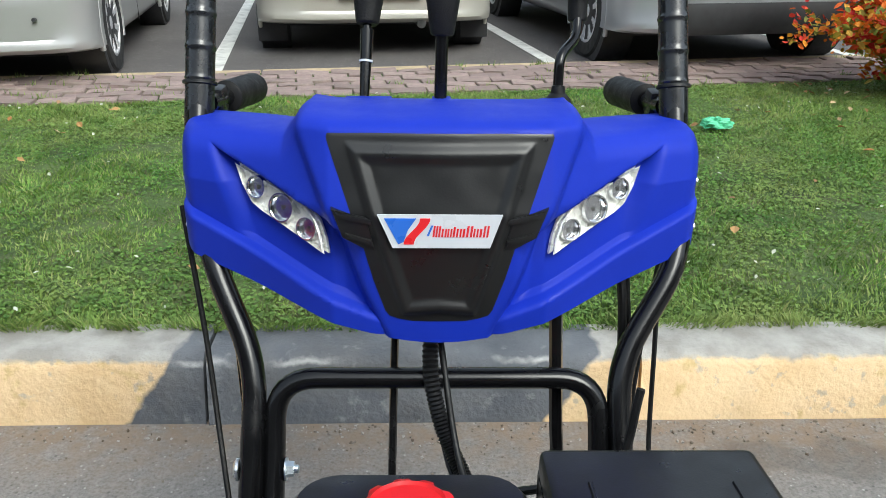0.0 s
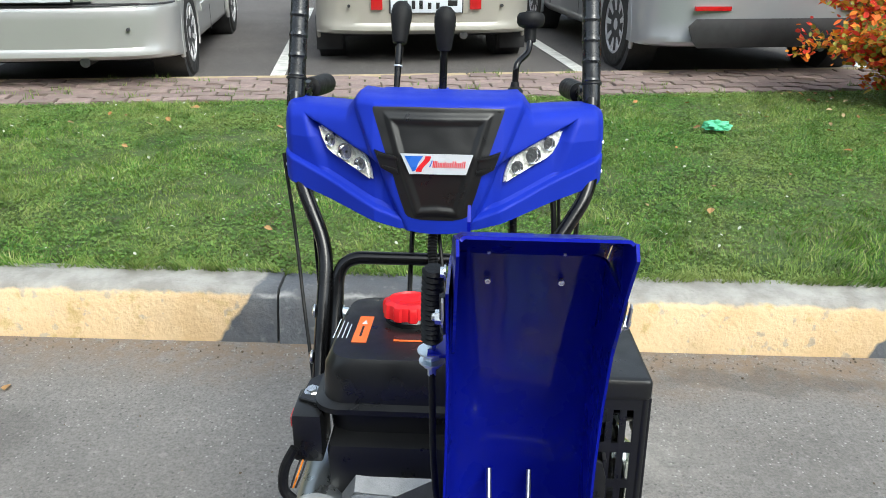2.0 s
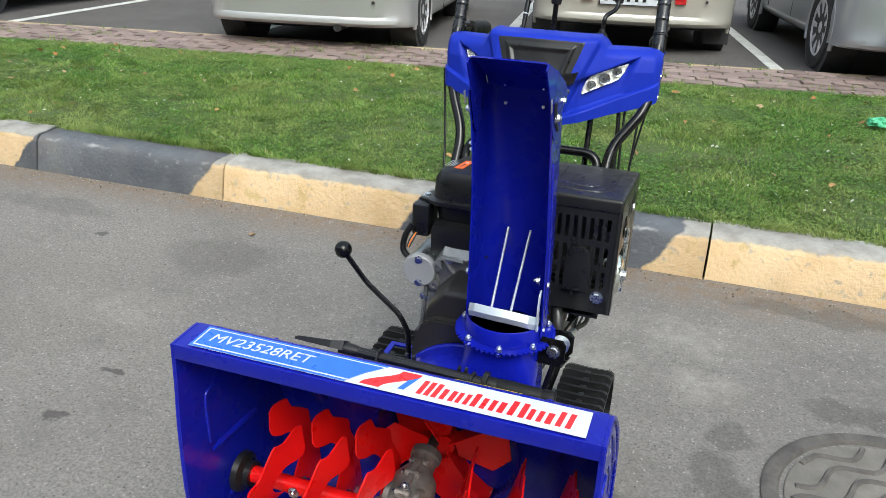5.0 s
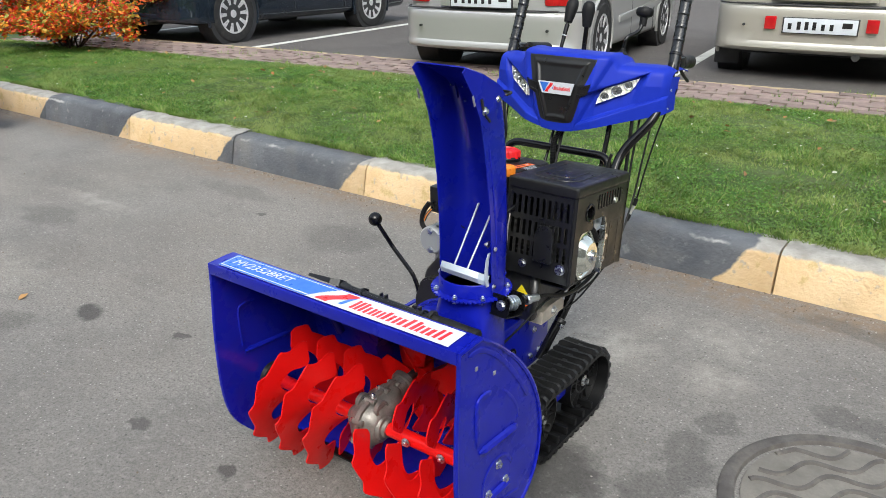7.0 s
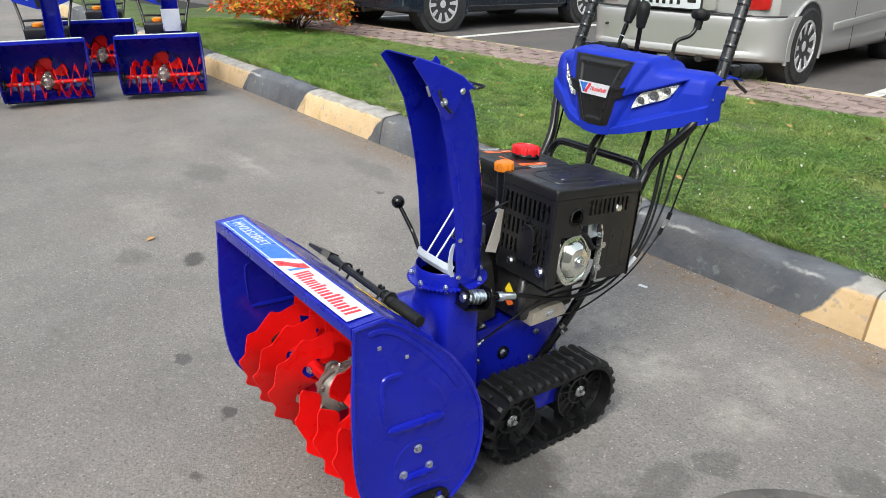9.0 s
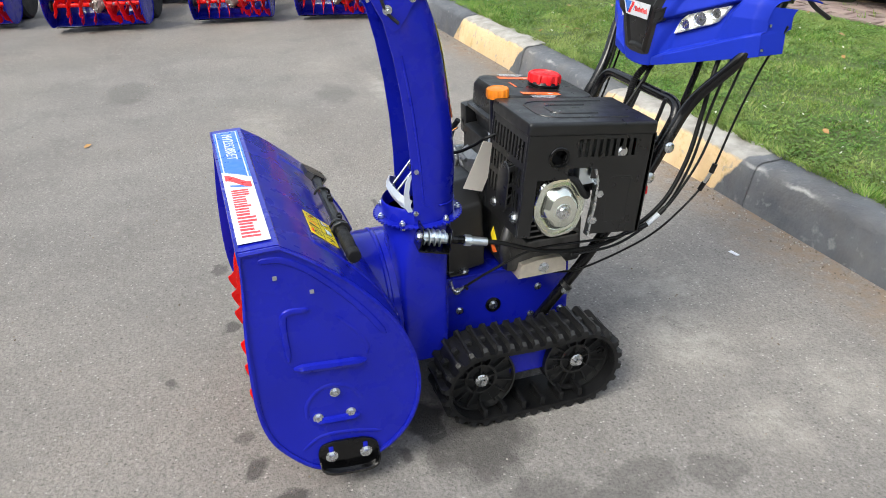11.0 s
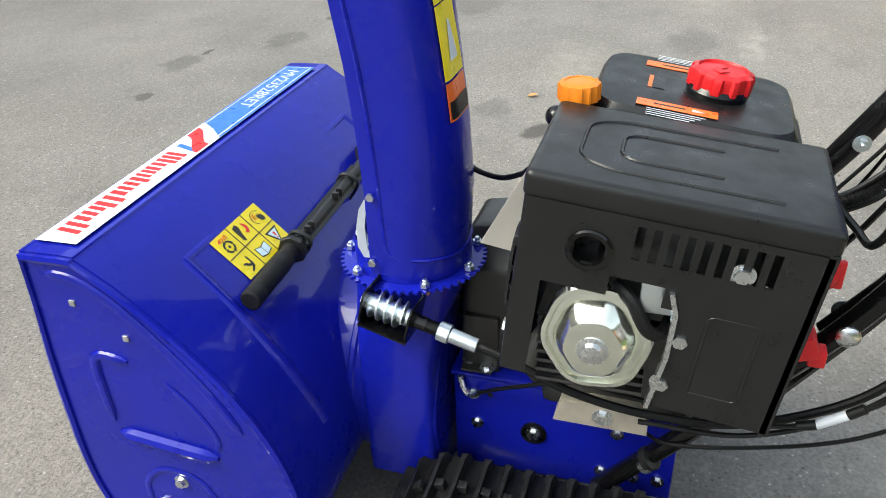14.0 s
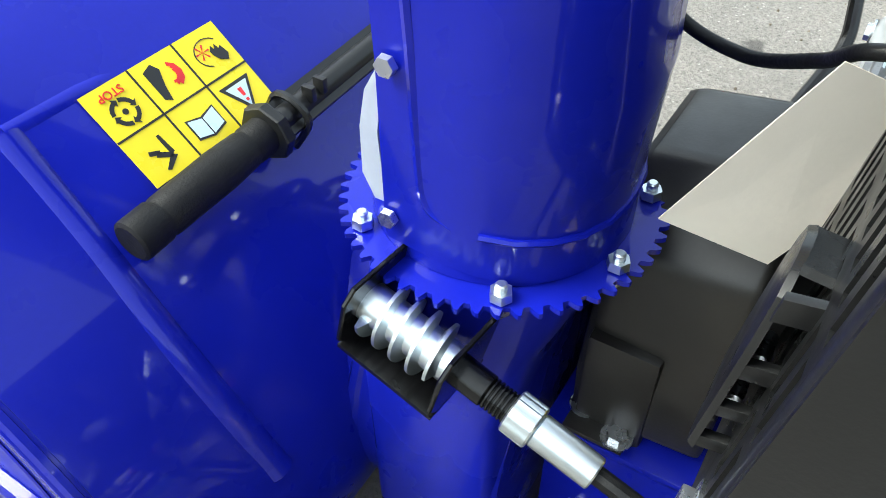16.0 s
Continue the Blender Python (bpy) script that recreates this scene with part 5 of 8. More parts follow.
def chute(parent):
    xc = 0.111
    bm = bmesh.new()
    sheet(bm, [u_shape(z, h, f, b, c, xc, 0.10) for z, h, f, b, c in chute_sections()], 0.0025)
    body = part("chute", bm, BLUE, parent)
    # round foot of the chute
    bm = bmesh.new()
    lathe(bm, [(0.0785, 0.0), (0.0785, 0.030), (0.0760, 0.034), (0.0752, 0.030), (0.0752, 0.0)], (CX, CY, RING_Z + 0.004), (0, 0, 1), 48)
    part("chute_foot", bm, BLUE, body)
    # toothed ring: smooth in front, teeth round the rest
    bm = bmesh.new()
    outer, inner = [], []
    n = 56 * 6
    for k in range(n):
        a = 2 * math.pi * k / n
        ph = (k % 6) / 6
        toothed = -150 <= math.degrees(math.atan2(math.sin(a), math.cos(a))) <= 120
        r = 0.0990 - (0.0055 if toothed and ph >= 0.5 else (0.002 if toothed and ph in (0.0,) else 0.0)) - (0.0 if toothed else 0.001)
        outer.append((r, a))
        inner.append((0.074, a))
    vt = [[bm.verts.new(V(CX + r * math.cos(a), CY + r * math.sin(a), z)) for r, a in line] for line, z in ((inner, RING_Z), (outer, RING_Z), (outer, RING_Z + 0.0035), (inner, RING_Z + 0.0035))]
    for i in range(4):
        bridge(bm, vt[i], vt[(i + 1) % 4])
    gear = part("ring_gear", bm, BLUE, body, "blue painted toothed ring under the chute", sharp=30)
    for a in (-128, -82, -38, 28, 74, 118, 172):
        x, y = CX + 0.0875 * math.cos(radians(a)), CY + 0.0875 * math.sin(radians(a))
        bolt(gear, (x, y, RING_Z + 0.0035), (0, 0, 1), 0.0068, 0.006, False, 0.006, BLUE_ZINC)
        bolt(gear, (x, y, RING_Z), (0, 0, -1), 0.006, 0.005, False, 0.0, ZINC)
    # pressed line across the lower chute
    bm = bmesh.new()
    z = 0.522
    us = u_shape(z, 0.0762, 0.36, 0.460, 0.070, xc, 0.1)
    sweep(bm, us[2:-2], 0.0022, 6)
    part("bead", bm, BLUE, body)
    bm = bmesh.new()
    sweep(bm, curve_points([V(0.1835, 0.392, 0.525), V(0.1850, 0.378, 0.535), V(0.1845, 0.374, 0.56), V(0.1840, 0.370, 0.64), V(0.1825, 0.36, 0.75), V(0.1805, 0.345, 0.85)], 5), 0.003, 6)
    part("bead", bm, BLUE, body)
    # cap screws at the side edges
    for s in (-1, 1):
        for y, z in ((0.361, 0.612), (0.356, 0.519)):
            bolt(body, (xc + s * 0.0755, y, z), (s, 0, 0), 0.0058, 0.004, False, mat=ZINC)
    for x in (0.076, 0.144):
        bolt(body, (x, 0.4065, 0.932), (0, -1, -0.1), 0.0032, 0.003, False, 0.002)
    # guard: white-zinc strap and two rods inside the mouth
    bm = bmesh.new()
    arc = [V(0.042, 0.350, 0.523), V(0.058, 0.332, 0.534), V(0.095, 0.322, 0.538), V(0.130, 0.322, 0.537), V(0.164, 0.330, 0.530), V(0.180, 0.350, 0.518)]
    sheet(bm, [arc, [p + V(0, -0.005, 0.014) for p in arc], [p + V(0, 0.002, 0.027) for p in arc]], 0.0025)
    g = part("guard_strap", bm, STRAP_ZINC, body, "bluish zinc-plated guard strap")
    for x0, x1 in ((0.086, 0.090), (0.130, 0.127)):
        bm = bmesh.new()
        cyl(bm, (x0, 0.445, 0.678), (x1, 0.325, 0.540), 0.0027, n=10)
        part("guard_rod", bm, ROD, g)
    bm = bmesh.new()
    loft(bm, [[V(0.177, y0, z), V(0.180, y0, z), V(0.180, y1, z), V(0.177, y1, z)] for y0, y1, z in ((0.341, 0.352, 0.520), (0.334, 0.347, 0.535), (0.335, 0.346, 0.565), (0.340, 0.350, 0.588), (0.348, 0.356, 0.602))])
    part("spring_arm", bm, STRAP_ZINC, g)
    for z, r in ((0.62, 0.0062), (0.52, 0.006)):
        bolt(body, (0.1735, 0.358 - (0.62 - z) * 0.06, z), (-1, -0.2, 0), r, 0.006, True, 0.006)
    # deflector hinged at the head
    hw = 0.0700
    prof = [(0.905, 0.425), (0.955, 0.405), (0.985, 0.375), (1.012, 0.325), (1.036, 0.262)]
    bm = bmesh.new()
    rows = []
    for (z, y) in prof[1:]:
        h2 = hw - 0.0075 * (0.405 - y) / 0.143
        c2 = xc + 0.003
        rows.append([V(c2 - h2, y, z), V(c2 - h2 + 0.003, y + 0.002, z + 0.002), V(c2, y + 0.002, z + 0.002), V(c2 + h2 - 0.003, y + 0.002, z + 0.002), V(c2 + h2, y, z)])
    sheet(bm, rows, 0.0025)
    head = part("deflector", bm, BLUE, body, "hinged blue deflector with slotted cheeks")
    for s in (-1, 1):
        bm = bmesh.new()
        x = xc + s * hw
        slab(bm, [V(x + 0.003 - s * max(0, 0.0075 * (0.405 - y) / 0.143), y, z) for y, z in ((0.262, 1.036), (0.250, 1.028), (0.283, 0.978), (0.303, 0.936), (0.318, 0.908), (0.332, 0.896), (0.345, 0.902), (0.372, 0.944), (0.388, 0.955), (0.398, 0.960), (0.375, 0.985), (0.325, 1.012))], (0.0025 * s, 0, 0))
        ear = part("cheek", bm, BLUE, head)
        bm = bmesh.new()
        sweep(bm, curve_points([V(x + 0.0028 * s, 0.310, 0.965), V(x + 0.0028 * s, 0.320, 0.935), V(x + 0.0028 * s, 0.342, 0.912)], 5), 0.0032, 6)
        part("cheek_slot", bm, BLACK_VINYL, ear)
        bolt(ear, (x + 0.0025 * s, 0.322, 0.938), (s, 0, 0), 0.0065, 0.006, True, 0.004)
        bolt(ear, (x + 0.0025 * s, 0.372, 0.955), (s, 0, 0), 0.005, 0.004)
        bm = bmesh.new()
        box(bm, (x + 0.002 * s, 0.283, 0.966), (0.002, 0.006, 0.024), 0.001, pose(0, 0, 0, 20, 0, 0))
        part("cheek_slot", bm, CAST, ear)
    for x in (0.076, 0.144):
        bolt(head, (x, 0.396, 0.966), (0, -1, -0.3), 0.0018, 0.002, False)
    # wire bail behind the deflector, remote cable and lever on the side facing the tank
    bm = bmesh.new()
    sweep(bm, rounded_path([(0.113, 0.413, 0.953), (0.063, 0.413, 0.953), (0.063, 0.438, 0.955), (0.180, 0.438, 0.957), (0.180, 0.413, 0.955), (0.113, 0.413, 0.953)], 0.010), 0.003, 8)
    part("bail", bm, BLACK_GLOSS, head)
    bm = bmesh.new()
    box(bm, (0.113, 0.424, 0.953), (0.058, 0.022, 0.008), 0.003)
    part("hinge", bm, BLUE, head)
    bm = bmesh.new()
    slab(bm, [V(0.0560, y, z) for y, z in ((0.400, 0.935), (0.405, 0.94), (0.402, 1.0), (0.39, 1.012), (0.380, 1.0))], (0.003, 0, 0))
    part("deflector_lever", bm, BLUE, head)
    bm = bmesh.new()
    line = curve_points([(0.026, 0.40, 0.945), (0.024, 0.408, 0.90), (0.024, 0.412, 0.86)], 14)
    sweep(bm, line, 0.009, 10, [0.009 + (0.0022 if i % 2 else -0.0004) for i in range(len(line))])
    part("cable_boot", bm, RUBBER, body)
    bm = bmesh.new()
    cyl(bm, (0.024, 0.412, 0.865), (0.024, 0.413, 0.82), 0.0045, n=10)
    hexbolt(bm, (0.024, 0.412, 0.85), (0, 0, -1), 0.010, 0.008)
    hexbolt(bm, (0.024, 0.412, 0.838), (0, 0, -1), 0.009, 0.006)
    part("cable_nut", bm, BLUE_ZINC, body)
    bm = bmesh.new()
    box(bm, (0.030, 0.425, 0.85), (0.02, 0.05, 0.004), 0.001)
    part("cable_bracket", bm, BLUE, body)
    bm = bmesh.new()
    sweep(bm, curve_points([(0.024, 0.413, 0.83), (0.027, 0.400, 0.72), (0.034, 0.415, 0.64), (0.053, 0.445, 0.603), (0.065, 0.488, 0.594), (0.089, 0.524, 0.614), (0.112, 0.546, 0.636), (0.115, 0.60, 0.64), (0.10, 0.75, 0.60), (0.03, 0.90, 0.60), (0.0, 1.02, 0.72)], 14), 0.0036, 12)
    part("deflector_cable", bm, RUBBER, body)
    # warning labels on the back
    def back(z, x, d=0.0):
        sec = [s_ for s_ in chute_sections()]
        for (z0, h0, f0, b0, c0), (z1, h1, f1, b1, c1) in zip(sec, sec[1:]):
            if z0 <= z <= z1:
                k = (z - z0) / (z1 - z0)
                h, b, cr = h0 + (h1 - h0) * k, b0 + (b1 - b0) * k, c0 + (c1 - c0) * k
                dx = abs(x - xc) - (h - cr)
                y = b if dx <= 0 else b - cr + math.sqrt(max(0, cr * cr - dx * dx))
                return V(x, y + 0.003 + d, z)
        return V(x, 0.4, z)
    for z0, z1, mat, nm in ((0.70, 0.745, ORANGE_VINYL, "orange_label"), (0.748, 0.83, YELLOW_VINYL, "yellow_label"), (0.832, 0.90, YELLOW_VINYL, "yellow_label")):
        bm = bmesh.new()
        rows = [[back(z0 + (z1 - z0) * j / 4, 0.094 + 0.058 * i / 8) for i in range(9)] for j in range(5)]
        sheet(bm, rows, 0.0006)
        lab = part(nm, bm, mat, body)
        bm = bmesh.new()
        zc = (z0 + z1) / 2
        if mat is YELLOW_VINYL:
            rows = [[back(zc + q * 0.022 * (1 if 1 else 0), 0.109 + 0.026 * i / 4 * (1 - 0.8 * (q + 1) / 2) + 0.013 * 0.8 * (q + 1) / 2, 0.0012) for i in range(5)] for q in (-1, -0.3, 0.4, 1)]
        else:
            rows = [[back(z, 0.096 + 0.054 * i / 8, 0.0012) for i in range(9)] for z in (z0 + 0.003, z0 + 0.024)]
        sheet(bm, rows, 0.0005)
        part("label_mark", bm, BLACK_VINYL if mat is not YELLOW_VINYL else WHITE_VINYL, lab)
    return body


def worm_drive(parent):
    """Black U bracket with a zinc worm and the flexible drive cable."""
    p, d = V(0.214, 0.383, 0.470), V(0.08, 0.93, -0.22).normalized()
    u = V(1, 0, 0)
    u = (u - d * u.dot(d)).normalized()
    w = d.cross(u)
    bm = bmesh.new()
    for k in (-0.030, 0.034):
        c = p + d * k
        slab(bm, [c + u * a + w * b for a, b in ((-0.028, 0.025), (0.016, 0.025), (0.023, 0.016), (0.023, -0.016), (0.016, -0.025), (-0.028, -0.025))], d * 0.003, 0.0008, 1)
    slab(bm, [p + d * -0.030 + w * 0.025 + u * a for a in (-0.03, 0.02)] + [p + d * 0.037 + w * 0.025 + u * a for a in (0.02, -0.03)], w * 0.003)
    br = part("worm_bracket", bm, BLACK_GLOSS, parent)
    bm = bmesh.new()
    cyl(bm, p + d * -0.027, p + d * 0.031, 0.0118, n=20)
    turns, n = 4.0, 96
    rs = []
    for i in range(n + 1):
        f = i / n
        a = f * turns * 2 * math.pi
        e = u * math.cos(a) + w * math.sin(a)
        c = p + d * (-0.021 + 0.046 * f)
        rs.append([bm.verts.new(c + e * 0.0108 - d * 0.0034), bm.verts.new(c + e * 0.0188 - d * 0.001), bm.verts.new(c + e * 0.0188 + d * 0.001), bm.verts.new(c + e * 0.0108 + d * 0.0034)])
    for a, b in zip(rs, rs[1:]):
        bridge(bm, a, b)
    bm.faces.new(rs[0]), bm.faces.new(rs[-1])
    part("worm", bm, BLUE_ZINC, br, "bluish zinc-plated worm screw")
    bolt(br, p + d * -0.030, -d, 0.009, 0.005)
    bm = bmesh.new()
    cyl(bm, p + d * 0.037, p + d * 0.058, 0.0095, n=18)
    prof = []
    for i in range(6):
        prof += [(0.0080, 0.055 + i * 0.0025), (0.0090, 0.0556 + i * 0.0025), (0.0090, 0.0566 + i * 0.0025), (0.0080, 0.0572 + i * 0.0025)]
    bm.free()
    bm = bmesh.new()
    lathe(bm, [(0.0095, 0.037), (0.0095, 0.054)] + prof + [(0.0080, 0.0705)], p, d, 18)
    part("threaded_sleeve", bm, BLACK_GLOSS, br)
    bm = bmesh.new()
    lathe(bm, [(0.0112, 0), (0.0122, 0.001), (0.0122, 0.015), (0.0112, 0.016)], p + d * 0.0695, d, 60, lambda a, r: 1 + 0.02 * math.copysign(1, math.sin(a * 30)))
    part("knurled_nut", bm, BLUE_ZINC, br)
    bm = bmesh.new()
    cyl(bm, p + d * 0.0855, p + d * 0.122, 0.0098, 0.0094, n=18, bev=0.001)
    part("ferrule", bm, BLUE_ZINC, br)
    e = p + d * 0.118
    bm = bmesh.new()
    sweep(bm, curve_points([e, e + d * 0.04, (0.232, 0.62, 0.402), (0.227, 0.715, 0.383), (0.222, 0.82, 0.391), (0.217, 0.93, 0.452), (0.212, 0.99, 0.545), (0.206, 1.022, 0.65), (0.20, 1.05, 0.76), (0.18, 1.10, 0.84)], 8), 0.0053, 10)
    part("drive_cable", bm, RUBBER, br, "black sheathed flexible drive cable")
    return br


def text_blocks(parent, origin, u, v, n, length, height, mat, seed=1):
    """Brand lettering as a row of plain slanted bars, in the rhythm of its letters."""
    u, v, origin = Vector(u).normalized(), Vector(v).normalized(), Vector(origin)
    lift = u.cross(v).normalized() * 0.0004
    rhythm = ((1.25, 1.0, 3), (0.85, 0.74, 2), (0.75, 0.74, 2), (0.55, 0.92, 1), (0.85, 0.74, 2), (0.6, 0.74, 1), (1.0, 1.0, 2), (0.85, 0.74, 2), (0.6, 0.74, 1), (0.9, 1.0, 2))
    unit = length / sum(w for w, _, _ in rhythm)
    at = 0.0
    for w, tall, strokes in rhythm:
        h = height * tall
        sl = v * h + u * (0.12 * h)
        wide = w * unit * 0.86
        bar = wide * (0.62 if strokes == 1 else 0.36 if strokes == 2 else 0.25)
        for k in range(strokes):
            a = origin + u * (at + (wide - bar) * (k / max(1, strokes - 1) if strokes > 1 else 0.3))
            tile("logo_bar", parent, mat, [a, a + u * bar, a + u * bar + sl, a + sl], lift)
        at += w * unit


def s_shape(parent, origin, u, v, w, h, mat, name="logo_shape"):
    """The slanted S-like stripe of the logo."""
    u, v, origin = Vector(u).normalized(), Vector(v).normalized(), Vector(origin)
    lift = u.cross(v).normalized() * 0.0005
    a, b = [], []
    for k in range(13):
        t = k / 12
        x = w * (0.5 - 0.5 * math.cos(math.pi * t)) * 0.62
        a.append(origin + u * x + v * (h * t))
        b.append(origin + u * (x + w * 0.38) + v * (h * t))
    tile(name, parent, mat, a + b[::-1], lift)


def housing_stickers(parent):
    z = 0.5822
    q = lambda x, f: V(x, -0.017 + 0.060 * f, z + 0.0016 * f)
    up = V(0, 0, 0.0007)
    base = tile("name_sticker", parent, WHITE_VINYL, [q(-0.326, 0), q(0.331, 0), q(0.331, 1), q(-0.326, 1)], up, "long white and blue name sticker")
    l2 = V(0, 0, 0.0005)
    r_ = lambda x, f: q(x, f) + V(0, 0, 0.0007)
    for i, (x, a, b, mat) in enumerate(((-0.326, 0.0, 1.0, SKY_VINYL), (-0.3215, 0.075, 0.925, WHITE_VINYL), (-0.3185, 0.12, 0.88, SKY_VINYL))):
        up_ = V(0, 0, 0.00035 * i)
        tile("sticker_field", base, mat, [r_(x, a) + up_, r_(-0.044 + 0.04 * a, a) + up_, r_(-0.022, 0.5) + up_, r_(-0.044 + 0.052 * b, b) + up_, r_(x, b) + up_], V(0, 0, 0.0003))
    s_shape(base, r_(-0.020, 0.08), (1, 0, 0), (0, 1, 0.027), 0.085, 0.051, RED_VINYL)
    tile("logo_shape", base, SKY_VINYL, [r_(0.040, 0.2), r_(0.050, 0.2), r_(0.064, 0.85), r_(0.054, 0.85)], l2)
    text_blocks(base, r_(0.070, 0.18), (1, 0, 0), (0, 1, 0.027), 10, 0.240, 0.035, RED_VINYL)
    m = Matrix.Translation(r_(-0.208, 0.5) + V(0, 0, 0.0014))
    m[0][1] = 0.14
    words("MV23528RET", 0.0335, m, WHITE_VINYL, base, "model_lettering")
    # pictogram sheet on the slope
    a, b, c, d = V(0.205, 0.132, 0.5245), V(0.088, 0.132, 0.5245), V(0.205, 0.185, 0.476), V(0.088, 0.185, 0.476)
    n = (c - a).cross(b - a).normalized()
    n = n if n.z > 0 else -n
    P = lambda i, j, k=0.0: a + (b - a) * i + (c - a) * j + n * (0.0004 + k)
    sh = tile("pictogram_sheet", parent, YELLOW_VINYL, [P(0, 0), P(1, 0), P(1, 1), P(0, 1)], n * 0.0008, "yellow safety sticker with six pictograms")
    t = 0.0009

    def poly(mat, pts, k=t):
        tile("pictogram", sh, mat, [P(i, j, k) for i, j in pts], n * 0.0003)
    for i in (1 / 3, 2 / 3):
        poly(BLACK_VINYL, [(i - 0.006, 0), (i + 0.006, 0), (i + 0.006, 1), (i - 0.006, 1)])
    poly(BLACK_VINYL, [(0, 0.49), (1, 0.49), (1, 0.51), (0, 0.51)])
    asp = (b - a).length / (c - a).length

    def disc(ci, cj, r, mat, k=t, sides=20, r_in=None, gap=None):
        pts = [(ci + r * math.cos(2 * math.pi * q / sides), cj + r * asp * math.sin(2 * math.pi * q / sides)) for q in range(sides)]
        poly(mat, pts, k)
    # turning arrows
    for k in range(4):
        a0 = math.pi / 2 * k
        arc = [(0.165 + rr * math.cos(a0 + aa), 0.30 + rr * asp * math.sin(a0 + aa)) for rr, angs in ((0.085, (0.1, 0.4, 0.7, 1.0, 1.25)), (0.060, (1.25, 1.0, 0.7, 0.4, 0.1))) for aa in angs]
        poly(BLACK_VINYL, arc)
        tip = a0 + 1.52
        poly(BLACK_VINYL, [(0.165 + rr * math.cos(aa), 0.30 + rr * asp * math.sin(aa)) for rr, aa in ((0.100, tip - 0.30), (0.045, tip - 0.30), (0.074, tip + 0.06))], t + 0.0003)
    disc(0.165, 0.30, 0.018, BLACK_VINYL)
    # rotor with a dark boot shape
    poly(BLACK_VINYL, [(0.40, 0.10), (0.47, 0.06), (0.50, 0.14), (0.46, 0.30), (0.44, 0.44), (0.40, 0.40)])
    for k in range(3):
        arc = [(0.53 + rr * math.cos(aa + 0.3 * k) * (1 - .2 * k), 0.24 + rr * asp * math.sin(aa + 0.3 * k) * (1 - .2 * k)) for rr, angs in ((0.085, (-1.2, -0.6, 0, 0.6, 1.2)), (0.062, (1.2, 0.6, 0, -0.6, -1.2))) for aa in angs]
        poly(RED_VINYL, arc, t + 0.0003 * k)
    # fan and dark shape
    for k in range(6):
        a0 = math.pi / 3 * k
        poly(RED_VINYL, [(0.80 + 0.05 * math.cos(a0 - .12), 0.22 + 0.05 * asp * math.sin(a0 - .12)), (0.80 + 0.05 * math.cos(a0 + .12), 0.22 + 0.05 * asp * math.sin(a0 + .12)), (0.80, 0.22)], t)
    loop = [(0.845 + rr * math.cos(aa), 0.25 + 0.85 * rr * asp * math.sin(aa)) for rr, angs in ((0.108, [2.0 + 0.3 * q for q in range(13)]), (0.101, [5.6 - 0.3 * q for q in range(13)])) for aa in angs]
    poly(BLACK_VINYL, loop)
    poly(BLACK_VINYL, [(0.845, 0.25), (0.87, 0.20), (0.88, 0.25), (0.90, 0.20), (0.91, 0.26), (0.93, 0.24), (0.945, 0.34), (0.92, 0.40), (0.87, 0.36), (0.85, 0.30)], t + 0.0003)
    # falling shape, drawn as plain strokes
    for pts in ([(0.10, 0.70), (0.16, 0.74), (0.15, 0.78), (0.09, 0.74)], [(0.14, 0.74), (0.22, 0.82), (0.20, 0.86), (0.12, 0.78)], [(0.20, 0.62), (0.22, 0.62), (0.23, 0.82), (0.20, 0.82)], [(0.20, 0.82), (0.12, 0.92), (0.14, 0.94), (0.23, 0.86)]):
        poly(BLACK_VINYL, pts)
    # open book
    poly(BLACK_VINYL, [(0.395, 0.66), (0.50, 0.70), (0.61, 0.66), (0.61, 0.88), (0.50, 0.92), (0.395, 0.88)])
    poly(PALE_VINYL, [(0.405, 0.68), (0.495, 0.72), (0.495, 0.90), (0.405, 0.86)], t + 0.0004)
    poly(PALE_VINYL, [(0.505, 0.72), (0.60, 0.68), (0.60, 0.86), (0.505, 0.90)], t + 0.0004)
    # warning triangle
    poly(BLACK_VINYL, [(0.71, 0.60), (0.95, 0.60), (0.83, 0.95)])
    poly(PALE_VINYL, [(0.745, 0.635), (0.915, 0.635), (0.83, 0.885)], t + 0.0004)
    poly(RED_VINYL, [(0.815, 0.68), (0.845, 0.68), (0.84, 0.77), (0.82, 0.77)], t + 0.0008)
    poly(RED_VINYL, [(0.82, 0.80), (0.84, 0.80), (0.84, 0.83), (0.82, 0.83)], t + 0.0008)
    e1, e2 = (b - a).normalized(), (c - a).normalized()
    # lettering stands upside down to the sheet
    mx = Matrix((-e1, -n.cross(e1), n)).transposed().to_4x4()
    words("STOP", 0.0082, Matrix.Translation(P(0.165, 0.10, t + 0.0004)) @ mx, RED_VINYL, sh)
    # raised creases of the shell either side of the drum
    for s in (-1, 1):
        bm = bmesh.new()
        line = curve_points([V(s * 0.252, 0.128, 0.525), V(s * 0.257, 0.183, 0.474), V(s * 0.261, 0.234, 0.417), V(s * 0.258, 0.270, 0.358), V(s * 0.25, 0.292, 0.30)], 6)
        sweep(bm, [p + V(0, -0.0065, -0.0055) for p in line], 0.013, 16)
        part("crease", bm, BLUE, parent)
        bm = bmesh.new()
        sweep(bm, [V(s * 0.252, 0.120, 0.518), V(s * 0.20, 0.1205, 0.5175), V(s * 0.12, 0.122, 0.513)], 0.0125, 16)
        part("crease", bm, BLUE, parent)


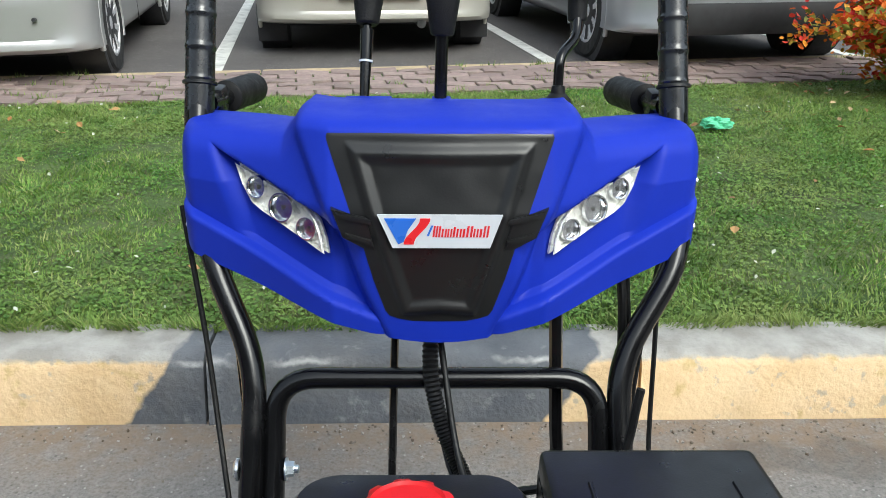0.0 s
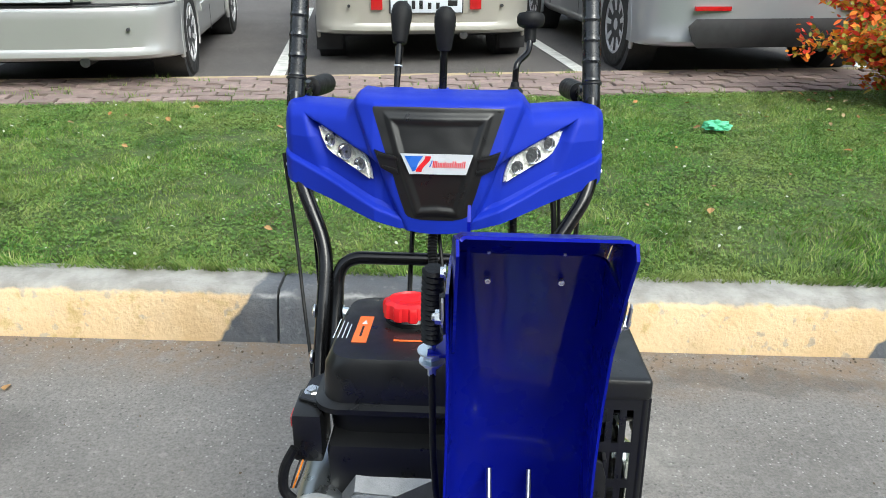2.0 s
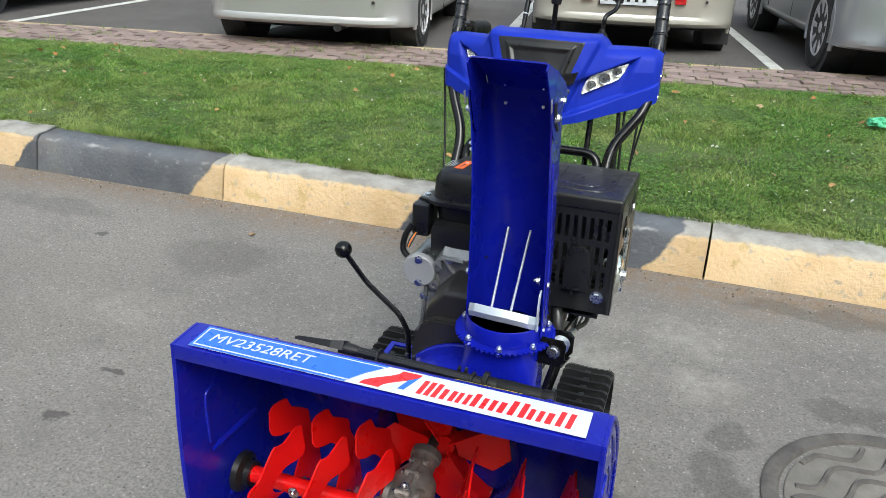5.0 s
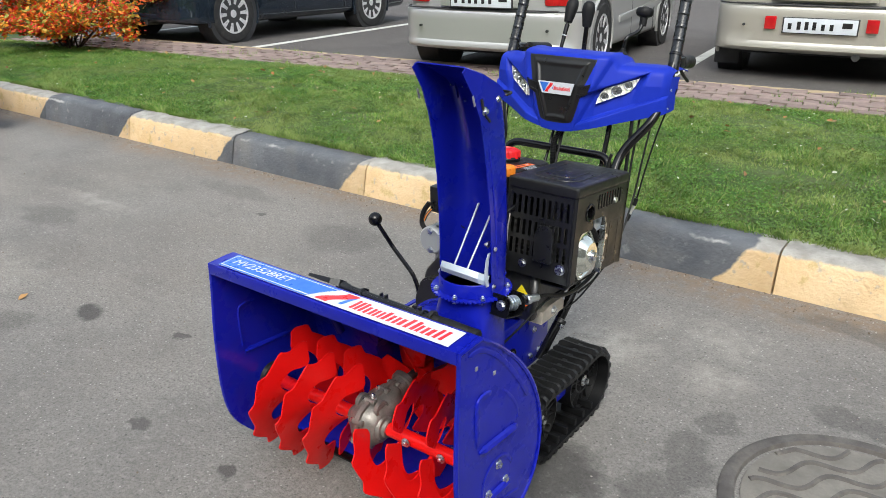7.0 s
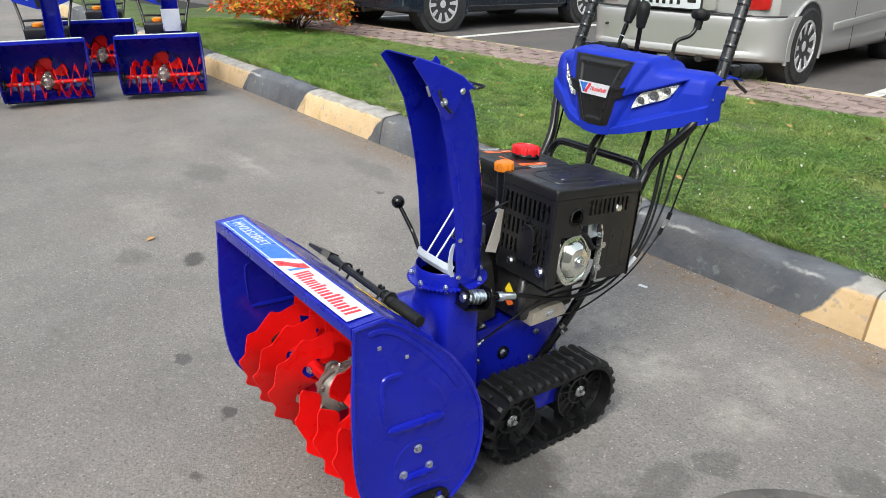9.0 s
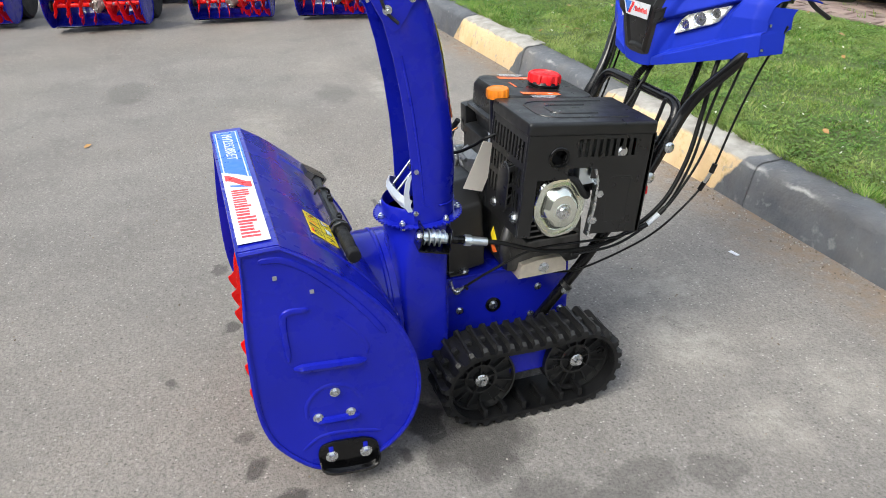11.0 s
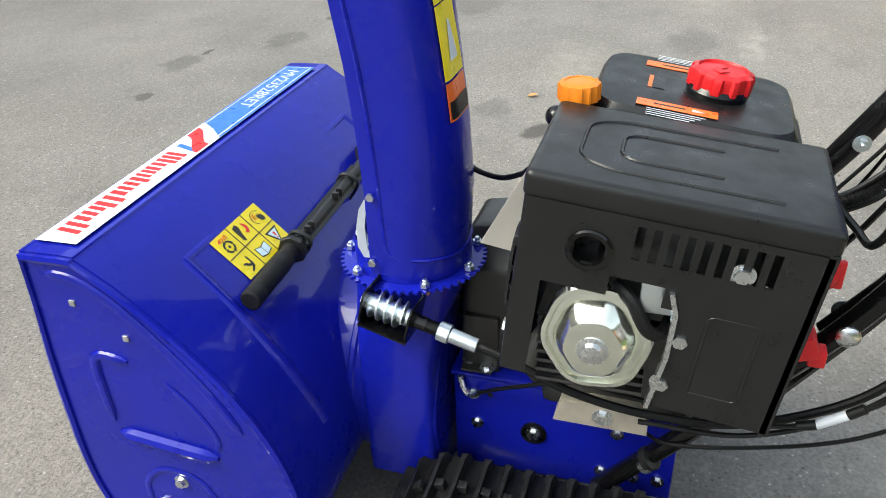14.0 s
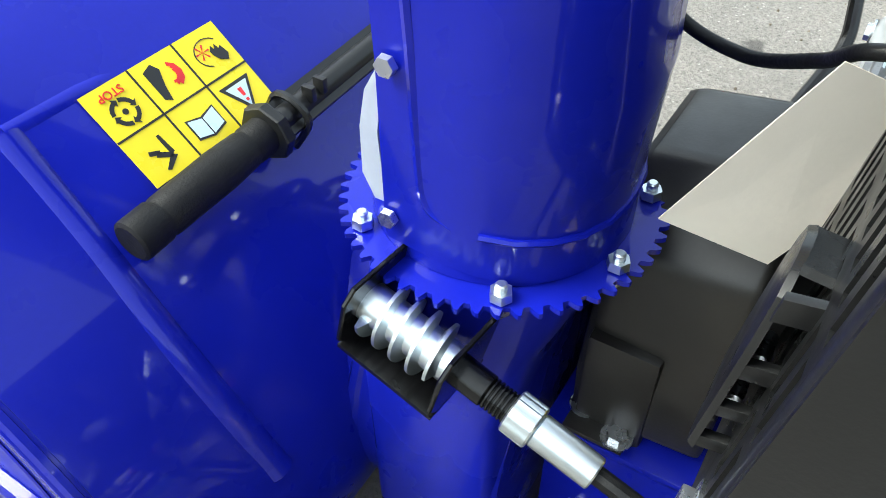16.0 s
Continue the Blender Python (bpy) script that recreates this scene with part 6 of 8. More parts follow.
def chassis(parent):
    """Blue transmission box and the black brackets on it."""
    bm = bmesh.new()
    box(bm, (0, 0.595, 0.215), (0.240, 0.32, 0.17), 0.006)
    fr = part("transmission_box", bm, BLUE, parent)
    bm = bmesh.new()
    box(bm, (0, 0.595, 0.304), (0.246, 0.326, 0.008), 0.003)
    part("top_flange", bm, BLUE, fr)
    for s in (-1, 1):
        bm = bmesh.new()
        lathe(bm, [(0.019, 0), (0.019, 0.004), (0.015, 0.005), (0.015, 0.003), (0.0, 0.003)], (s * 0.12, 0.555, 0.215), (s, 0, 0), 24)
        be = part("axle_bearing", bm, BLACK_GLOSS, fr)
        bolt(be, (s * 0.123, 0.555, 0.215), (s, 0, 0), 0.008, 0.006)
        for y, z in ((0.673, 0.241), (0.47, 0.215), (0.465, 0.27), (0.70, 0.165), (0.735, 0.165), (0.655, 0.165)):
            bolt(fr, (s * 0.12, y, z), (s, 0, 0), 0.0065, 0.005)
        for y in (0.49, 0.645):
            bm = bmesh.new()
            cyl(bm, (s * 0.1195, y, 0.272), (s * 0.1206, y, 0.272), 0.004, n=12)
            part("hole", bm, BLACK_VINYL, fr)
    bm = bmesh.new()
    box(bm, (0.0, 0.475, 0.35), (0.22, 0.05, 0.10), 0.004)
    box(bm, (0.09, 0.47, 0.315), (0.07, 0.045, 0.004), 0.001)
    part("mount_plate", bm, WARM_PLASTIC, fr)
    for p in ((0.101, 0.455, 0.317), (0.115, 0.485, 0.317), (0.085, 0.49, 0.317)):
        bolt(fr, p, (0, 0, 1), 0.008, 0.005)
    # belt cover: faceted hood in front of the engine
    bm = bmesh.new()
    out = [(-0.115, 0.20), (-0.113, 0.36), (-0.082, 0.462), (-0.040, 0.508), (0.045, 0.510), (0.092, 0.462), (0.106, 0.36), (0.106, 0.31)]
    loft(bm, [[V(x * 0.96, 0.444, z - 0.004) for x, z in out], [V(x, 0.452, z) for x, z in out], [V(x * 1.02, 0.540, z + 0.012) for x, z in out]])
    bmesh.ops.bevel(bm, geom=bm.edges[:], offset=0.007, segments=3, profile=0.6, affect="EDGES")
    part("belt_cover", bm, WARM_PLASTIC, parent, "black plastic belt cover", sharp=40)
    bm = bmesh.new()
    loft(bm, [[V(x, y, z) for x, z in ((-0.108, 0.19), (-0.106, 0.38), (-0.085, 0.435), (-0.060, 0.450), (0.030, 0.450), (0.030, 0.19))] for y in (0.425, 0.450)])
    bmesh.ops.bevel(bm, geom=[e for e in bm.edges], offset=0.005, segments=2, affect="EDGES")
    part("belt_cover_step", bm, WARM_PLASTIC, parent)
    # gear lever on its blue bracket
    bm = bmesh.new()
    slotted(bm, (-0.20, 0.42, 0.300), (1, 0, 0), (0, 1, 0), 0.075, 0.12, [(0.012, 0.012, 0.063, 0.05), (0.012, 0.062, 0.063, 0.108)], 0.004)
    part("lever_bracket", bm, BLUE, parent)
    bm = bmesh.new()
    sweep(bm, rounded_path([(-0.135, 0.48, 0.300), (-0.135, 0.48, 0.370), (-0.160, 0.490, 0.405), (-0.252, 0.517, 0.455), (-0.297, 0.501, 0.53)], 0.016), 0.0062, 10)
    lever = part("release_lever", bm, BLACK_GLOSS, parent)
    bm = bmesh.new()
    bmesh.ops.create_uvsphere(bm, u_segments=28, v_segments=18, radius=0.0195)
    bmesh.ops.translate(bm, vec=(-0.300, 0.5005, 0.536), verts=bm.verts)
    part("ball_knob", bm, BLACK_GLOSS, lever)
    return fr


def track(parent, s):
    """A rubber track with lugs round two spoked wheels; s: side."""
    hub = [(0.472, 0.107), (0.712, 0.104)]
    r0, x_in, x_out = 0.0875, 0.180, 0.298
    xc = (x_in + x_out) / 2 * s
    loop = []
    for k in range(17):
        a = radians(90 + 180 * k / 16)
        loop.append((hub[0][0] + r0 * math.cos(a), hub[0][1] + r0 * math.sin(a), a))
    n = 9
    for k in range(1, n):
        f = k / n
        loop.append((hub[0][0] + (hub[1][0] - hub[0][0]) * f, hub[0][1] - r0 + (hub[1][1] - hub[0][1]) * f, radians(270)))
    for k in range(17):
        a = radians(270 + 180 * k / 16)
        loop.append((hub[1][0] + r0 * math.cos(a), hub[1][1] + r0 * math.sin(a), a))
    for k in range(1, n):
        f = k / n
        loop.append((hub[1][0] + (hub[0][0] - hub[1][0]) * f, hub[1][1] + r0 + (hub[0][1] - hub[1][1]) * f - 0.006 * math.sin(math.pi * f), radians(90)))
    bm = bmesh.new()
    rs = []
    for y, z, a in loop:
        d = V(0, math.cos(a), math.sin(a))
        c = V(xc, y, z)
        h = (x_out - x_in) / 2
        rs.append([bm.verts.new(c + V(-h, 0, 0) - d * 0.004), bm.verts.new(c + V(-h, 0, 0) + d * 0.005), bm.verts.new(c + V(h, 0, 0) + d * 0.005), bm.verts.new(c + V(h, 0, 0) - d * 0.004)])
    for a, b in zip(rs, rs[1:] + rs[:1]):
        bridge(bm, a, b)
    belt = part("track_belt", bm, RUBBER, parent, "black rubber track with cross lugs", sharp=40)
    # evenly spaced lugs along the belt
    pts = [V(0, y, z) for y, z, _ in loop] + [V(0, loop[0][0], loop[0][1])]
    lens = [(q - p).length for p, q in zip(pts, pts[1:])]
    total, N = sum(lens), 34
    bm = bmesh.new()
    w = (x_out - x_in) / 2
    loft(bm, [[V(x, yy * k, zz) for yy, zz in ((-0.006, 0), (0.006, 0), (0.0035, hh), (-0.0035, hh))] for x, k, hh in ((-w, 1.5, 0.010), (-w * 0.86, 1.4, 0.0165), (-w * 0.72, 0.8, 0.0165), (-w * 0.1, 0.75, 0.015), (w * 0.1, 0.75, 0.015), (w * 0.72, 0.8, 0.0165), (w * 0.86, 1.4, 0.0165), (w, 1.5, 0.010))])
    box(bm, (0, 0.010, 0.006), (0.014, 0.014, 0.012), 0.002)
    me_first = None
    for i in range(N):
        t = total * i / N
        j = 0
        while t > lens[j]:
            t -= lens[j]
            j += 1
        p = pts[j].lerp(pts[j + 1], t / lens[j])
        tan = (pts[(j + 1)] - pts[j]).normalized()
        out = V(0, tan.z, -tan.y)
        mid = V(0, 0.592, 0.105)
        if out.dot(p - mid) < 0:
            out = -out
        m = Matrix.Translation(V(xc, p.y, p.z) + out * 0.0045) @ Matrix((V(1, 0, 0), out.cross(V(1, 0, 0)), out)).transposed().to_4x4()
        if me_first is None:
            me_first = part("lug", bm, WORN_RUBBER, belt)
            me_first.matrix_basis = m
        else:
            again(me_first, m, belt)
    # inner guide teeth along the bottom run
    bm = bmesh.new()
    box(bm, (0, 0, 0), (0.07, 0.012, 0.024), 0.004)
    g0 = part("guide_tooth", bm, RUBBER, belt)
    g0.matrix_basis = Matrix.Translation(V(xc + 0.02 * s, 0.47, 0.034))
    for i in range(1, 6):
        again(g0, Matrix.Translation(V(xc + 0.02 * s, 0.47 + i * 0.048, 0.034)), belt)
    for i, (y, z) in enumerate(hub):
        bm = bmesh.new()
        R = 0.0825
        c = V(s * 0.213, y, z + 0.002)
        d = V(s, 0, 0)
        lathe(bm, [(0.02, 0.0), (R, 0.0), (R, 0.052), (R * 0.95, 0.052), (R * 0.93, 0.036), (0.040, 0.036), (0.040, 0.046), (0.034, 0.046), (0.034, 0.034), (0.016, 0.036), (0.016, 0.050), (0.0, 0.050)], c, d, 40)
        wheel = part("track_wheel", bm, BLACK_PLASTIC, parent, "spoked black plastic track wheel")
        for k in range(14):
            a = 2 * math.pi * k / 14 + 0.2
            e, t_ = V(0, math.cos(a), math.sin(a)), V(0, -math.sin(a), math.cos(a))
            bm = bmesh.new()
            long = R * 0.96 if i == 0 else R * 0.98
            loft(bm, [[c + e * rr + t_ * (q * 0.0016) + d * h for q, h in ((-1, 0.034), (1, 0.034), (1, 0.047), (-1, 0.047))] for rr in (0.040 if k % 3 else 0.018, long)])
            part("spoke", bm, BLACK_PLASTIC, wheel)
        bm = bmesh.new()
        lathe(bm, [(0.0, 0.048), (0.0165, 0.050), (0.0165, 0.052), (0.010, 0.056)], c, d, 24)
        hexbolt(bm, c + d * 0.055, d, 0.0085, 0.007, False)
        part("hub_bolt", bm, ZINC, wheel)
    bm = bmesh.new()
    box(bm, (s * 0.155, 0.592, 0.107), (0.06, 0.30, 0.045), 0.008)
    part("track_frame", bm, BLACK_GLOSS, parent)
    bm = bmesh.new()
    box(bm, (s * 0.215, 0.592, 0.125), (0.07, 0.10, 0.06), 0.008)
    part("track_strut", bm, BLUE, parent)


EX0, EX1, EY0, EY1, EZ0, EZ1 = 0.094, 0.285, 0.558, 0.843, 0.446, 0.692


def engine(parent):
    """Cowled engine: black slotted cover, tank, caps, valve cover, starter."""
    en = new("engine")
    en.parent = parent
    en.matrix_parent_inverse = world_of(parent).inverted()
    # cover: side with openings
    W, H = EY1 - EY0, EZ1 - EZ0 - 0.024
    holes = []
    for i in range(9):
        u = 0.111 + i * 0.0155
        holes.append((u, 0.176, u + 0.008, 0.214))
    holes += [(0.028, 0.0, 0.168, 0.128), (0.095, 0.128, 0.150, 0.152), (0.0545, 0.1605, 0.0855, 0.1915)]
    bm = bmesh.new()
    slotted(bm, (EX1, EY0, EZ0), (0, 1, 0), (0, 0, 1), W, H, holes, -0.003)
    cover = part("muffler_cover", bm, BLACK_PLASTIC, en, "matt black slotted engine cover", sharp=20)
    holes = []
    for i in range(10):
        u = 0.014 + i * 0.0168
        holes += [(u, 0.158, u + 0.0085, 0.205), (u, 0.104, u + 0.0085, 0.144)]
        if i not in (5, 6, 7):
            holes += [(u, 0.052, u + 0.0085, 0.092)]
    bm = bmesh.new()
    slotted(bm, (EX0, EY0, EZ0), (1, 0, 0), (0, 0, 1), EX1 - EX0, H, holes, 0.003)
    part("front_grille", bm, BLACK_PLASTIC, cover, sharp=20)
    bm = bmesh.new()
    slotted(bm, (EX0, EY1, EZ0), (1, 0, 0), (0, 0, 1), EX1 - EX0, H, [], -0.003)
    slotted(bm, (EX0, EY0, EZ0 + 0.06), (0, 1, 0), (0, 0, 1), W, H - 0.06, [], 0.003)
    part("cover_back", bm, BLACK_PLASTIC, cover)
    for x, y in ((EX1 - 0.004, EY0 + 0.004), (EX1 - 0.004, EY1 - 0.004), (EX0 + 0.004, EY0 + 0.004)):
        bm = bmesh.new()
        cyl(bm, (x, y, EZ0), (x, y, EZ1 - 0.02), 0.0058, n=12)
        part("cover_edge", bm, BLACK_PLASTIC, cover)
    bm = bmesh.new()
    box(bm, ((EX0 + EX1) / 2, (EY0 + EY1) / 2, EZ1 - 0.012), (EX1 - EX0 + 0.006, W + 0.008, 0.030), 0.009, None, 4)
    lid = part("cover_lid", bm, BLACK_PLASTIC, cover)
    for k, (a, b) in enumerate(((0.030, 0.165), (0.055, 0.205))):
        bm = bmesh.new()
        xm, w2 = (EX0 + EX1) / 2, 0.075 - k * 0.0 if k else 0.050
        w2 = 0.032 if k == 0 else 0.062
        y0, y1 = EY0 + (0.075 if k == 0 else 0.035), EY0 + (0.18 if k == 0 else 0.235)
        pts = [V(xm - w2, y1, EZ1 + 0.003), V(xm - w2, y0 + w2 * 0.6, EZ1 + 0.003), V(xm - w2 * 0.7, y0 + 0.004, EZ1 + 0.003), V(xm + w2 * 0.7, y0 + 0.004, EZ1 + 0.003), V(xm + w2, y0 + w2 * 0.6, EZ1 + 0.003), V(xm + w2, y1, EZ1 + 0.003)]
        sweep(bm, rounded_path(pts, 0.03), 0.0022, 6)
        part("lid_bead", bm, BLACK_PLASTIC, lid)
    # raised square, round port, corner screws
    bm = bmesh.new()
    sweep(bm, rounded_path([(EX1 + 0.001, 0.755, 0.475), (EX1 + 0.001, 0.755, 0.575), (EX1 + 0.001, 0.805, 0.575), (EX1 + 0.001, 0.805, 0.475), (EX1 + 0.001, 0.756, 0.475)], 0.008), 0.0032, 6)
    part("pressed_square", bm, BLACK_PLASTIC, cover)
    bm = bmesh.new()
    lathe(bm, [(0.0235, -0.02), (0.0235, 0.006), (0.0215, 0.0075), (0.0175, 0.0065), (0.0165, 0.002), (0.0165, -0.03), (0.0, -0.03)], (EX1 - 0.001, 0.628, 0.622), (1, 0, 0), 28)
    part("port", bm, BLACK_GLOSS, cover)
    for y, z in ((0.772, 0.630), (0.735, 0.538), (0.729, 0.478)):
        bolt(cover, (EX1, y, z), (1, 0, 0), 0.0085, 0.005)
    bolt(cover, (0.257, EY0, 0.511 - 0.03), (0, -1, 0), 0.0095, 0.006)
    bolt(cover, (0.150, EY0, 0.475), (0, -1, 0), 0.008, 0.006)
    # hollow exhaust guard on the grille, open towards the side between its bridges
    shape = lambda k, dy: [V(0.211 + (x - 0.211) * k, EY0 - dy, 0.540 + (z - 0.540) * k) for x, z in ((0.186, 0.492), (0.184, 0.560), (0.192, 0.584), (0.205, 0.590), (0.217, 0.590), (0.232, 0.582), (0.238, 0.560), (0.238, 0.492))]
    bm = bmesh.new()
    loft(bm, [shape(1.0, 0.0105), shape(0.97, 0.0135), shape(0.86, 0.0145)])
    for pts in (((0.184, 0.492), (0.184, 0.560)), ((0.184, 0.560), (0.194, 0.585)), ((0.194, 0.585), (0.221, 0.589))):
        (x0, z0), (x1, z1) = pts
        slab(bm, [V(x0, EY0 - 0.011, z0), V(x1, EY0 - 0.011, z1), V(x1, EY0 + 0.001, z1), V(x0, EY0 + 0.001, z0)], (0.003, 0, -0.002))
    guard = part("exhaust_guard", bm, BLACK_PLASTIC, cover, sharp=40)
    for z, h in ((0.496, 0.008), (0.519, 0.007), (0.545, 0.009), (0.580, 0.012)):
        bm = bmesh.new()
        slab(bm, [V(0.232, EY0 - 0.012, z - h / 2), V(0.232, EY0 + 0.001, z - h / 2 + 0.004), V(0.232, EY0 + 0.001, z + h / 2 + 0.004), V(0.232, EY0 - 0.012, z + h / 2)], (0.005, 0, 0), 0.0012, 2)
        part("bridge_bar", bm, BLACK_PLASTIC, guard)
    for z in (0.508, 0.535):
        bm = bmesh.new()
        cyl(bm, (0.204, EY0 - 0.0055, z), (0.224, EY0 - 0.0055, z + 0.004), 0.0035, n=12, bev=0.001)
        part("inner_tube", bm, ZINC, guard)
    # the cover leans back a little and its lid falls towards the handles
    lean = Matrix.Identity(4)
    lean[1][2], lean[1][3] = 0.115, -0.115 * 0.565
    nod = Matrix.Identity(4)
    nod[2][1], nod[2][3] = -0.113, 0.0864
    for o in (cover, *cover.children_recursive):
        o.data.transform(nod @ lean)
    # inside: block, muffler and fins
    bm = bmesh.new()
    box(bm, (0.185, 0.73, 0.59), (0.13, 0.15, 0.13), 0.03)
    part("muffler", bm, DARK_STEEL, en)
    bm = bmesh.new()
    for i in range(8):
        bm = bmesh.new()
        box(bm, (0.185, 0.64, 0.44 + i * 0.013), (0.15, 0.12, 0.005), 0.001)
        part("cooling_fin", bm, DARK_STEEL, en)
    # hexagonal valve cover with a rolled rim
    c, d = V(0.262, 0.646, 0.518), V(1, 0, 0)
    def hexa(r, x, k=0.0):
        pts = []
        for q in range(6):
            a = radians(60 * q + 6)
            rr = r * (0.95 if q in (0, 3) else 0.98)
            pts.append(V(x, c.y + rr * math.cos(a), c.z + 1.12 * rr * math.sin(a)))
        return [p for p in rounded_path(pts + pts[:2], r * 0.36, 5)[1:-1]][:42]
    bm = bmesh.new()
    a = [hexa(r, x) for r, x in ((0.066, 0.256), (0.0695, 0.262), (0.0705, 0.269), (0.0675, 0.2750), (0.0620, 0.2755), (0.0590, 0.2715), (0.0530, 0.2725), (0.0420, 0.2885), (0.0360, 0.2930), (0.016, 0.2945))]
    n = min(len(q) for q in a)
    rs = loft(bm, [q[:n] for q in a], closed=True)
    vc = part("valve_cover", bm, VALVE, en, "shiny zinc hexagonal valve cover")
    bm = bmesh.new()
    lathe(bm, [(0.017, 0), (0.017, 0.002), (0.012, 0.003), (0.011, 0.009), (0.004, 0.011)], (0.294, c.y, c.z), d, 24)
    part("cover_bolt", bm, ZINC, vc)
    # bracket strip and spark plug with its lead
    bm = bmesh.new()
    loft(bm, [[V(x, y + dy, z) for x, dy in ((0.276, -0.004), (0.292, -0.004), (0.292, 0.001), (0.276, 0.001))] for y, z in ((0.708, 0.450), (0.722, 0.52), (0.726, 0.575), (0.720, 0.600))])
    part("stay", bm, ZINC, en)
    bm = bmesh.new()
    box(bm, (0.262, 0.705, 0.583), (0.030, 0.035, 0.040), 0.004)
    shield = part("plug_shield", bm, BLUE_ZINC, en)
    for i in range(6):
        bm = bmesh.new()
        box(bm, (0.276, 0.728, 0.565 + i * 0.008), (0.022, 0.016, 0.003), 0.0005)
        part("shield_fin", bm, BLUE_ZINC, shield)
    bm = bmesh.new()
    sweep(bm, curve_points([(0.262, 0.660, 0.585), (0.275, 0.680, 0.575), (0.280, 0.698, 0.545), (0.270, 0.712, 0.535), (0.250, 0.72, 0.54)], 6), 0.0075, 10)
    part("plug_lead", bm, RUBBER, en)
    # crankcase
    bm = bmesh.new()
    box(bm, (0.06, 0.665, 0.395), (0.22, 0.19, 0.15), 0.015)
    part("crankcase", bm, DARK_STEEL, en)
    bm = bmesh.new()
    loft(bm, [[V(x, y, z) for y, z in ((0.592, 0.312), (0.712, 0.312), (0.712, 0.335), (0.700, 0.350), (0.640, 0.352), (0.600, 0.345))] for x in (0.02, 0.185, 0.188)])
    part("engine_foot", bm, CAST_TAN, en, "bare cast engine foot")
    bolt(en, (0.188, 0.655, 0.330), (1, 0, 0), 0.009, 0.007)
    bm = bmesh.new()
    loft(bm, [[V(x, 0.552, z) for x, z in ((-0.135, 0.33), (-0.03, 0.33), (-0.03, 0.535), (-0.085, 0.54), (-0.125, 0.47))], [V(x, 0.58, z) for x, z in ((-0.14, 0.325), (0.05, 0.325), (0.05, 0.56), (-0.085, 0.56), (-0.135, 0.48))]])
    case = part("blower_housing", bm, CAST_GREY, en, "grey cast engine case with raised ribs")
    for pts in ([(-0.118, 0.548, 0.47), (-0.085, 0.548, 0.535), (-0.035, 0.548, 0.532)], [(-0.078, 0.548, 0.532), (-0.055, 0.548, 0.498), (-0.03, 0.548, 0.496)], [(-0.132, 0.549, 0.345), (-0.121, 0.549, 0.46)], [(-0.10, 0.549, 0.50), (-0.085, 0.549, 0.44), (-0.075, 0.549, 0.36)]):
        bm = bmesh.new()
        sweep(bm, rounded_path(pts, 0.012) if len(pts) > 2 else pts, 0.0055, 8)
        part("rib", bm, CAST_GREY, case)
    for p in ((-0.092, 0.546, 0.514), (-0.100, 0.546, 0.468)):
        bm = bmesh.new()
        lathe(bm, [(0.012, 0.0), (0.012, 0.008), (0.006, 0.009), (0.005, 0.004), (0.001, 0.004)], p, (0, -1, 0), 18)
        part("boss", bm, CAST_GREY, case)
    for p in ((-0.10, 0.55, 0.505), (-0.125, 0.55, 0.43), (-0.07, 0.55, 0.53)):
        bolt(en, p, (0, -1, 0), 0.007, 0.005, mat=BLUE_ZINC)
    bm = bmesh.new()
    box(bm, (-0.015, 0.70, 0.53), (0.22, 0.26, 0.14), 0.02)
    part("engine_shroud", bm, BLACK_PLASTIC, en)
    # starter motor
    bm = bmesh.new()
    lathe(bm, [(0.034, 0.014), (0.0365, 0.016), (0.0365, 0.115), (0.03, 0.12)], (-0.134, 0.535, 0.498), (0.0, 1, 0.0), 36)
    st = part("starter_motor", bm, STARTER, en, "cylindrical electric starter with a grey end cap")
    bm = bmesh.new()
    lathe(bm, [(0.0, 0.0), (0.035, 0.0), (0.0378, 0.003), (0.0385, 0.006), (0.0385, 0.016), (0.036, 0.0175)], (-0.134, 0.535, 0.498), (0.0, 1, 0.0), 36)
    part("end_cap", bm, GREY_PAINT, st)
    for z in (0.526, 0.470):
        bolt(st, (-0.134, 0.535, z), (0, -1, 0), 0.0062, 0.004)
    bm = bmesh.new()
    box(bm, (-0.150, 0.615, 0.598), (0.040, 0.065, 0.075), 0.006)
    part("switch_box", bm, BLACK_PLASTIC, en)
    bm = bmesh.new()
    box(bm, (-0.173, 0.62, 0.605), (0.010, 0.022, 0.018), 0.003)
    part("switch", bm, RED_PLASTIC, en)
    bm = bmesh.new()
    sweep(bm, curve_points([(-0.165, 0.575, 0.59), (-0.178, 0.565, 0.565), (-0.180, 0.558, 0.535), (-0.168, 0.555, 0.52)], 6), 0.007, 10)
    part("starter_lead", bm, RUBBER, en)
    for k, mat in enumerate((BLACK_VINYL, ORANGE_PLASTIC, BLACK_VINYL)):
        bm = bmesh.new()
        sweep(bm, curve_points([(-0.158 + k * 0.004, 0.57, 0.575), (-0.163 + k * 0.004, 0.553, 0.562), (-0.168 + k * 0.003, 0.55, 0.545)], 5), 0.0014, 6)
        part("wire", bm, mat, en)
    # tank
    bm = bmesh.new()
    x0, x1, y0, y1 = -0.132, 0.082, 0.592, 0.842
    secs = [(0.572, 0.012), (0.628, 0.004), (0.634, -0.010), (0.642, -0.010), (0.646, 0.0), (0.692, 0.003), (0.708, 0.012), (0.7095, 0.03)]
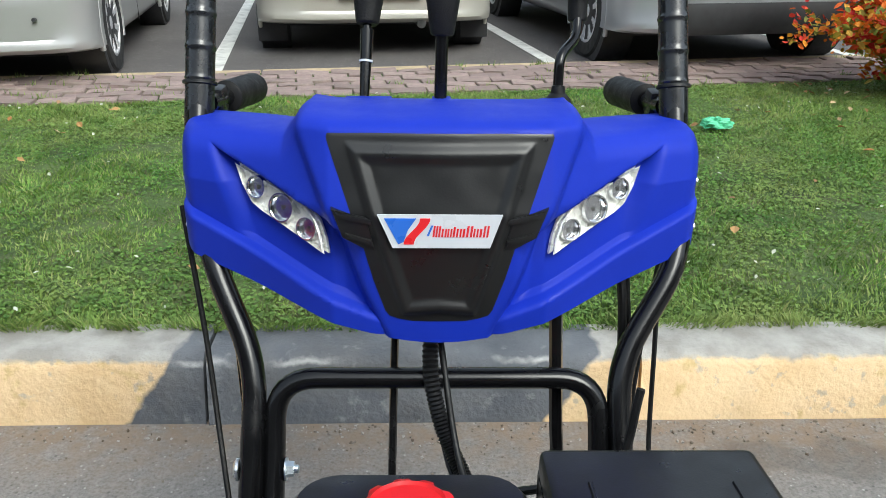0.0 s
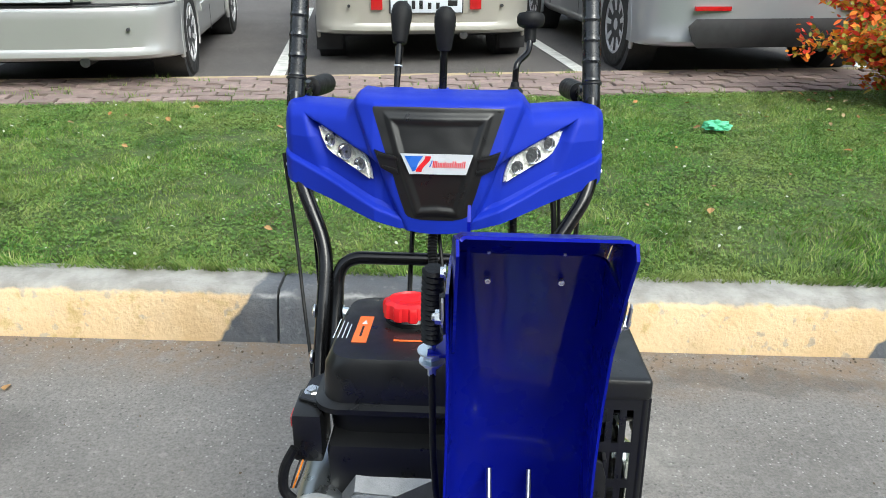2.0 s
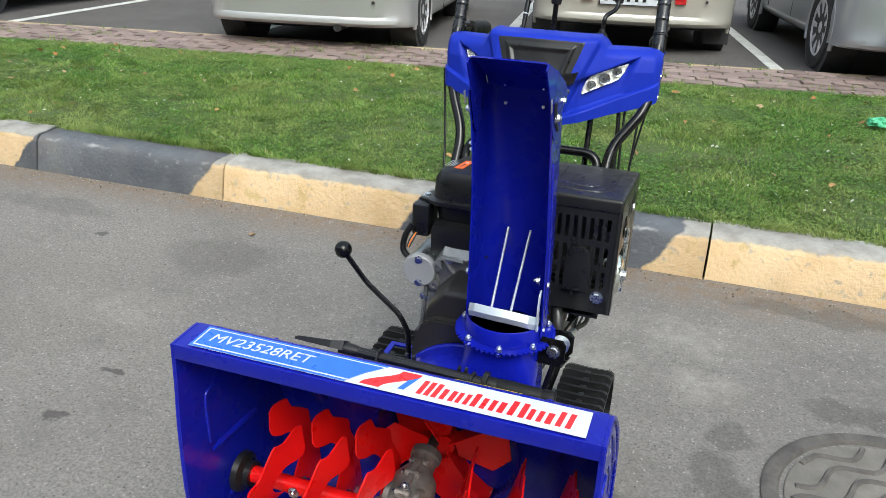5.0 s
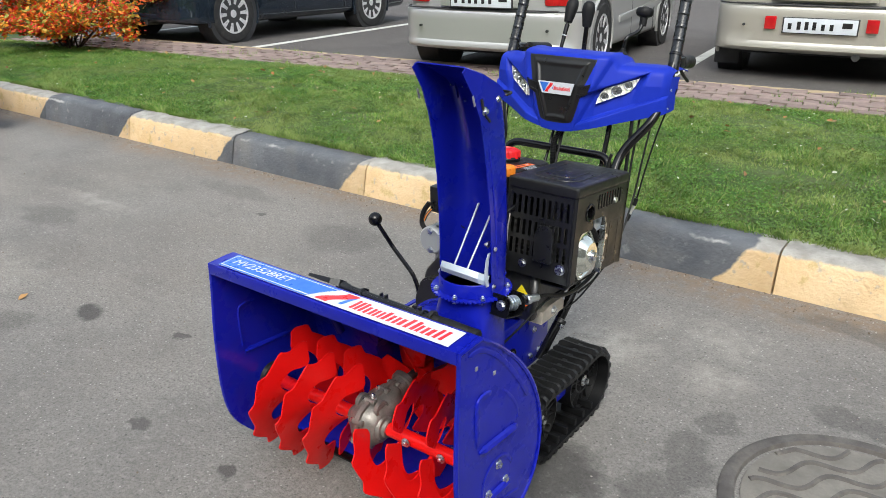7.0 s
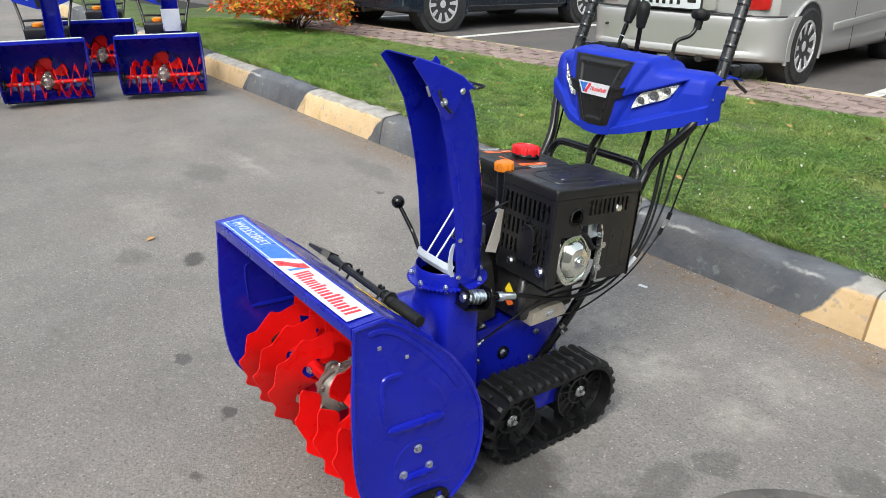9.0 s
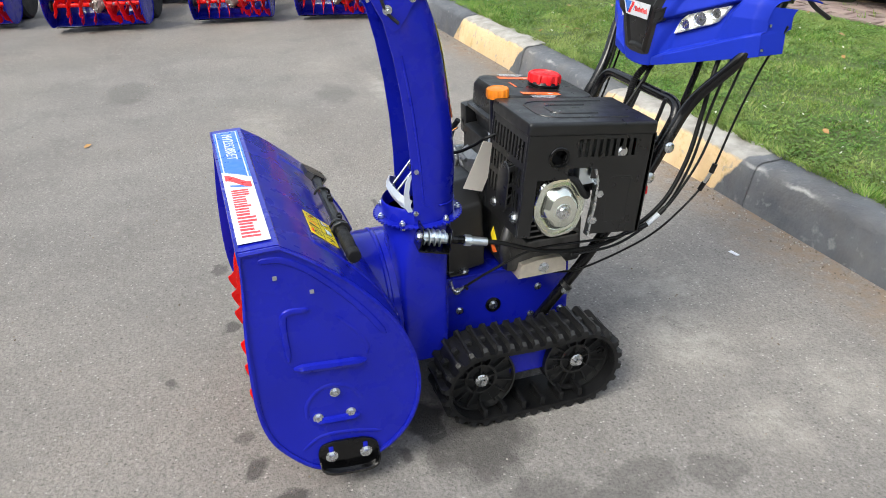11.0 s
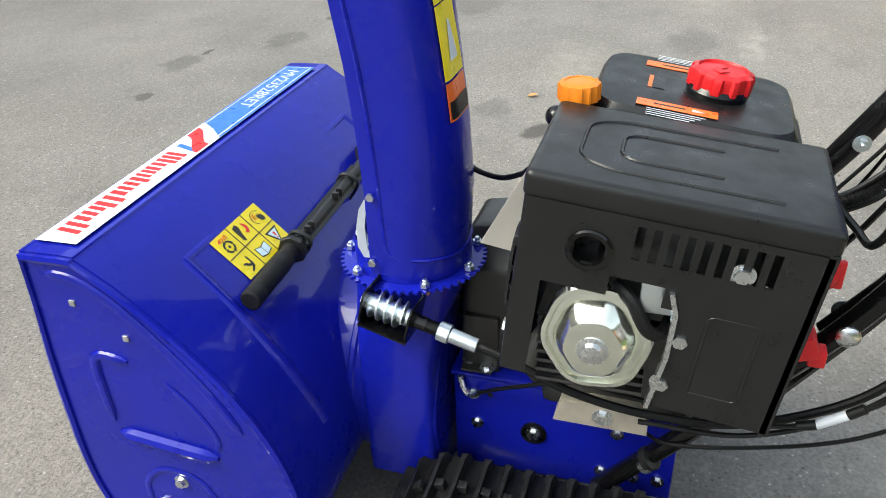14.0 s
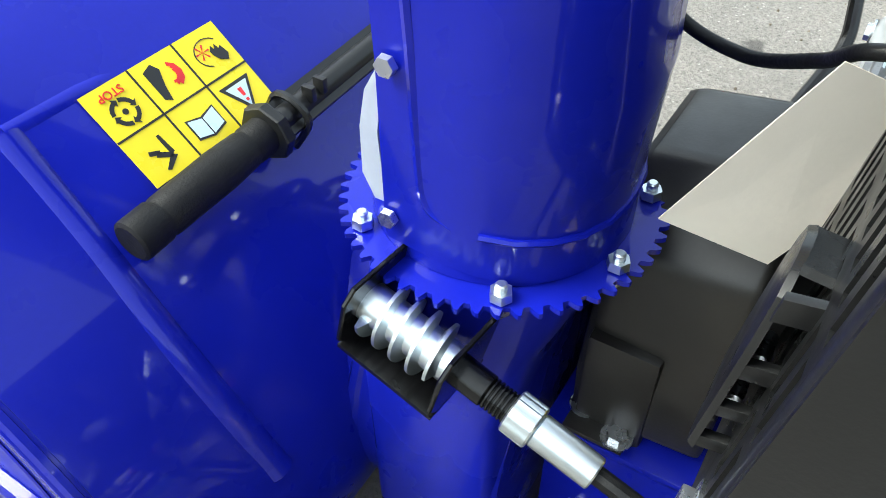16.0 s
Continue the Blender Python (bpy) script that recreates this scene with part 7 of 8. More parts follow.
    def rr(i, z, r=0.035):
        pts = []
        for cx, cy, a0 in ((x1 - i - r, y1 - i - r, 0), (x0 + i + r, y1 - i - r, 90), (x0 + i + r, y0 + i + r, 180), (x1 - i - r, y0 + i + r, 270)):
            pts += [V(cx + r * math.cos(radians(a0 + 15 * q)), cy + r * math.sin(radians(a0 + 15 * q)), z + 0.0015 - 0.14 * (cy + r * math.sin(radians(a0 + 15 * q)) - y0) * (1 if z > 0.65 else 0.4)) for q in range(7)]
        return pts
    loft(bm, [rr(i, z + 0.004) for z, i in secs])
    tank = part("fuel_tank", bm, BLACK_PLASTIC, en, "black moulded fuel tank with orange stickers", sharp=40)
    nrm = V(0, 0.14, 1).normalized()
    T = lambda x, y, k=0.0: V(x, y, 0.7150 - 0.14 * (y - y0)) + nrm * (0.0005 + k)
    bm = bmesh.new()
    lathe(bm, [(0.036, -0.012), (0.038, 0.006), (0.034, 0.012)], T(-0.024, 0.742), nrm, 32)
    part("filler_neck", bm, BLACK_GLOSS, tank)
    bm = bmesh.new()
    wob = lambda a, r: 1 + (0.045 * math.copysign(1, math.sin(a * 10)) if r > 0.036 else 0)
    lathe(bm, [(0.029, 0.006), (0.0375, 0.008), (0.038, 0.023), (0.0362, 0.028), (0.030, 0.0315), (0.0285, 0.0285), (0.0, 0.0285)], T(-0.026, 0.742), nrm, 80, wob)
    cap = part("fuel_cap", bm, RED_PLASTIC, tank, "ribbed red fuel cap")
    bm = bmesh.new()
    p0 = T(-0.026, 0.742) + nrm * 0.0295
    slab(bm, [p0 + V(-0.014, -0.008, 0), p0 + V(-0.006, 0.006, 0), p0 + V(0.002, -0.004, 0), p0 + V(0.010, 0.008, 0), p0 + V(0.016, -0.004, 0), p0 + V(0.004, -0.012, 0)], nrm * 0.0012)
    part("cap_emboss", bm, RED_PLASTIC, cap)
    for xa, xb, xt in ((-0.098, -0.078, -0.125), (0.044, 0.064, 0.070)):
        st2 = tile("warning_sticker", tank, ORANGE_VINYL, [T(xa, 0.652), T(xb, 0.652), T(xb, 0.745), T(xa, 0.745)], nrm * 0.0005)
        tile("sticker_bar", st2, BLACK_VINYL, [T(xa + 0.008, 0.672, 0.0006), T(xb - 0.009, 0.672, 0.0006), T(xb - 0.009, 0.708, 0.0006), T(xa + 0.008, 0.708, 0.0006)], nrm * 0.0003)
        tile("sticker_mark", st2, WHITE_VINYL, [T(xa + 0.006, 0.716, 0.0006), T(xb - 0.006, 0.716, 0.0006), T((xa + xb) / 2, 0.730, 0.0006)], nrm * 0.0003)
        for k in range(4):
            xx = xt + k * 0.006
            tile("sticker_bar", tank, WHITE_VINYL, [T(xx, 0.665), T(xx + 0.0013, 0.665), T(xx + 0.0013, 0.732 - 0.006 * k), T(xx, 0.732 - 0.006 * k)], nrm * 0.0005)
    s3 = tile("small_sticker", tank, BLACK_VINYL, [T(-0.042, 0.666), T(0.0, 0.666), T(0.0, 0.680), T(-0.042, 0.680)], nrm * 0.0004)
    tile("sticker_bar", s3, ORANGE_VINYL, [T(-0.042, 0.660), T(0.0, 0.660), T(0.0, 0.665), T(-0.042, 0.665)], nrm * 0.0005)
    bm = bmesh.new()
    slab(bm, [V(-0.126, 0.598, 0.638), V(-0.166, 0.618, 0.634), V(-0.160, 0.665, 0.632), V(-0.126, 0.700, 0.632)], (0, 0, 0.006), 0.0015, 1)
    part("tank_lug", bm, BLACK_PLASTIC, tank)
    bolt(tank, (-0.150, 0.632, 0.640), (-0.1, -0.1, 1), 0.0075, 0.005)
    # oil filler
    bm = bmesh.new()
    cyl(bm, (0.070, 0.587, 0.40), (0.070, 0.587, 0.712), 0.0175, n=24)
    ot = part("oil_tube", bm, BLACK_PLASTIC, en)
    bm = bmesh.new()
    wob = lambda a, r: 1 + (0.03 * math.copysign(1, math.sin(a * 12)) if r > 0.022 else 0)
    lathe(bm, [(0.0185, 0.0), (0.0245, 0.002), (0.0248, 0.018), (0.0235, 0.0215), (0.017, 0.0235), (0.016, 0.0222), (0.0, 0.0222)], (0.071, 0.587, 0.709), (0, 0, 1), 72, wob)
    part("oil_cap", bm, ORANGE_PLASTIC, ot, "ribbed orange oil filler cap")
    tile("tube_label", ot, WHITE_VINYL, [(0.064, 0.5675, 0.60), (0.076, 0.5675, 0.60), (0.076, 0.5675, 0.63), (0.064, 0.5675, 0.63)], (0, -0.0006, 0))
    # red key switch and choke at the back of the cover
    bm = bmesh.new()
    lathe(bm, [(0.012, 0), (0.016, 0.004), (0.016, 0.02), (0.010, 0.026)], (0.240, EY1, 0.615), (0, 1, 0), 20)
    box(bm, (0.24, EY1 + 0.024, 0.615), (0.008, 0.016, 0.03), 0.002)
    part("choke_knob", bm, RED_PLASTIC, en)
    bm = bmesh.new()
    box(bm, (0.230, EY1 + 0.012, 0.520), (0.03, 0.03, 0.026), 0.004, pose(0, 0, 0, 20, 0, 0))
    box(bm, (0.230, EY1 + 0.028, 0.508), (0.02, 0.018, 0.020), 0.003)
    part("throttle_knob", bm, RED_PLASTIC, en)
    # exhaust header and warning diamond under the cover
    bm = bmesh.new()
    sweep(bm, curve_points([(0.16, 0.60, 0.46), (0.175, 0.575, 0.44), (0.18, 0.56, 0.40), (0.165, 0.57, 0.36)], 6), 0.013, 12)
    part("drain_pipe", bm, DARK_STEEL, en)
    tile("hot_label", en, YELLOW_VINYL, [(0.172, 0.545, 0.415), (0.152, 0.545, 0.440), (0.135, 0.545, 0.415), (0.155, 0.545, 0.390)], (0.0006, -0.0006, 0))
    tile("hot_label", en, ORANGE_VINYL, [(0.172, 0.545, 0.385), (0.150, 0.545, 0.400), (0.135, 0.545, 0.385), (0.150, 0.545, 0.372)], (0.0006, -0.0006, 0))
    return en


# console: outline and depth of the moulded hood
def con_top(x):
    a = abs(x)
    k = min(1, max(0, (a - 0.130) / 0.026))
    k = k * k * (3 - 2 * k)
    return (0.9465 - 0.01 * a) * (1 - k) + (0.9175 - 0.06 * max(0, a - 0.15)) * k - 0.02 * max(0, (a - 0.262) / 0.026) ** 2


def con_bot(x):
    a = abs(x)
    return 0.730 + (1.9 * a * a if a < 0.06 else 0.00684 + 0.252 * (a - 0.06))


def step(x, a, b):
    k = min(1, max(0, (x - a) / (b - a)))
    return k * k * (3 - 2 * k)


def con_y(x, z):
    """Depth of the hood's face at x, z."""
    a = abs(x)
    y = 0.984 + 0.07 * (math.sqrt(a * a + 0.0016) - 0.04) * 1.25 + 0.36 * max(0, a - 0.105) + 0.012 * step(a, 0.10, 0.20) + 0.34 * max(0, z - 0.868)
    # hollow round the lamp: a sharp crest above it, a facet that rises to the ledge below
    up = 0.908 - 0.385 * (0.239 - a)
    lo = 0.765 + 0.385 * (a - 0.072)
    outer = 0.240 - 0.30 * (0.908 - z)
    inside = step(outer - a, 0.0, 0.026) * step(up - z, 0.0, 0.0045) * step(z - lo, -0.004, 0.004) * step(a, 0.070, 0.095)
    y += 0.026 * inside * (0.30 + 0.70 * step(z, lo, up + 0.012))
    # the skirt below the ledge stands proud
    skirt = step(lo - 0.003 - z, 0.0, 0.006) * step(a, 0.03, 0.07)
    # the middle body stands proud with slanted flanks
    middle = step(0.147 - 0.42 * (0.945 - z) - a, 0.0, 0.012)
    return y - 0.013 * max(skirt, middle)


def con_round(x, z):
    """How far the upper edge rolls back: tight over the middle, soft at the sides."""
    k = step(abs(x), 0.125, 0.155)
    roll = 0.009 + 0.013 * k
    return (0.010 + 0.006 * k) * max(0, (z - con_top(x) + roll) / roll) ** 3


def console(parent):
    bm = bmesh.new()
    N, M = 230, 130
    rows = []
    for i in range(N + 1):
        x = -0.271 + 0.552 * i / N
        zt, zb = con_top(x), con_bot(x)
        edge = max(0, (abs(x - 0.005) - 0.260) / 0.016)
        row = []
        for j in range(M + 1):
            z = zb + (zt - zb) * j / M
            row.append(V(x, con_y(x, z) + con_round(x, z) + 0.02 * edge ** 2, z))
        # over the top and back
        for k in range(1, 9):
            f = k / 8
            row.append(V(x, con_y(x, zt) + con_round(x, zt) + 0.02 * edge ** 2 + 0.105 * f, zt + 0.003 * math.sin(math.pi * f) - 0.012 * f * f * (0.6 if abs(x) < 0.13 else 1)))
        rows.append(row)
    sheet(bm, rows, -0.003)
    hood = part("console_hood", bm, BLUE_PLASTIC, parent, "matt blue moulded plastic console", sharp=55)
    for s in (-1, 1):
        bm = bmesh.new()
        r0 = rows[0] if s < 0 else rows[-1]
        face = r0[:M - 7]
        sheet(bm, [[p for p in face[::4]], [V(p.x + s * 0.003, p.y + 0.02, p.z - 0.006 * max(0, (p.z - 0.86) / 0.06)) for p in face[::4]], [V(p.x + s * 0.002, p.y + 0.06, p.z - 0.02 * max(0, (p.z - 0.86) / 0.06)) for p in face[::4]]], 0.003 * s)
        part("hood_side", bm, BLUE_PLASTIC, hood)
        for y, z in ((1.105, 0.855), (1.092, 0.806)):
            bolt(hood, (0.2835 if s > 0 else -0.2735, y, z), (s, 0, 0), 0.0035, 0.002, False)
    # black shield in the middle
    prof = [(0.9425, 0.1095), (0.870, 0.0845), (0.8325, 0.0725), (0.80, 0.0640), (0.766, 0.0530), (0.7605, 0.0490), (0.7575, 0.0400), (0.7550, 0.0260)]
    line = []
    for (z0, w0), (z1, w1) in zip(prof, prof[1:]):
        k = max(1, int(abs(z1 - z0) / 0.0022))
        line += [(z0 + (z1 - z0) * q / k, w0 + (w1 - w0) * q / k) for q in range(k)]
    bm = bmesh.new()
    rows = []
    for z, w in line + [prof[-1]]:
        row = []
        for q in range(-56, 57):
            x = w * q / 56
            # a soft raised rim runs round the inner panel
            inset = min(0.0855 - (0.927 - z) * 0.300 - abs(x), 0.9285 - z, z - 0.766 + 0.10 * abs(x))
            rim = step(inset, -0.004, 0.005) * step(0.017 - inset, 0.0, 0.011)
            row.append(V(x, con_y(x, z) + con_round(x, z) - 0.0035 - 0.0042 * rim, z))
        rows.append(row)
    sheet(bm, rows, 0.004)
    shield = part("centre_shield", bm, BLACK_PLASTIC, hood, "black textured plastic shield", sharp=50)
    for s in (-1, 1):
        face = lambda x, z, k: V(s * x, con_y(0.078, 0.852) + 0.05 * (x - 0.078) - k, z)
        bm = bmesh.new()
        slab(bm, [face(x, z, 0.0052) for x, z in ((0.070, 0.866), (0.0855, 0.8685), (0.1025, 0.8745), (0.0925, 0.8445), (0.0725, 0.8335), (0.062, 0.8325))], (0, 0.012, 0), 0.0012, 2)
        wing = part("shield_wing", bm, BLACK_PLASTIC, shield)
        for z in (0.8415, 0.8625):
            bm = bmesh.new()
            w = 0.0725 + 0.42 * (z - 0.8335)
            slab(bm, [face(x, zz, 0.0078) for x, zz in ((0.064, z + 0.0015), (w + 0.0135, z + 0.0085), (w + 0.0115, z + 0.0030), (0.064, z - 0.0045))], (0, 0.004, 0), 0.0016, 2)
            part("ridge", bm, BLACK_PLASTIC, wing)
    yb = con_y(0.0, 0.855) - 0.0088
    Bf = lambda x, z, k=0.0: V(x, yb - k, z)
    badge = tile("badge", shield, WHITE_VINYL, [Bf(-0.0585, 0.8725), Bf(0.0585, 0.8725), Bf(0.0475, 0.8385), Bf(-0.0445, 0.8385)], (0, -0.0012, 0), "white badge with a red and blue logo")
    tile("logo_shape", badge, SKY_VINYL, [Bf(-0.052, 0.869, 0.0013), Bf(-0.022, 0.869, 0.0013), Bf(-0.030, 0.857, 0.0013), Bf(-0.034, 0.845, 0.0013), Bf(-0.039, 0.8425, 0.0013)], (0, -0.0004, 0))
    s_shape(badge, Bf(-0.034, 0.8425, 0.0013), (1, 0, 0), (0, 0, 1), 0.025, 0.0265, RED_VINYL)
    tile("logo_shape", badge, SKY_VINYL, [Bf(-0.0125, 0.851, 0.0013), Bf(-0.0105, 0.851, 0.0013), Bf(-0.006, 0.862, 0.0013), Bf(-0.008, 0.862, 0.0013)], (0, -0.0004, 0))
    text_blocks(badge, Bf(-0.007, 0.850, 0.0013), (1, 0, 0), (0, 0, 1), 10, 0.053, 0.0115, RED_VINYL)
    # headlights
    for s in (-1, 1):
        out = [(0.209, 0.887), (0.202, 0.868), (0.192, 0.852), (0.180, 0.845), (0.150, 0.833), (0.113, 0.817), (0.1155, 0.832), (0.121, 0.847), (0.130, 0.859), (0.150, 0.867)]
        pin = lambda x, z, k: V(s * x, con_y(x, z) + k, z)
        p1, p2, p3 = pin(0.209, 0.887, -0.002), pin(0.113, 0.817, -0.002), pin(0.130, 0.859, -0.002)
        nn = (p2 - p1).cross(p3 - p1).normalized()
        nn = nn if nn.y < 0 else -nn
        flat = lambda x, z: V(s * x, p1.y + ((-(s * x - p1.x) * nn.x - (z - p1.z) * nn.z) / nn.y), z)
        pen = max(flat(x, z).y - con_y(x, z) for x, z in out + [((p[0] + q[0]) / 2, (p[1] + q[1]) / 2) for p, q in zip(out, out[1:] + out[:1])] + [(0.185, 0.868), (0.158, 0.853), (0.131, 0.838), (0.15, 0.85)])
        front = flat
        flat = lambda x, z: front(x, z) + V(0, -pen - 0.0115, 0)
        cen = sum([flat(x, z) for x, z in out], V(0, 0, 0)) / len(out)
        bm = bmesh.new()
        ol = [flat(x, z) for x, z in out]
        slab(bm, [p - nn * 0.010 for p in ol], nn * 0.0035)
        lamp = part("headlight", bm, LAMP_PLATE, hood, "headlight with three round reflectors behind clear plastic")
        bm = bmesh.new()
        inn = [cen + (p - cen) * 0.93 for p in ol]
        a = [bm.verts.new(p) for p in ol]
        b = [bm.verts.new(p - nn * 0.0062) for p in inn]
        a2 = [bm.verts.new(p + nn * 0.0015) for p in [cen + (p - cen) * 0.96 for p in ol]]
        bridge(bm, a, a2), bridge(bm, a2, b)
        part("lamp_rim", bm, LAMP_PLATE, lamp)
        for x, z, r in ((0.185, 0.868, 0.0105), (0.158, 0.853, 0.0135), (0.131, 0.838, 0.0105)):
            c0 = flat(x, z) - nn * 0.0034
            bm = bmesh.new()
            lathe(bm, [(r, 0.0), (r * 1.10, 0.0), (r * 1.10, 0.006), (r * 1.0, 0.006), (r * 0.95, 0.002), (r * 0.8, -0.0012), (r * 0.5, -0.0024), (0.0015, -0.0028)], c0, nn, 28)
            part("reflector_bowl", bm, CHROME, lamp)
            # dark block added to imitate the dark reflecting facets of the bowl
            bm = bmesh.new()
            box(bm, c0 - nn * 0.001, (0.0045, 0.0045, 0.0045), 0.0006)
            part("led", bm, DARK_STEEL, lamp)
        bm = bmesh.new()
        slab(bm, [cen + (p - cen) * 0.985 - nn * 0.001 for p in ol], nn * 0.0016)
        ln = part("lens", bm, CLEAR, lamp, "clear plastic lens")
        ln.visible_shadow = False
    # lever slots on top
    for x, y, w in ((-0.075, 1.10, 0.05), (0.003, 1.10, 0.02), (0.127, 1.10, 0.02)):
        bm = bmesh.new()
        box(bm, (x, y, con_top(x) - 0.0095), (w, 0.055, 0.010), 0.002)
        part("slot_plate", bm, BLUE_PLASTIC, hood)
    # levers
    def knob_lever(base, top, tip, rod, name):
        bm = bmesh.new()
        sweep(bm, [base, top], rod, 12)
        lv = part(name, bm, BLACK_GLOSS, parent, "black steel lever")
        d = (Vector(top) - Vector(base)).normalized()
        bm = bmesh.new()
        lathe(bm, [(0.0105, 0.0), (0.0125, 0.002), (0.0155, 0.022), (0.0185, 0.042), (0.0185, 0.055), (0.0155, 0.066), (0.009, 0.0725), (0.001, 0.074)], top, d, 24)
        part("knob", bm, FOAM, lv)
        return lv
    l1 = knob_lever((-0.082, 1.115, 0.90), (-0.077, 1.162, 1.010), None, 0.0048, "speed_lever")
    bm = bmesh.new()
    cyl(bm, (-0.0802, 1.132, 0.940), (-0.0772, 1.160, 1.005), 0.0052, 0.0072, n=14)
    part("sleeve", bm, BLACK_GLOSS, l1)
    bm = bmesh.new()
    cyl(bm, (-0.0787, 1.146, 0.9725), (-0.0786, 1.147, 0.9745), 0.0076, n=16)
    part("ring", bm, WHITE_VINYL, l1)
    knob_lever((0.001, 1.115, 0.90), (0.003, 1.128, 1.005), None, 0.0068, "gear_lever")
    bm = bmesh.new()
    sweep(bm, rounded_path([(0.127, 1.118, 0.93), (0.128, 1.130, 0.985), (0.151, 1.165, 0.998), (0.153, 1.182, 1.022)], 0.014), 0.0055, 12)
    ck = part("chute_crank", bm, BLACK_GLOSS, parent, "cranked black steel handle")
    bm = bmesh.new()
    lathe(bm, [(0.009, 0.0), (0.0105, 0.002), (0.011, 0.024), (0.021, 0.028), (0.0245, 0.034), (0.0245, 0.044), (0.021, 0.050), (0.010, 0.052), (0.009, 0.054), (0.0, 0.055)], (0.153, 1.182, 1.012), (0, 0.25, 1), 28)
    part("knob", bm, FOAM, ck)
    bm = bmesh.new()
    lathe(bm, [(0.015, 0), (0.014, 0.004), (0.008, 0.010), (0.007, 0.018)], (0.127, 1.116, 0.938), (0, 0.2, 1), 20)
    part("boot", bm, RUBBER, ck)
    return hood


def handlebar(parent):
    for s in (-1, 1):
        bm = bmesh.new()
        path = rounded_path([(s * 0.150, 0.655, 0.165), (s * 0.182, 0.745, 0.305), (s * 0.196, 0.900, 0.522), (s * 0.193, 0.998, 0.684), (s * 0.255 + 0.010, 1.058, 0.782), (s * 0.266, 1.120, 0.86), (s * 0.266, 1.160, 0.93)], 0.045)
        sweep(bm, path, 0.0130, 14)
        bar = part("handle_tube", bm, BLACK_GLOSS, parent, "bent black tubular steel")
        for y, z in ((0.945, 0.588), (0.901, 0.522)):
            bm = bmesh.new()
            lathe(bm, [(0.0125, 0.0), (0.0125, 0.003), (0.008, 0.006), (0.001, 0.007)], (s * 0.208, y, z), (s, 0, 0), 20)
            part("carriage_bolt", bm, ZINC, bar)
            bolt(bar, (s * 0.160, y, z), (-s, 0, 0), 0.0085, 0.008, True, 0.006, BLUE_ZINC)
        # ribbed sleeve of the upright lever
        bm = bmesh.new()
        p0, p1 = V(s * 0.267, 1.149, 0.896), V(s * 0.258, 1.245, 1.150)
        pts, rad = [], []
        n = 150
        for i in range(n + 1):
            f = i / n
            pts.append(p0.lerp(p1, f))
            ph = (f * 7.5) % 1
            rad.append(0.0163 + (0.0012 * math.exp(-((ph - 0.5) / 0.07) ** 2) if f > 0.2 else 0.0))
        rad[-1] = 0.012
        sweep(bm, pts, 0.017, 16, rad)
        part("ribbed_sleeve", bm, SLEEVE, bar, "black ribbed tube sleeve")
        bm = bmesh.new()
        lathe(bm, [(0.0165, 0), (0.0190, 0.001), (0.0190, 0.004), (0.0165, 0.005)], p0 + (p1 - p0) * 0.18, p1 - p0, 24)
        part("clamp_band", bm, BLACK_PLASTIC, bar)
        # rear grip with its clamp and lever
        g0, g1 = V(s * 0.262, 1.180, 0.918), V(s * 0.242, 1.368, 0.892)
        bm = bmesh.new()
        sweep(bm, [g0, g0.lerp(g1, 0.35)], 0.011, 12)
        part("grip_stub", bm, BLACK_GLOSS, bar)
        bm = bmesh.new()
        lathe(bm, [(0.013, 0.0), (0.0195, 0.003), (0.0200, 0.104), (0.0185, 0.110), (0.012, 0.112)], g0.lerp(g1, 0.30), g1 - g0, 24)
        part("grip", bm, FOAM, bar, "black foam handle grip")
        bm = bmesh.new()
        box(bm, g0 + V(0, 0.030, -0.004), (0.026, 0.03, 0.032), 0.006)
        part("clamp", bm, BLACK_PLASTIC, bar)
        bm = bmesh.new()
        sweep(bm, curve_points([g0 + V(s * 0.005, 0.02, -0.01), g0 + V(s * 0.008, 0.04, -0.035), g0 + V(s * 0.010, 0.085, -0.065)], 5), 0.005, 8)
        part("trigger", bm, BLACK_PLASTIC, bar)
        bm = bmesh.new()
        cyl(bm, g0 + V(0, -0.02, 0.0), g0 + V(0, 0.03, 0.0), 0.0045, n=10)
        part("clamp_bolt", bm, ZINC, bar)
    bm = bmesh.new()
    sweep(bm, rounded_path([(-0.172, 0.885, 0.50), (-0.172, 0.948, 0.588), (-0.172, 0.990, 0.672), (0.172, 0.990, 0.672), (0.172, 0.948, 0.588), (0.172, 0.885, 0.50)], 0.055, 8), 0.0115, 14)
    part("cross_bar", bm, BLACK_GLOSS, parent, "bent black cross tube")
    # lower lugs and clips
    for s in (-1, 1):
        bm = bmesh.new()
        lathe(bm, [(0.0135, 0), (0.0165, 0.001), (0.0165, 0.012), (0.0135, 0.013)], (s * 0.176, 0.715, 0.26), (s * 0.2, 0.7, 0.7), 16)
        part("tube_clip", bm, BLACK_PLASTIC, parent)
        bolt(parent, (s * 0.185, 0.715, 0.255), (s, -0.2, 0), 0.007, 0.005)


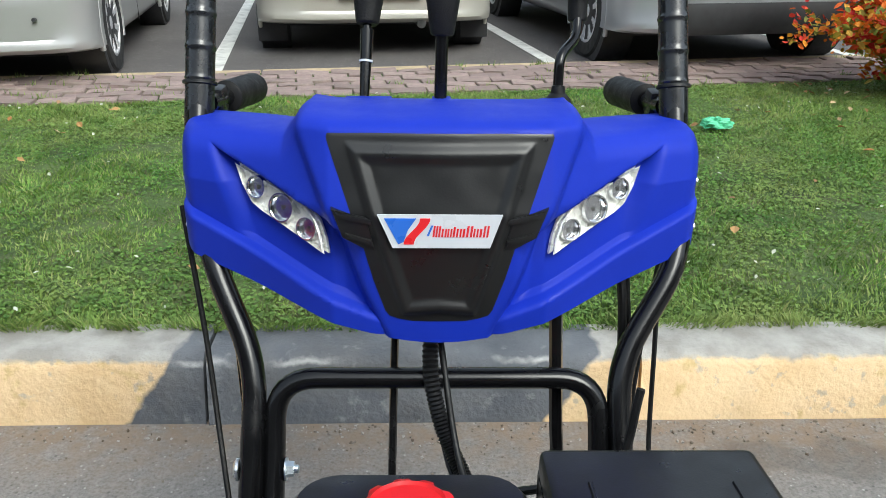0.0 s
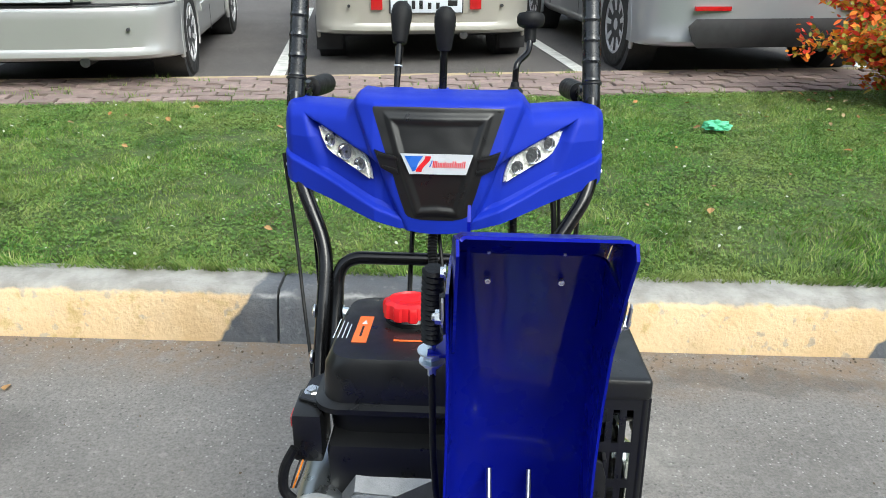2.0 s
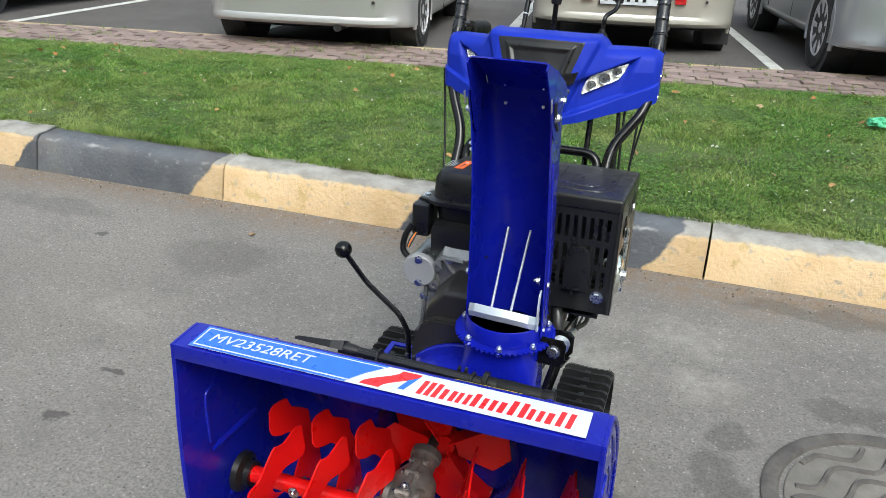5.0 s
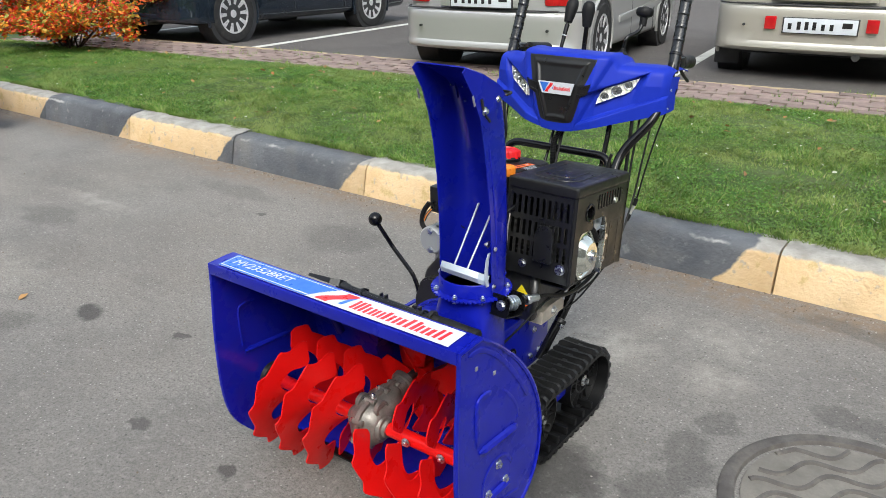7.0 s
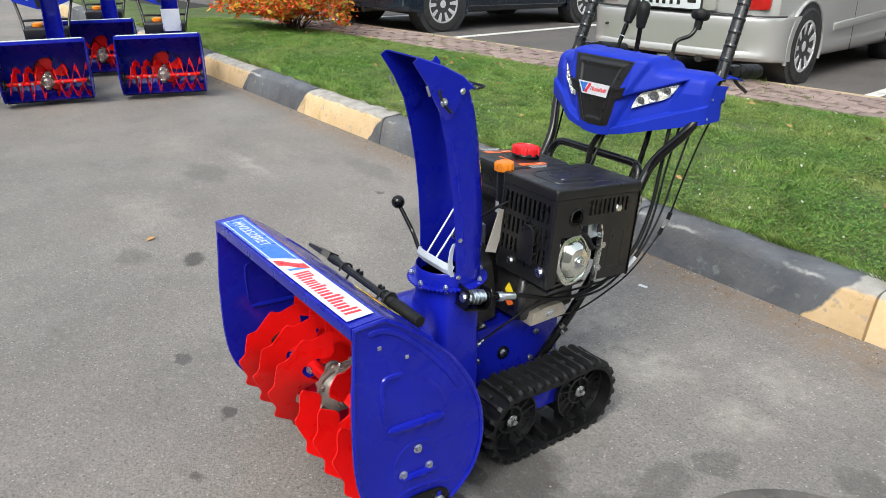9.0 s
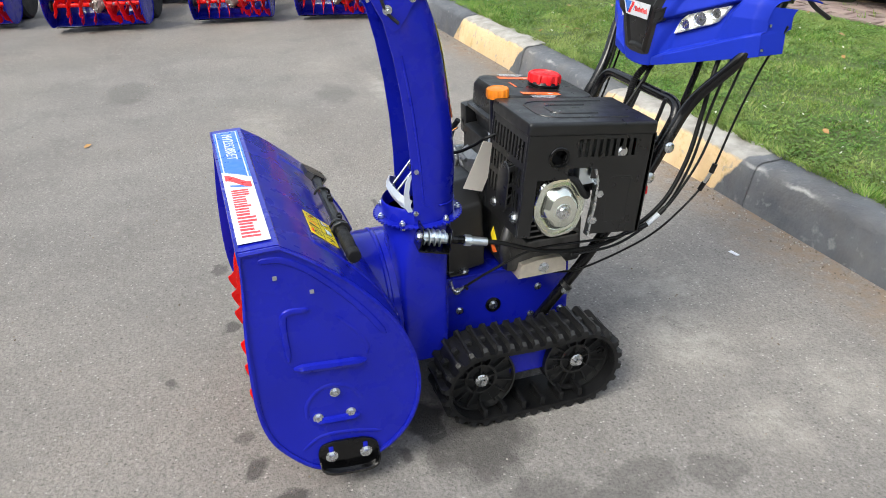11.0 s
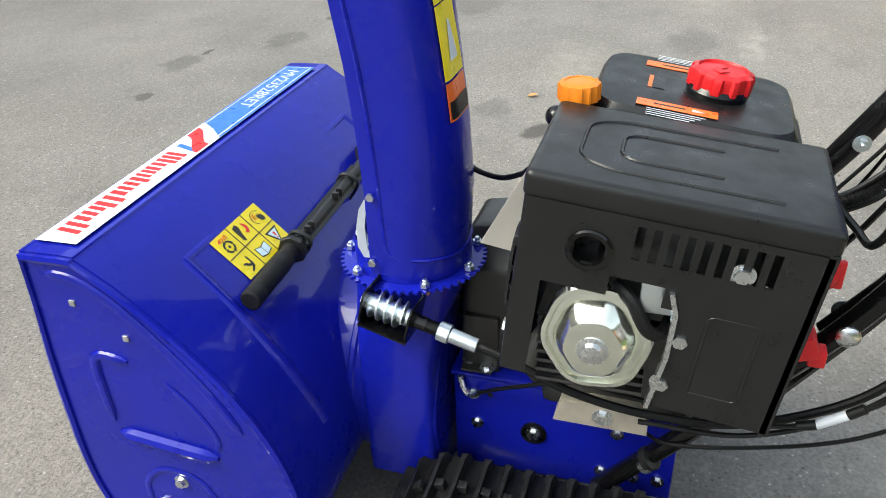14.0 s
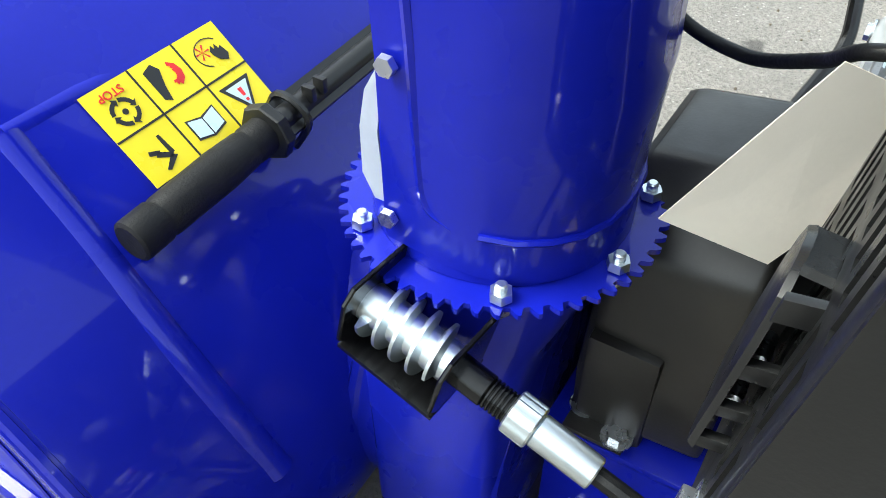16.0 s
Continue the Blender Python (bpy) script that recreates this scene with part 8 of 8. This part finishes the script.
def cables(parent):
    """Control rods, corrugated loom and sheathed cables behind the console."""
    def line(name, pts, r, mat=RUBBER, k=8, label=""):
        bm = bmesh.new()
        sweep(bm, curve_points(pts, k), r, 8)
        return part(name, bm, mat, parent, label)
    line("shift_rod", [(-0.045, 1.09, 0.80), (-0.05, 0.95, 0.52), (-0.05, 0.80, 0.28)], 0.0045, BLACK_GLOSS, 2)
    line("chute_rod", [(0.130, 1.085, 0.84), (0.133, 1.00, 0.60), (0.14, 0.86, 0.38)], 0.0075, BLACK_GLOSS, 2)
    # corrugated loom
    bm = bmesh.new()
    pts = curve_points([(0.008, 1.07, 0.77), (-0.002, 1.035, 0.741), (-0.008, 0.983, 0.695), (0.003, 0.955, 0.642), (0.021, 0.932, 0.606), (0.040, 0.89, 0.590), (0.08, 0.85, 0.59)], 26)
    sweep(bm, pts, 0.009, 10, [0.0092 if i % 2 else 0.0074 for i in range(len(pts))])
    part("wiring_loom", bm, RUBBER, parent, "black corrugated wiring loom")
    line("loom_cable", [(0.0, 1.04, 0.76), (-0.004, 1.0, 0.68), (0.01, 0.95, 0.60), (0.03, 0.90, 0.575)], 0.0035)
    # clutch cables with adjusters
    c1 = line("clutch_cable", [(0.285, 1.15, 0.85), (0.262, 1.118, 0.76), (0.244, 1.086, 0.65), (0.229, 1.052, 0.522), (0.216, 1.037, 0.477), (0.214, 0.94, 0.392), (0.208, 0.84, 0.345), (0.195, 0.74, 0.312), (0.15, 0.70, 0.29)], 0.0026)
    for a, b, r, mat in (((0.231, 1.057, 0.540), (0.228, 1.051, 0.519), 0.0062, RUBBER), ((0.228, 1.051, 0.519), (0.220, 1.042, 0.493), 0.0042, CAST), ((0.220, 1.042, 0.493), (0.216, 1.034, 0.474), 0.006, RUBBER)):
        bm = bmesh.new()
        cyl(bm, a, b, r, n=12)
        part("adjuster", bm, mat, c1)
    c2 = line("brake_cable", [(0.25, 1.09, 0.80), (0.246, 1.045, 0.68), (0.243, 1.005, 0.565), (0.242, 0.95, 0.478), (0.241, 0.914, 0.444), (0.238, 0.887, 0.421), (0.236, 0.82, 0.403), (0.228, 0.72, 0.402), (0.195, 0.62, 0.385), (0.168, 0.53, 0.335), (0.135, 0.475, 0.285)], 0.0029)
    for a, b, r, mat in (((0.2415, 0.928, 0.457), (0.241, 0.914, 0.444), 0.0058, RUBBER), ((0.241, 0.914, 0.444), (0.238, 0.887, 0.421), 0.0056, WHITE_VINYL), ((0.238, 0.887, 0.421), (0.2375, 0.868, 0.414), 0.006, RUBBER)):
        bm = bmesh.new()
        cyl(bm, a, b, r, n=12)
        part("adjuster", bm, mat, c2)
    bm = bmesh.new()
    sweep(bm, curve_points([(0.135, 0.478, 0.287), (0.131, 0.462, 0.276), (0.128, 0.452, 0.285), (0.127, 0.447, 0.305)], 6), 0.0045, 8)
    part("cable_end", bm, ZINC, parent)
    line("bundle_cable", [(0.21, 1.09, 0.80), (0.216, 1.037, 0.67), (0.222, 0.995, 0.54), (0.228, 0.93, 0.443), (0.233, 0.82, 0.383), (0.236, 0.70, 0.378)], 0.0032)
    line("clutch_cable", [(-0.285, 1.11, 0.82), (-0.262, 1.06, 0.68), (-0.245, 1.01, 0.58), (-0.225, 0.95, 0.50), (-0.19, 0.85, 0.38), (-0.13, 0.76, 0.30)], 0.0033)
    for s in (-1,):
        line("clutch_rod", [(s * 0.235, 1.10, 0.83), (s * 0.225, 1.05, 0.68), (s * 0.19, 0.93, 0.45), (s * 0.14, 0.79, 0.29)], 0.0028, BLACK_GLOSS, 3)
    line("ground_lead", [(0.05, 0.87, 0.62), (0.12, 0.90, 0.605), (0.18, 0.91, 0.62), (0.20, 0.93, 0.70)], 0.0045)


def clean_out_tool():
    """Black plastic chute clean-out tool clipped on the housing."""
    a, b = V(0.248, 0.207, 0.474), V(-0.245, 0.203, 0.490)
    d = (b - a).normalized()
    up = V(0, 0.55, 0.83)
    t = thing("clean_out_tool", (0, 0.205, 0.48), "black plastic clean-out tool clipped on top of the auger housing", "tool")
    bm = bmesh.new()
    lathe(bm, [(0.0120, 0.0), (0.0143, 0.0015), (0.0146, 0.004), (0.0146, 0.022), (0.0134, 0.024), (0.0134, 0.0255), (0.0142, 0.027), (0.0146, 0.055), (0.0150, 0.078), (0.0138, 0.102), (0.0129, 0.104), (0.0129, 0.1055), (0.0138, 0.107), (0.0138, 0.124)], a, d, 32)
    part("grip", bm, FOAM, t)
    bm = bmesh.new()
    lathe(bm, [(0.0135, 0), (0.0205, 0.0008), (0.0215, 0.002), (0.0215, 0.0085), (0.0205, 0.0097), (0.0135, 0.0105)], a + d * 0.121, d, 8)
    part("collar", bm, BLACK_PLASTIC, t)
    bm = bmesh.new()
    lathe(bm, [(0.0095, 0.12), (0.0095, 0.37), (0.012, 0.38), (0.012, 0.41)], a, d, 12)
    w = d.cross(up).normalized()
    for k in (-1, 1):
        slab(bm, [a + d * q + w * (0.008 * k) + up * z for q, z in ((0.13, -0.002), (0.37, -0.002), (0.37, 0.004), (0.13, 0.004))], w * (0.006 * k))
    part("shaft", bm, BLACK_PLASTIC, t)
    for q in (0.165, 0.178, 0.265, 0.28):
        bm = bmesh.new()
        box(bm, a + d * q + up * 0.012, (0.005, 0.010, 0.012), 0.001)
        part("ridge", bm, BLACK_PLASTIC, t)
    bm = bmesh.new()
    c = a + d * 0.40
    loft(bm, [[c + d * q + w * (k * ww) + up * z for k, z in ((-1, -0.004), (1, -0.004), (1, 0.004 + h), (-1, 0.004 + h))] for q, ww, h in ((0.0, 0.014, 0.01), (0.02, 0.027, 0.006), (0.085, 0.027, 0.0), (0.095, 0.022, -0.003))])
    part("scoop", bm, BLACK_PLASTIC, t)
    for q in (0.15, 0.33):
        bm = bmesh.new()
        sweep(bm, curve_points([a + d * q - w * 0.016 - up * 0.012, a + d * q - w * 0.015 + up * 0.006, a + d * q + up * 0.013, a + d * q + w * 0.015 + up * 0.006, a + d * q + w * 0.016 - up * 0.030], 4), 0.003, 6)
        part("clip", bm, BLACK_PLASTIC, t)
    return t


def big_blower():
    base = thing("snow_blower", (0, 0.4, 0), "blue tracked petrol snow blower with red augers and a black engine", "snow blower")
    sh = housing(base)
    housing_stickers(sh)
    auger(base)
    impeller(base)
    chute(base)
    worm_drive(base)
    chassis(base)
    track(base, 1)
    track(base, -1)
    engine(base)
    console(base)
    handlebar(base)
    cables(base)
    return base


big_blower()
clean_out_tool()
bm = bmesh.new()
q = [V(0.118, 0.535, 0.632), V(0.132, 0.481, 0.534), V(0.106, 0.535, 0.508), V(0.089, 0.589, 0.606)]
slab(bm, q, (q[1] - q[0]).cross(q[2] - q[1]).normalized() * 0.0008)
tagged(part("card_tag", bm, CARD, sharp=20), "plain cream cardboard tag stuck between the engine covers", "tag")


# ---- other machines standing along the yard ----
def plain_blower(label, wrap=False):
    base = thing("snow_blower", (0, 0.4, 0), label, "snow blower", "snow blowers lined up behind")
    housing(base, False)
    auger(base, 0.150, 40.0)
    impeller(base)
    bm = bmesh.new()
    sheet(bm, [u_shape(z, h, f, b, c, 0.111, 0.10) for z, h, f, b, c in chute_sections()], 0.0025)
    part("chute", bm, BLUE, base)
    bm = bmesh.new()
    box(bm, (0, 0.60, 0.22), (0.24, 0.32, 0.18), 0.01)
    part("transmission_box", bm, BLUE, base)
    # engine: crankcase, round starter cover, tank with a cap, muffler box with slots
    bm = bmesh.new()
    box(bm, (0.0, 0.68, 0.40), (0.28, 0.22, 0.18), 0.02, None, 3)
    en = part("engine", bm, DARK_STEEL, base)
    bm = bmesh.new()
    lathe(bm, [(0.095, 0.0), (0.105, 0.01), (0.105, 0.05), (0.085, 0.065), (0.03, 0.07)], (0.0, 0.70, 0.43), (0, 1, 0), 28)
    part("starter_cover", bm, BLACK_PLASTIC, en)
    bm = bmesh.new()
    box(bm, (-0.05, 0.68, 0.555), (0.22, 0.25, 0.12), 0.035, None, 3)
    part("fuel_tank", bm, BLACK_PLASTIC, en)
    bm = bmesh.new()
    box(bm, (0.14, 0.68, 0.52), (0.13, 0.22, 0.16), 0.018, None, 3)
    muff = part("muffler_cover", bm, BLACK_PLASTIC, en)
    for k in range(6):
        bm = bmesh.new()
        box(bm, (0.095 + k * 0.018, 0.5695, 0.535), (0.008, 0.004, 0.07), 0.001)
        part("slot", bm, BLACK_VINYL, muff)
    bm = bmesh.new()
    loft(bm, [[V(x, y, z) for x, z in ((-0.10, 0.22), (-0.10, 0.40), (-0.05, 0.48), (0.06, 0.48), (0.10, 0.40), (0.10, 0.22))] for y in (0.46, 0.54)])
    part("belt_cover", bm, WARM_PLASTIC, base)
    bm = bmesh.new()
    lathe(bm, [(0.03, 0), (0.045, 0.005), (0.045, 0.03), (0.03, 0.036)], (-0.05, 0.68, 0.613), (0, 0, 1), 24)
    part("fuel_cap", bm, ORANGE_PLASTIC, en)
    bm = bmesh.new()
    sheet(bm, [[V(0.111 + h * q, y, z) for q in (-1, 0, 1)] for y, z, h in ((0.40, 0.965, 0.07), (0.36, 1.0, 0.068), (0.27, 1.03, 0.063))], 0.003)
    part("deflector", bm, BLUE, base)
    for s in (-1, 1):
        bm = bmesh.new()
        R = 0.19
        lathe(bm, [(R * 0.5, -0.055), (R * 0.9, -0.058), (R, -0.04), (R, 0.04), (R * 0.9, 0.058), (R * 0.5, 0.055)], (s * 0.24, 0.62, R), (s, 0, 0), 36, lambda a, r: 1 + (0.02 * math.copysign(1, math.sin(a * 22)) if r > 0.18 else 0))
        part("tyre", bm, TYRE, base)
        bm = bmesh.new()
        lathe(bm, [(R * 0.55, 0.0), (R * 0.55, 0.05), (R * 0.48, 0.052), (R * 0.42, 0.02), (0.02, 0.015), (0.02, 0.05), (0.0, 0.05)], (s * 0.24, 0.62, R), (s, 0, 0), 30)
        part("rim", bm, GREY_PAINT, base)
        bm = bmesh.new()
        sweep(bm, rounded_path([(s * 0.15, 0.72, 0.28), (s * 0.2, 0.95, 0.62), (s * 0.26, 1.08, 0.85), (s * 0.26, 1.30, 0.98)], 0.06), 0.013, 12)
        part("handle_tube", bm, BLACK_GLOSS, base)
    bm = bmesh.new()
    sweep(bm, [(-0.2, 0.96, 0.64), (0.2, 0.96, 0.64)], 0.011, 12)
    part("cross_bar", bm, BLACK_GLOSS, base)
    bm = bmesh.new()
    loft(bm, [[V(x * k, y, z) for x, z in ((-0.26, 0.93), (-0.15, 0.955), (0.15, 0.955), (0.26, 0.93), (0.26, 0.81), (0.06, 0.735), (-0.06, 0.735), (-0.26, 0.81))] for y, k in ((0.99, 0.94), (1.0, 1.0), (1.13, 1.0))])
    con = part("console", bm, BLUE_PLASTIC, base, sharp=40)
    bm = bmesh.new()
    slab(bm, [V(-0.10, 0.988, 0.935), V(0.10, 0.988, 0.935), V(0.05, 0.988, 0.75), V(-0.05, 0.988, 0.75)], (0, -0.006, 0), 0.002, 1)
    part("centre_shield", bm, BLACK_PLASTIC, con)
    for s in (-1, 1):
        bm = bmesh.new()
        slab(bm, [V(s * x, 0.989, z) for x, z in ((0.205, 0.888), (0.19, 0.85), (0.12, 0.81), (0.125, 0.856))], (0, -0.005, 0), 0.001, 1)
        part("headlight", bm, LAMP_PLATE, con)
    bm = bmesh.new()
    box(bm, (0, 0.012, 0.583), (0.68, 0.05, 0.003), 0.001)
    part("name_sticker", bm, WHITE_VINYL, base)
    if wrap:
        bm = bmesh.new()
        rows = [[V(x, 0.318 + 0.012 * j - 0.008 * math.sin(x * 40 + j), 0.76 - j * 0.05) for x in (0.03, 0.08, 0.13, 0.19)] for j in range(5)]
        sheet(bm, rows, 0.001)
        part("paper_wrap", bm, WHITE_VINYL, base, "white printed sheet")
    return base


def stand(ob, x, y, turn, k):
    """Sets a machine down with the middle of its front lip at x, y."""
    m = pose(x, y, 0, 0, 0, turn) @ Matrix.Diagonal((k, k, k, 1)) @ Matrix.Translation((0, 0.4, 0))
    ob.matrix_basis = m
    return ob


b1 = plain_blower("blue snow blower with red augers and white paper on its engine", True)
stand(b1, -4.55, 1.10, 68, 0.84)
b2 = plain_blower("blue wheeled snow blower with red augers")
stand(b2, -4.80, 0.34, 75, 0.84)
for x, y, a, k in ((-4.92, -0.64, 75, 1.0), (-5.75, 0.95, 70, 0.84), (-5.45, -1.62, 76, 0.95), (-6.0, -0.2, 74, 0.84)):
    c = copy_thing(b2, Matrix.Identity(4))
    stand(c, x, y, a, k)

# grit on the asphalt, thickest along the foot of the kerb
r = random.Random(31)
bm = bmesh.new()
for k in range(2600):
    if k < 1500:
        x = r.uniform(-6, 3)
        y = kerb_y(x) - 0.004 - abs(r.gauss(0, 0.05))
    else:
        x, y = r.uniform(-3.4, 1.6), r.uniform(-1.6, 1.7)
    s = r.uniform(0.0015, 0.0042) * (1.3 if k < 1500 else 1)
    m = pose(x, y, s * 0.4, r.uniform(0, 360), r.uniform(0, 360), r.uniform(0, 360))
    vs = [bm.verts.new(m @ (V(*q) * s)) for q in ((1, 0, 0), (-0.9, 0.2, 0), (0, 1, 0.1), (0.1, -1, 0), (0, 0, 0.8), (0, 0.1, -0.8))]
    for a, b in ((0, 2), (2, 1), (1, 3), (3, 0)):
        bm.faces.new((vs[a], vs[b], vs[4]))
        bm.faces.new((vs[b], vs[a], vs[5]))
tagged(part("grit", bm, GRIT, sharp=0), "loose grit and soil crumbs on the asphalt along the kerb", "grit", kind="stuff")

# small litter on the asphalt and a metal channel
bm = bmesh.new()
slab(bm, [V(-0.235, 1.515, 0.001), V(-0.200, 1.520, 0.001), V(-0.201, 1.532, 0.001), V(-0.236, 1.527, 0.001)], (0, 0, 0.004), 0.001, 1)
tagged(part("cigarette_stub", bm, WHITE_VINYL), "small white paper stub lying on the asphalt", "litter")
for x, y, r in ((-1.80, 0.16, 10), (-0.62, 0.70, 70), (0.75, -0.45, 130), (-1.2, 1.5, 200), (-2.2, -0.55, 40)):
    bm = bmesh.new()
    m = pose(x, y, 0.006, 12, 8, r)
    ps = [(0, -1, 0), (0.45, -0.5, 0.15), (0.6, 0.1, 0.2), (0.3, 0.6, 0.1), (0, 1, 0), (-0.3, 0.6, 0.12), (-0.6, 0.1, 0.2), (-0.45, -0.5, 0.15)]
    vs = [bm.verts.new(m @ (V(*p) * 0.022)) for p in ps]
    c0 = bm.verts.new(m @ V(0, 0, 0))
    for i in range(8):
        bm.faces.new((c0, vs[i], vs[(i + 1) % 8]))
    tagged(part("fallen_leaf", bm, LITTER, sharp=0), "dry brown leaf lying on the asphalt", "leaf", "leaves on the asphalt")
bm = bmesh.new()
prof = [(-0.05, 0.0), (0.05, 0.0), (0.05, 0.09), (0.044, 0.09), (0.044, 0.006), (-0.044, 0.006), (-0.044, 0.09), (-0.05, 0.09)]
m = pose(-1.60, -2.40, 0, 0, 0, -37)
loft(bm, [[m @ V(q, x, z) for x, z in prof] for q in (0.0, 1.4)])
tagged(part("metal_channel", bm, GREY_PAINT), "grey steel channel lying on the asphalt", "metal channel")
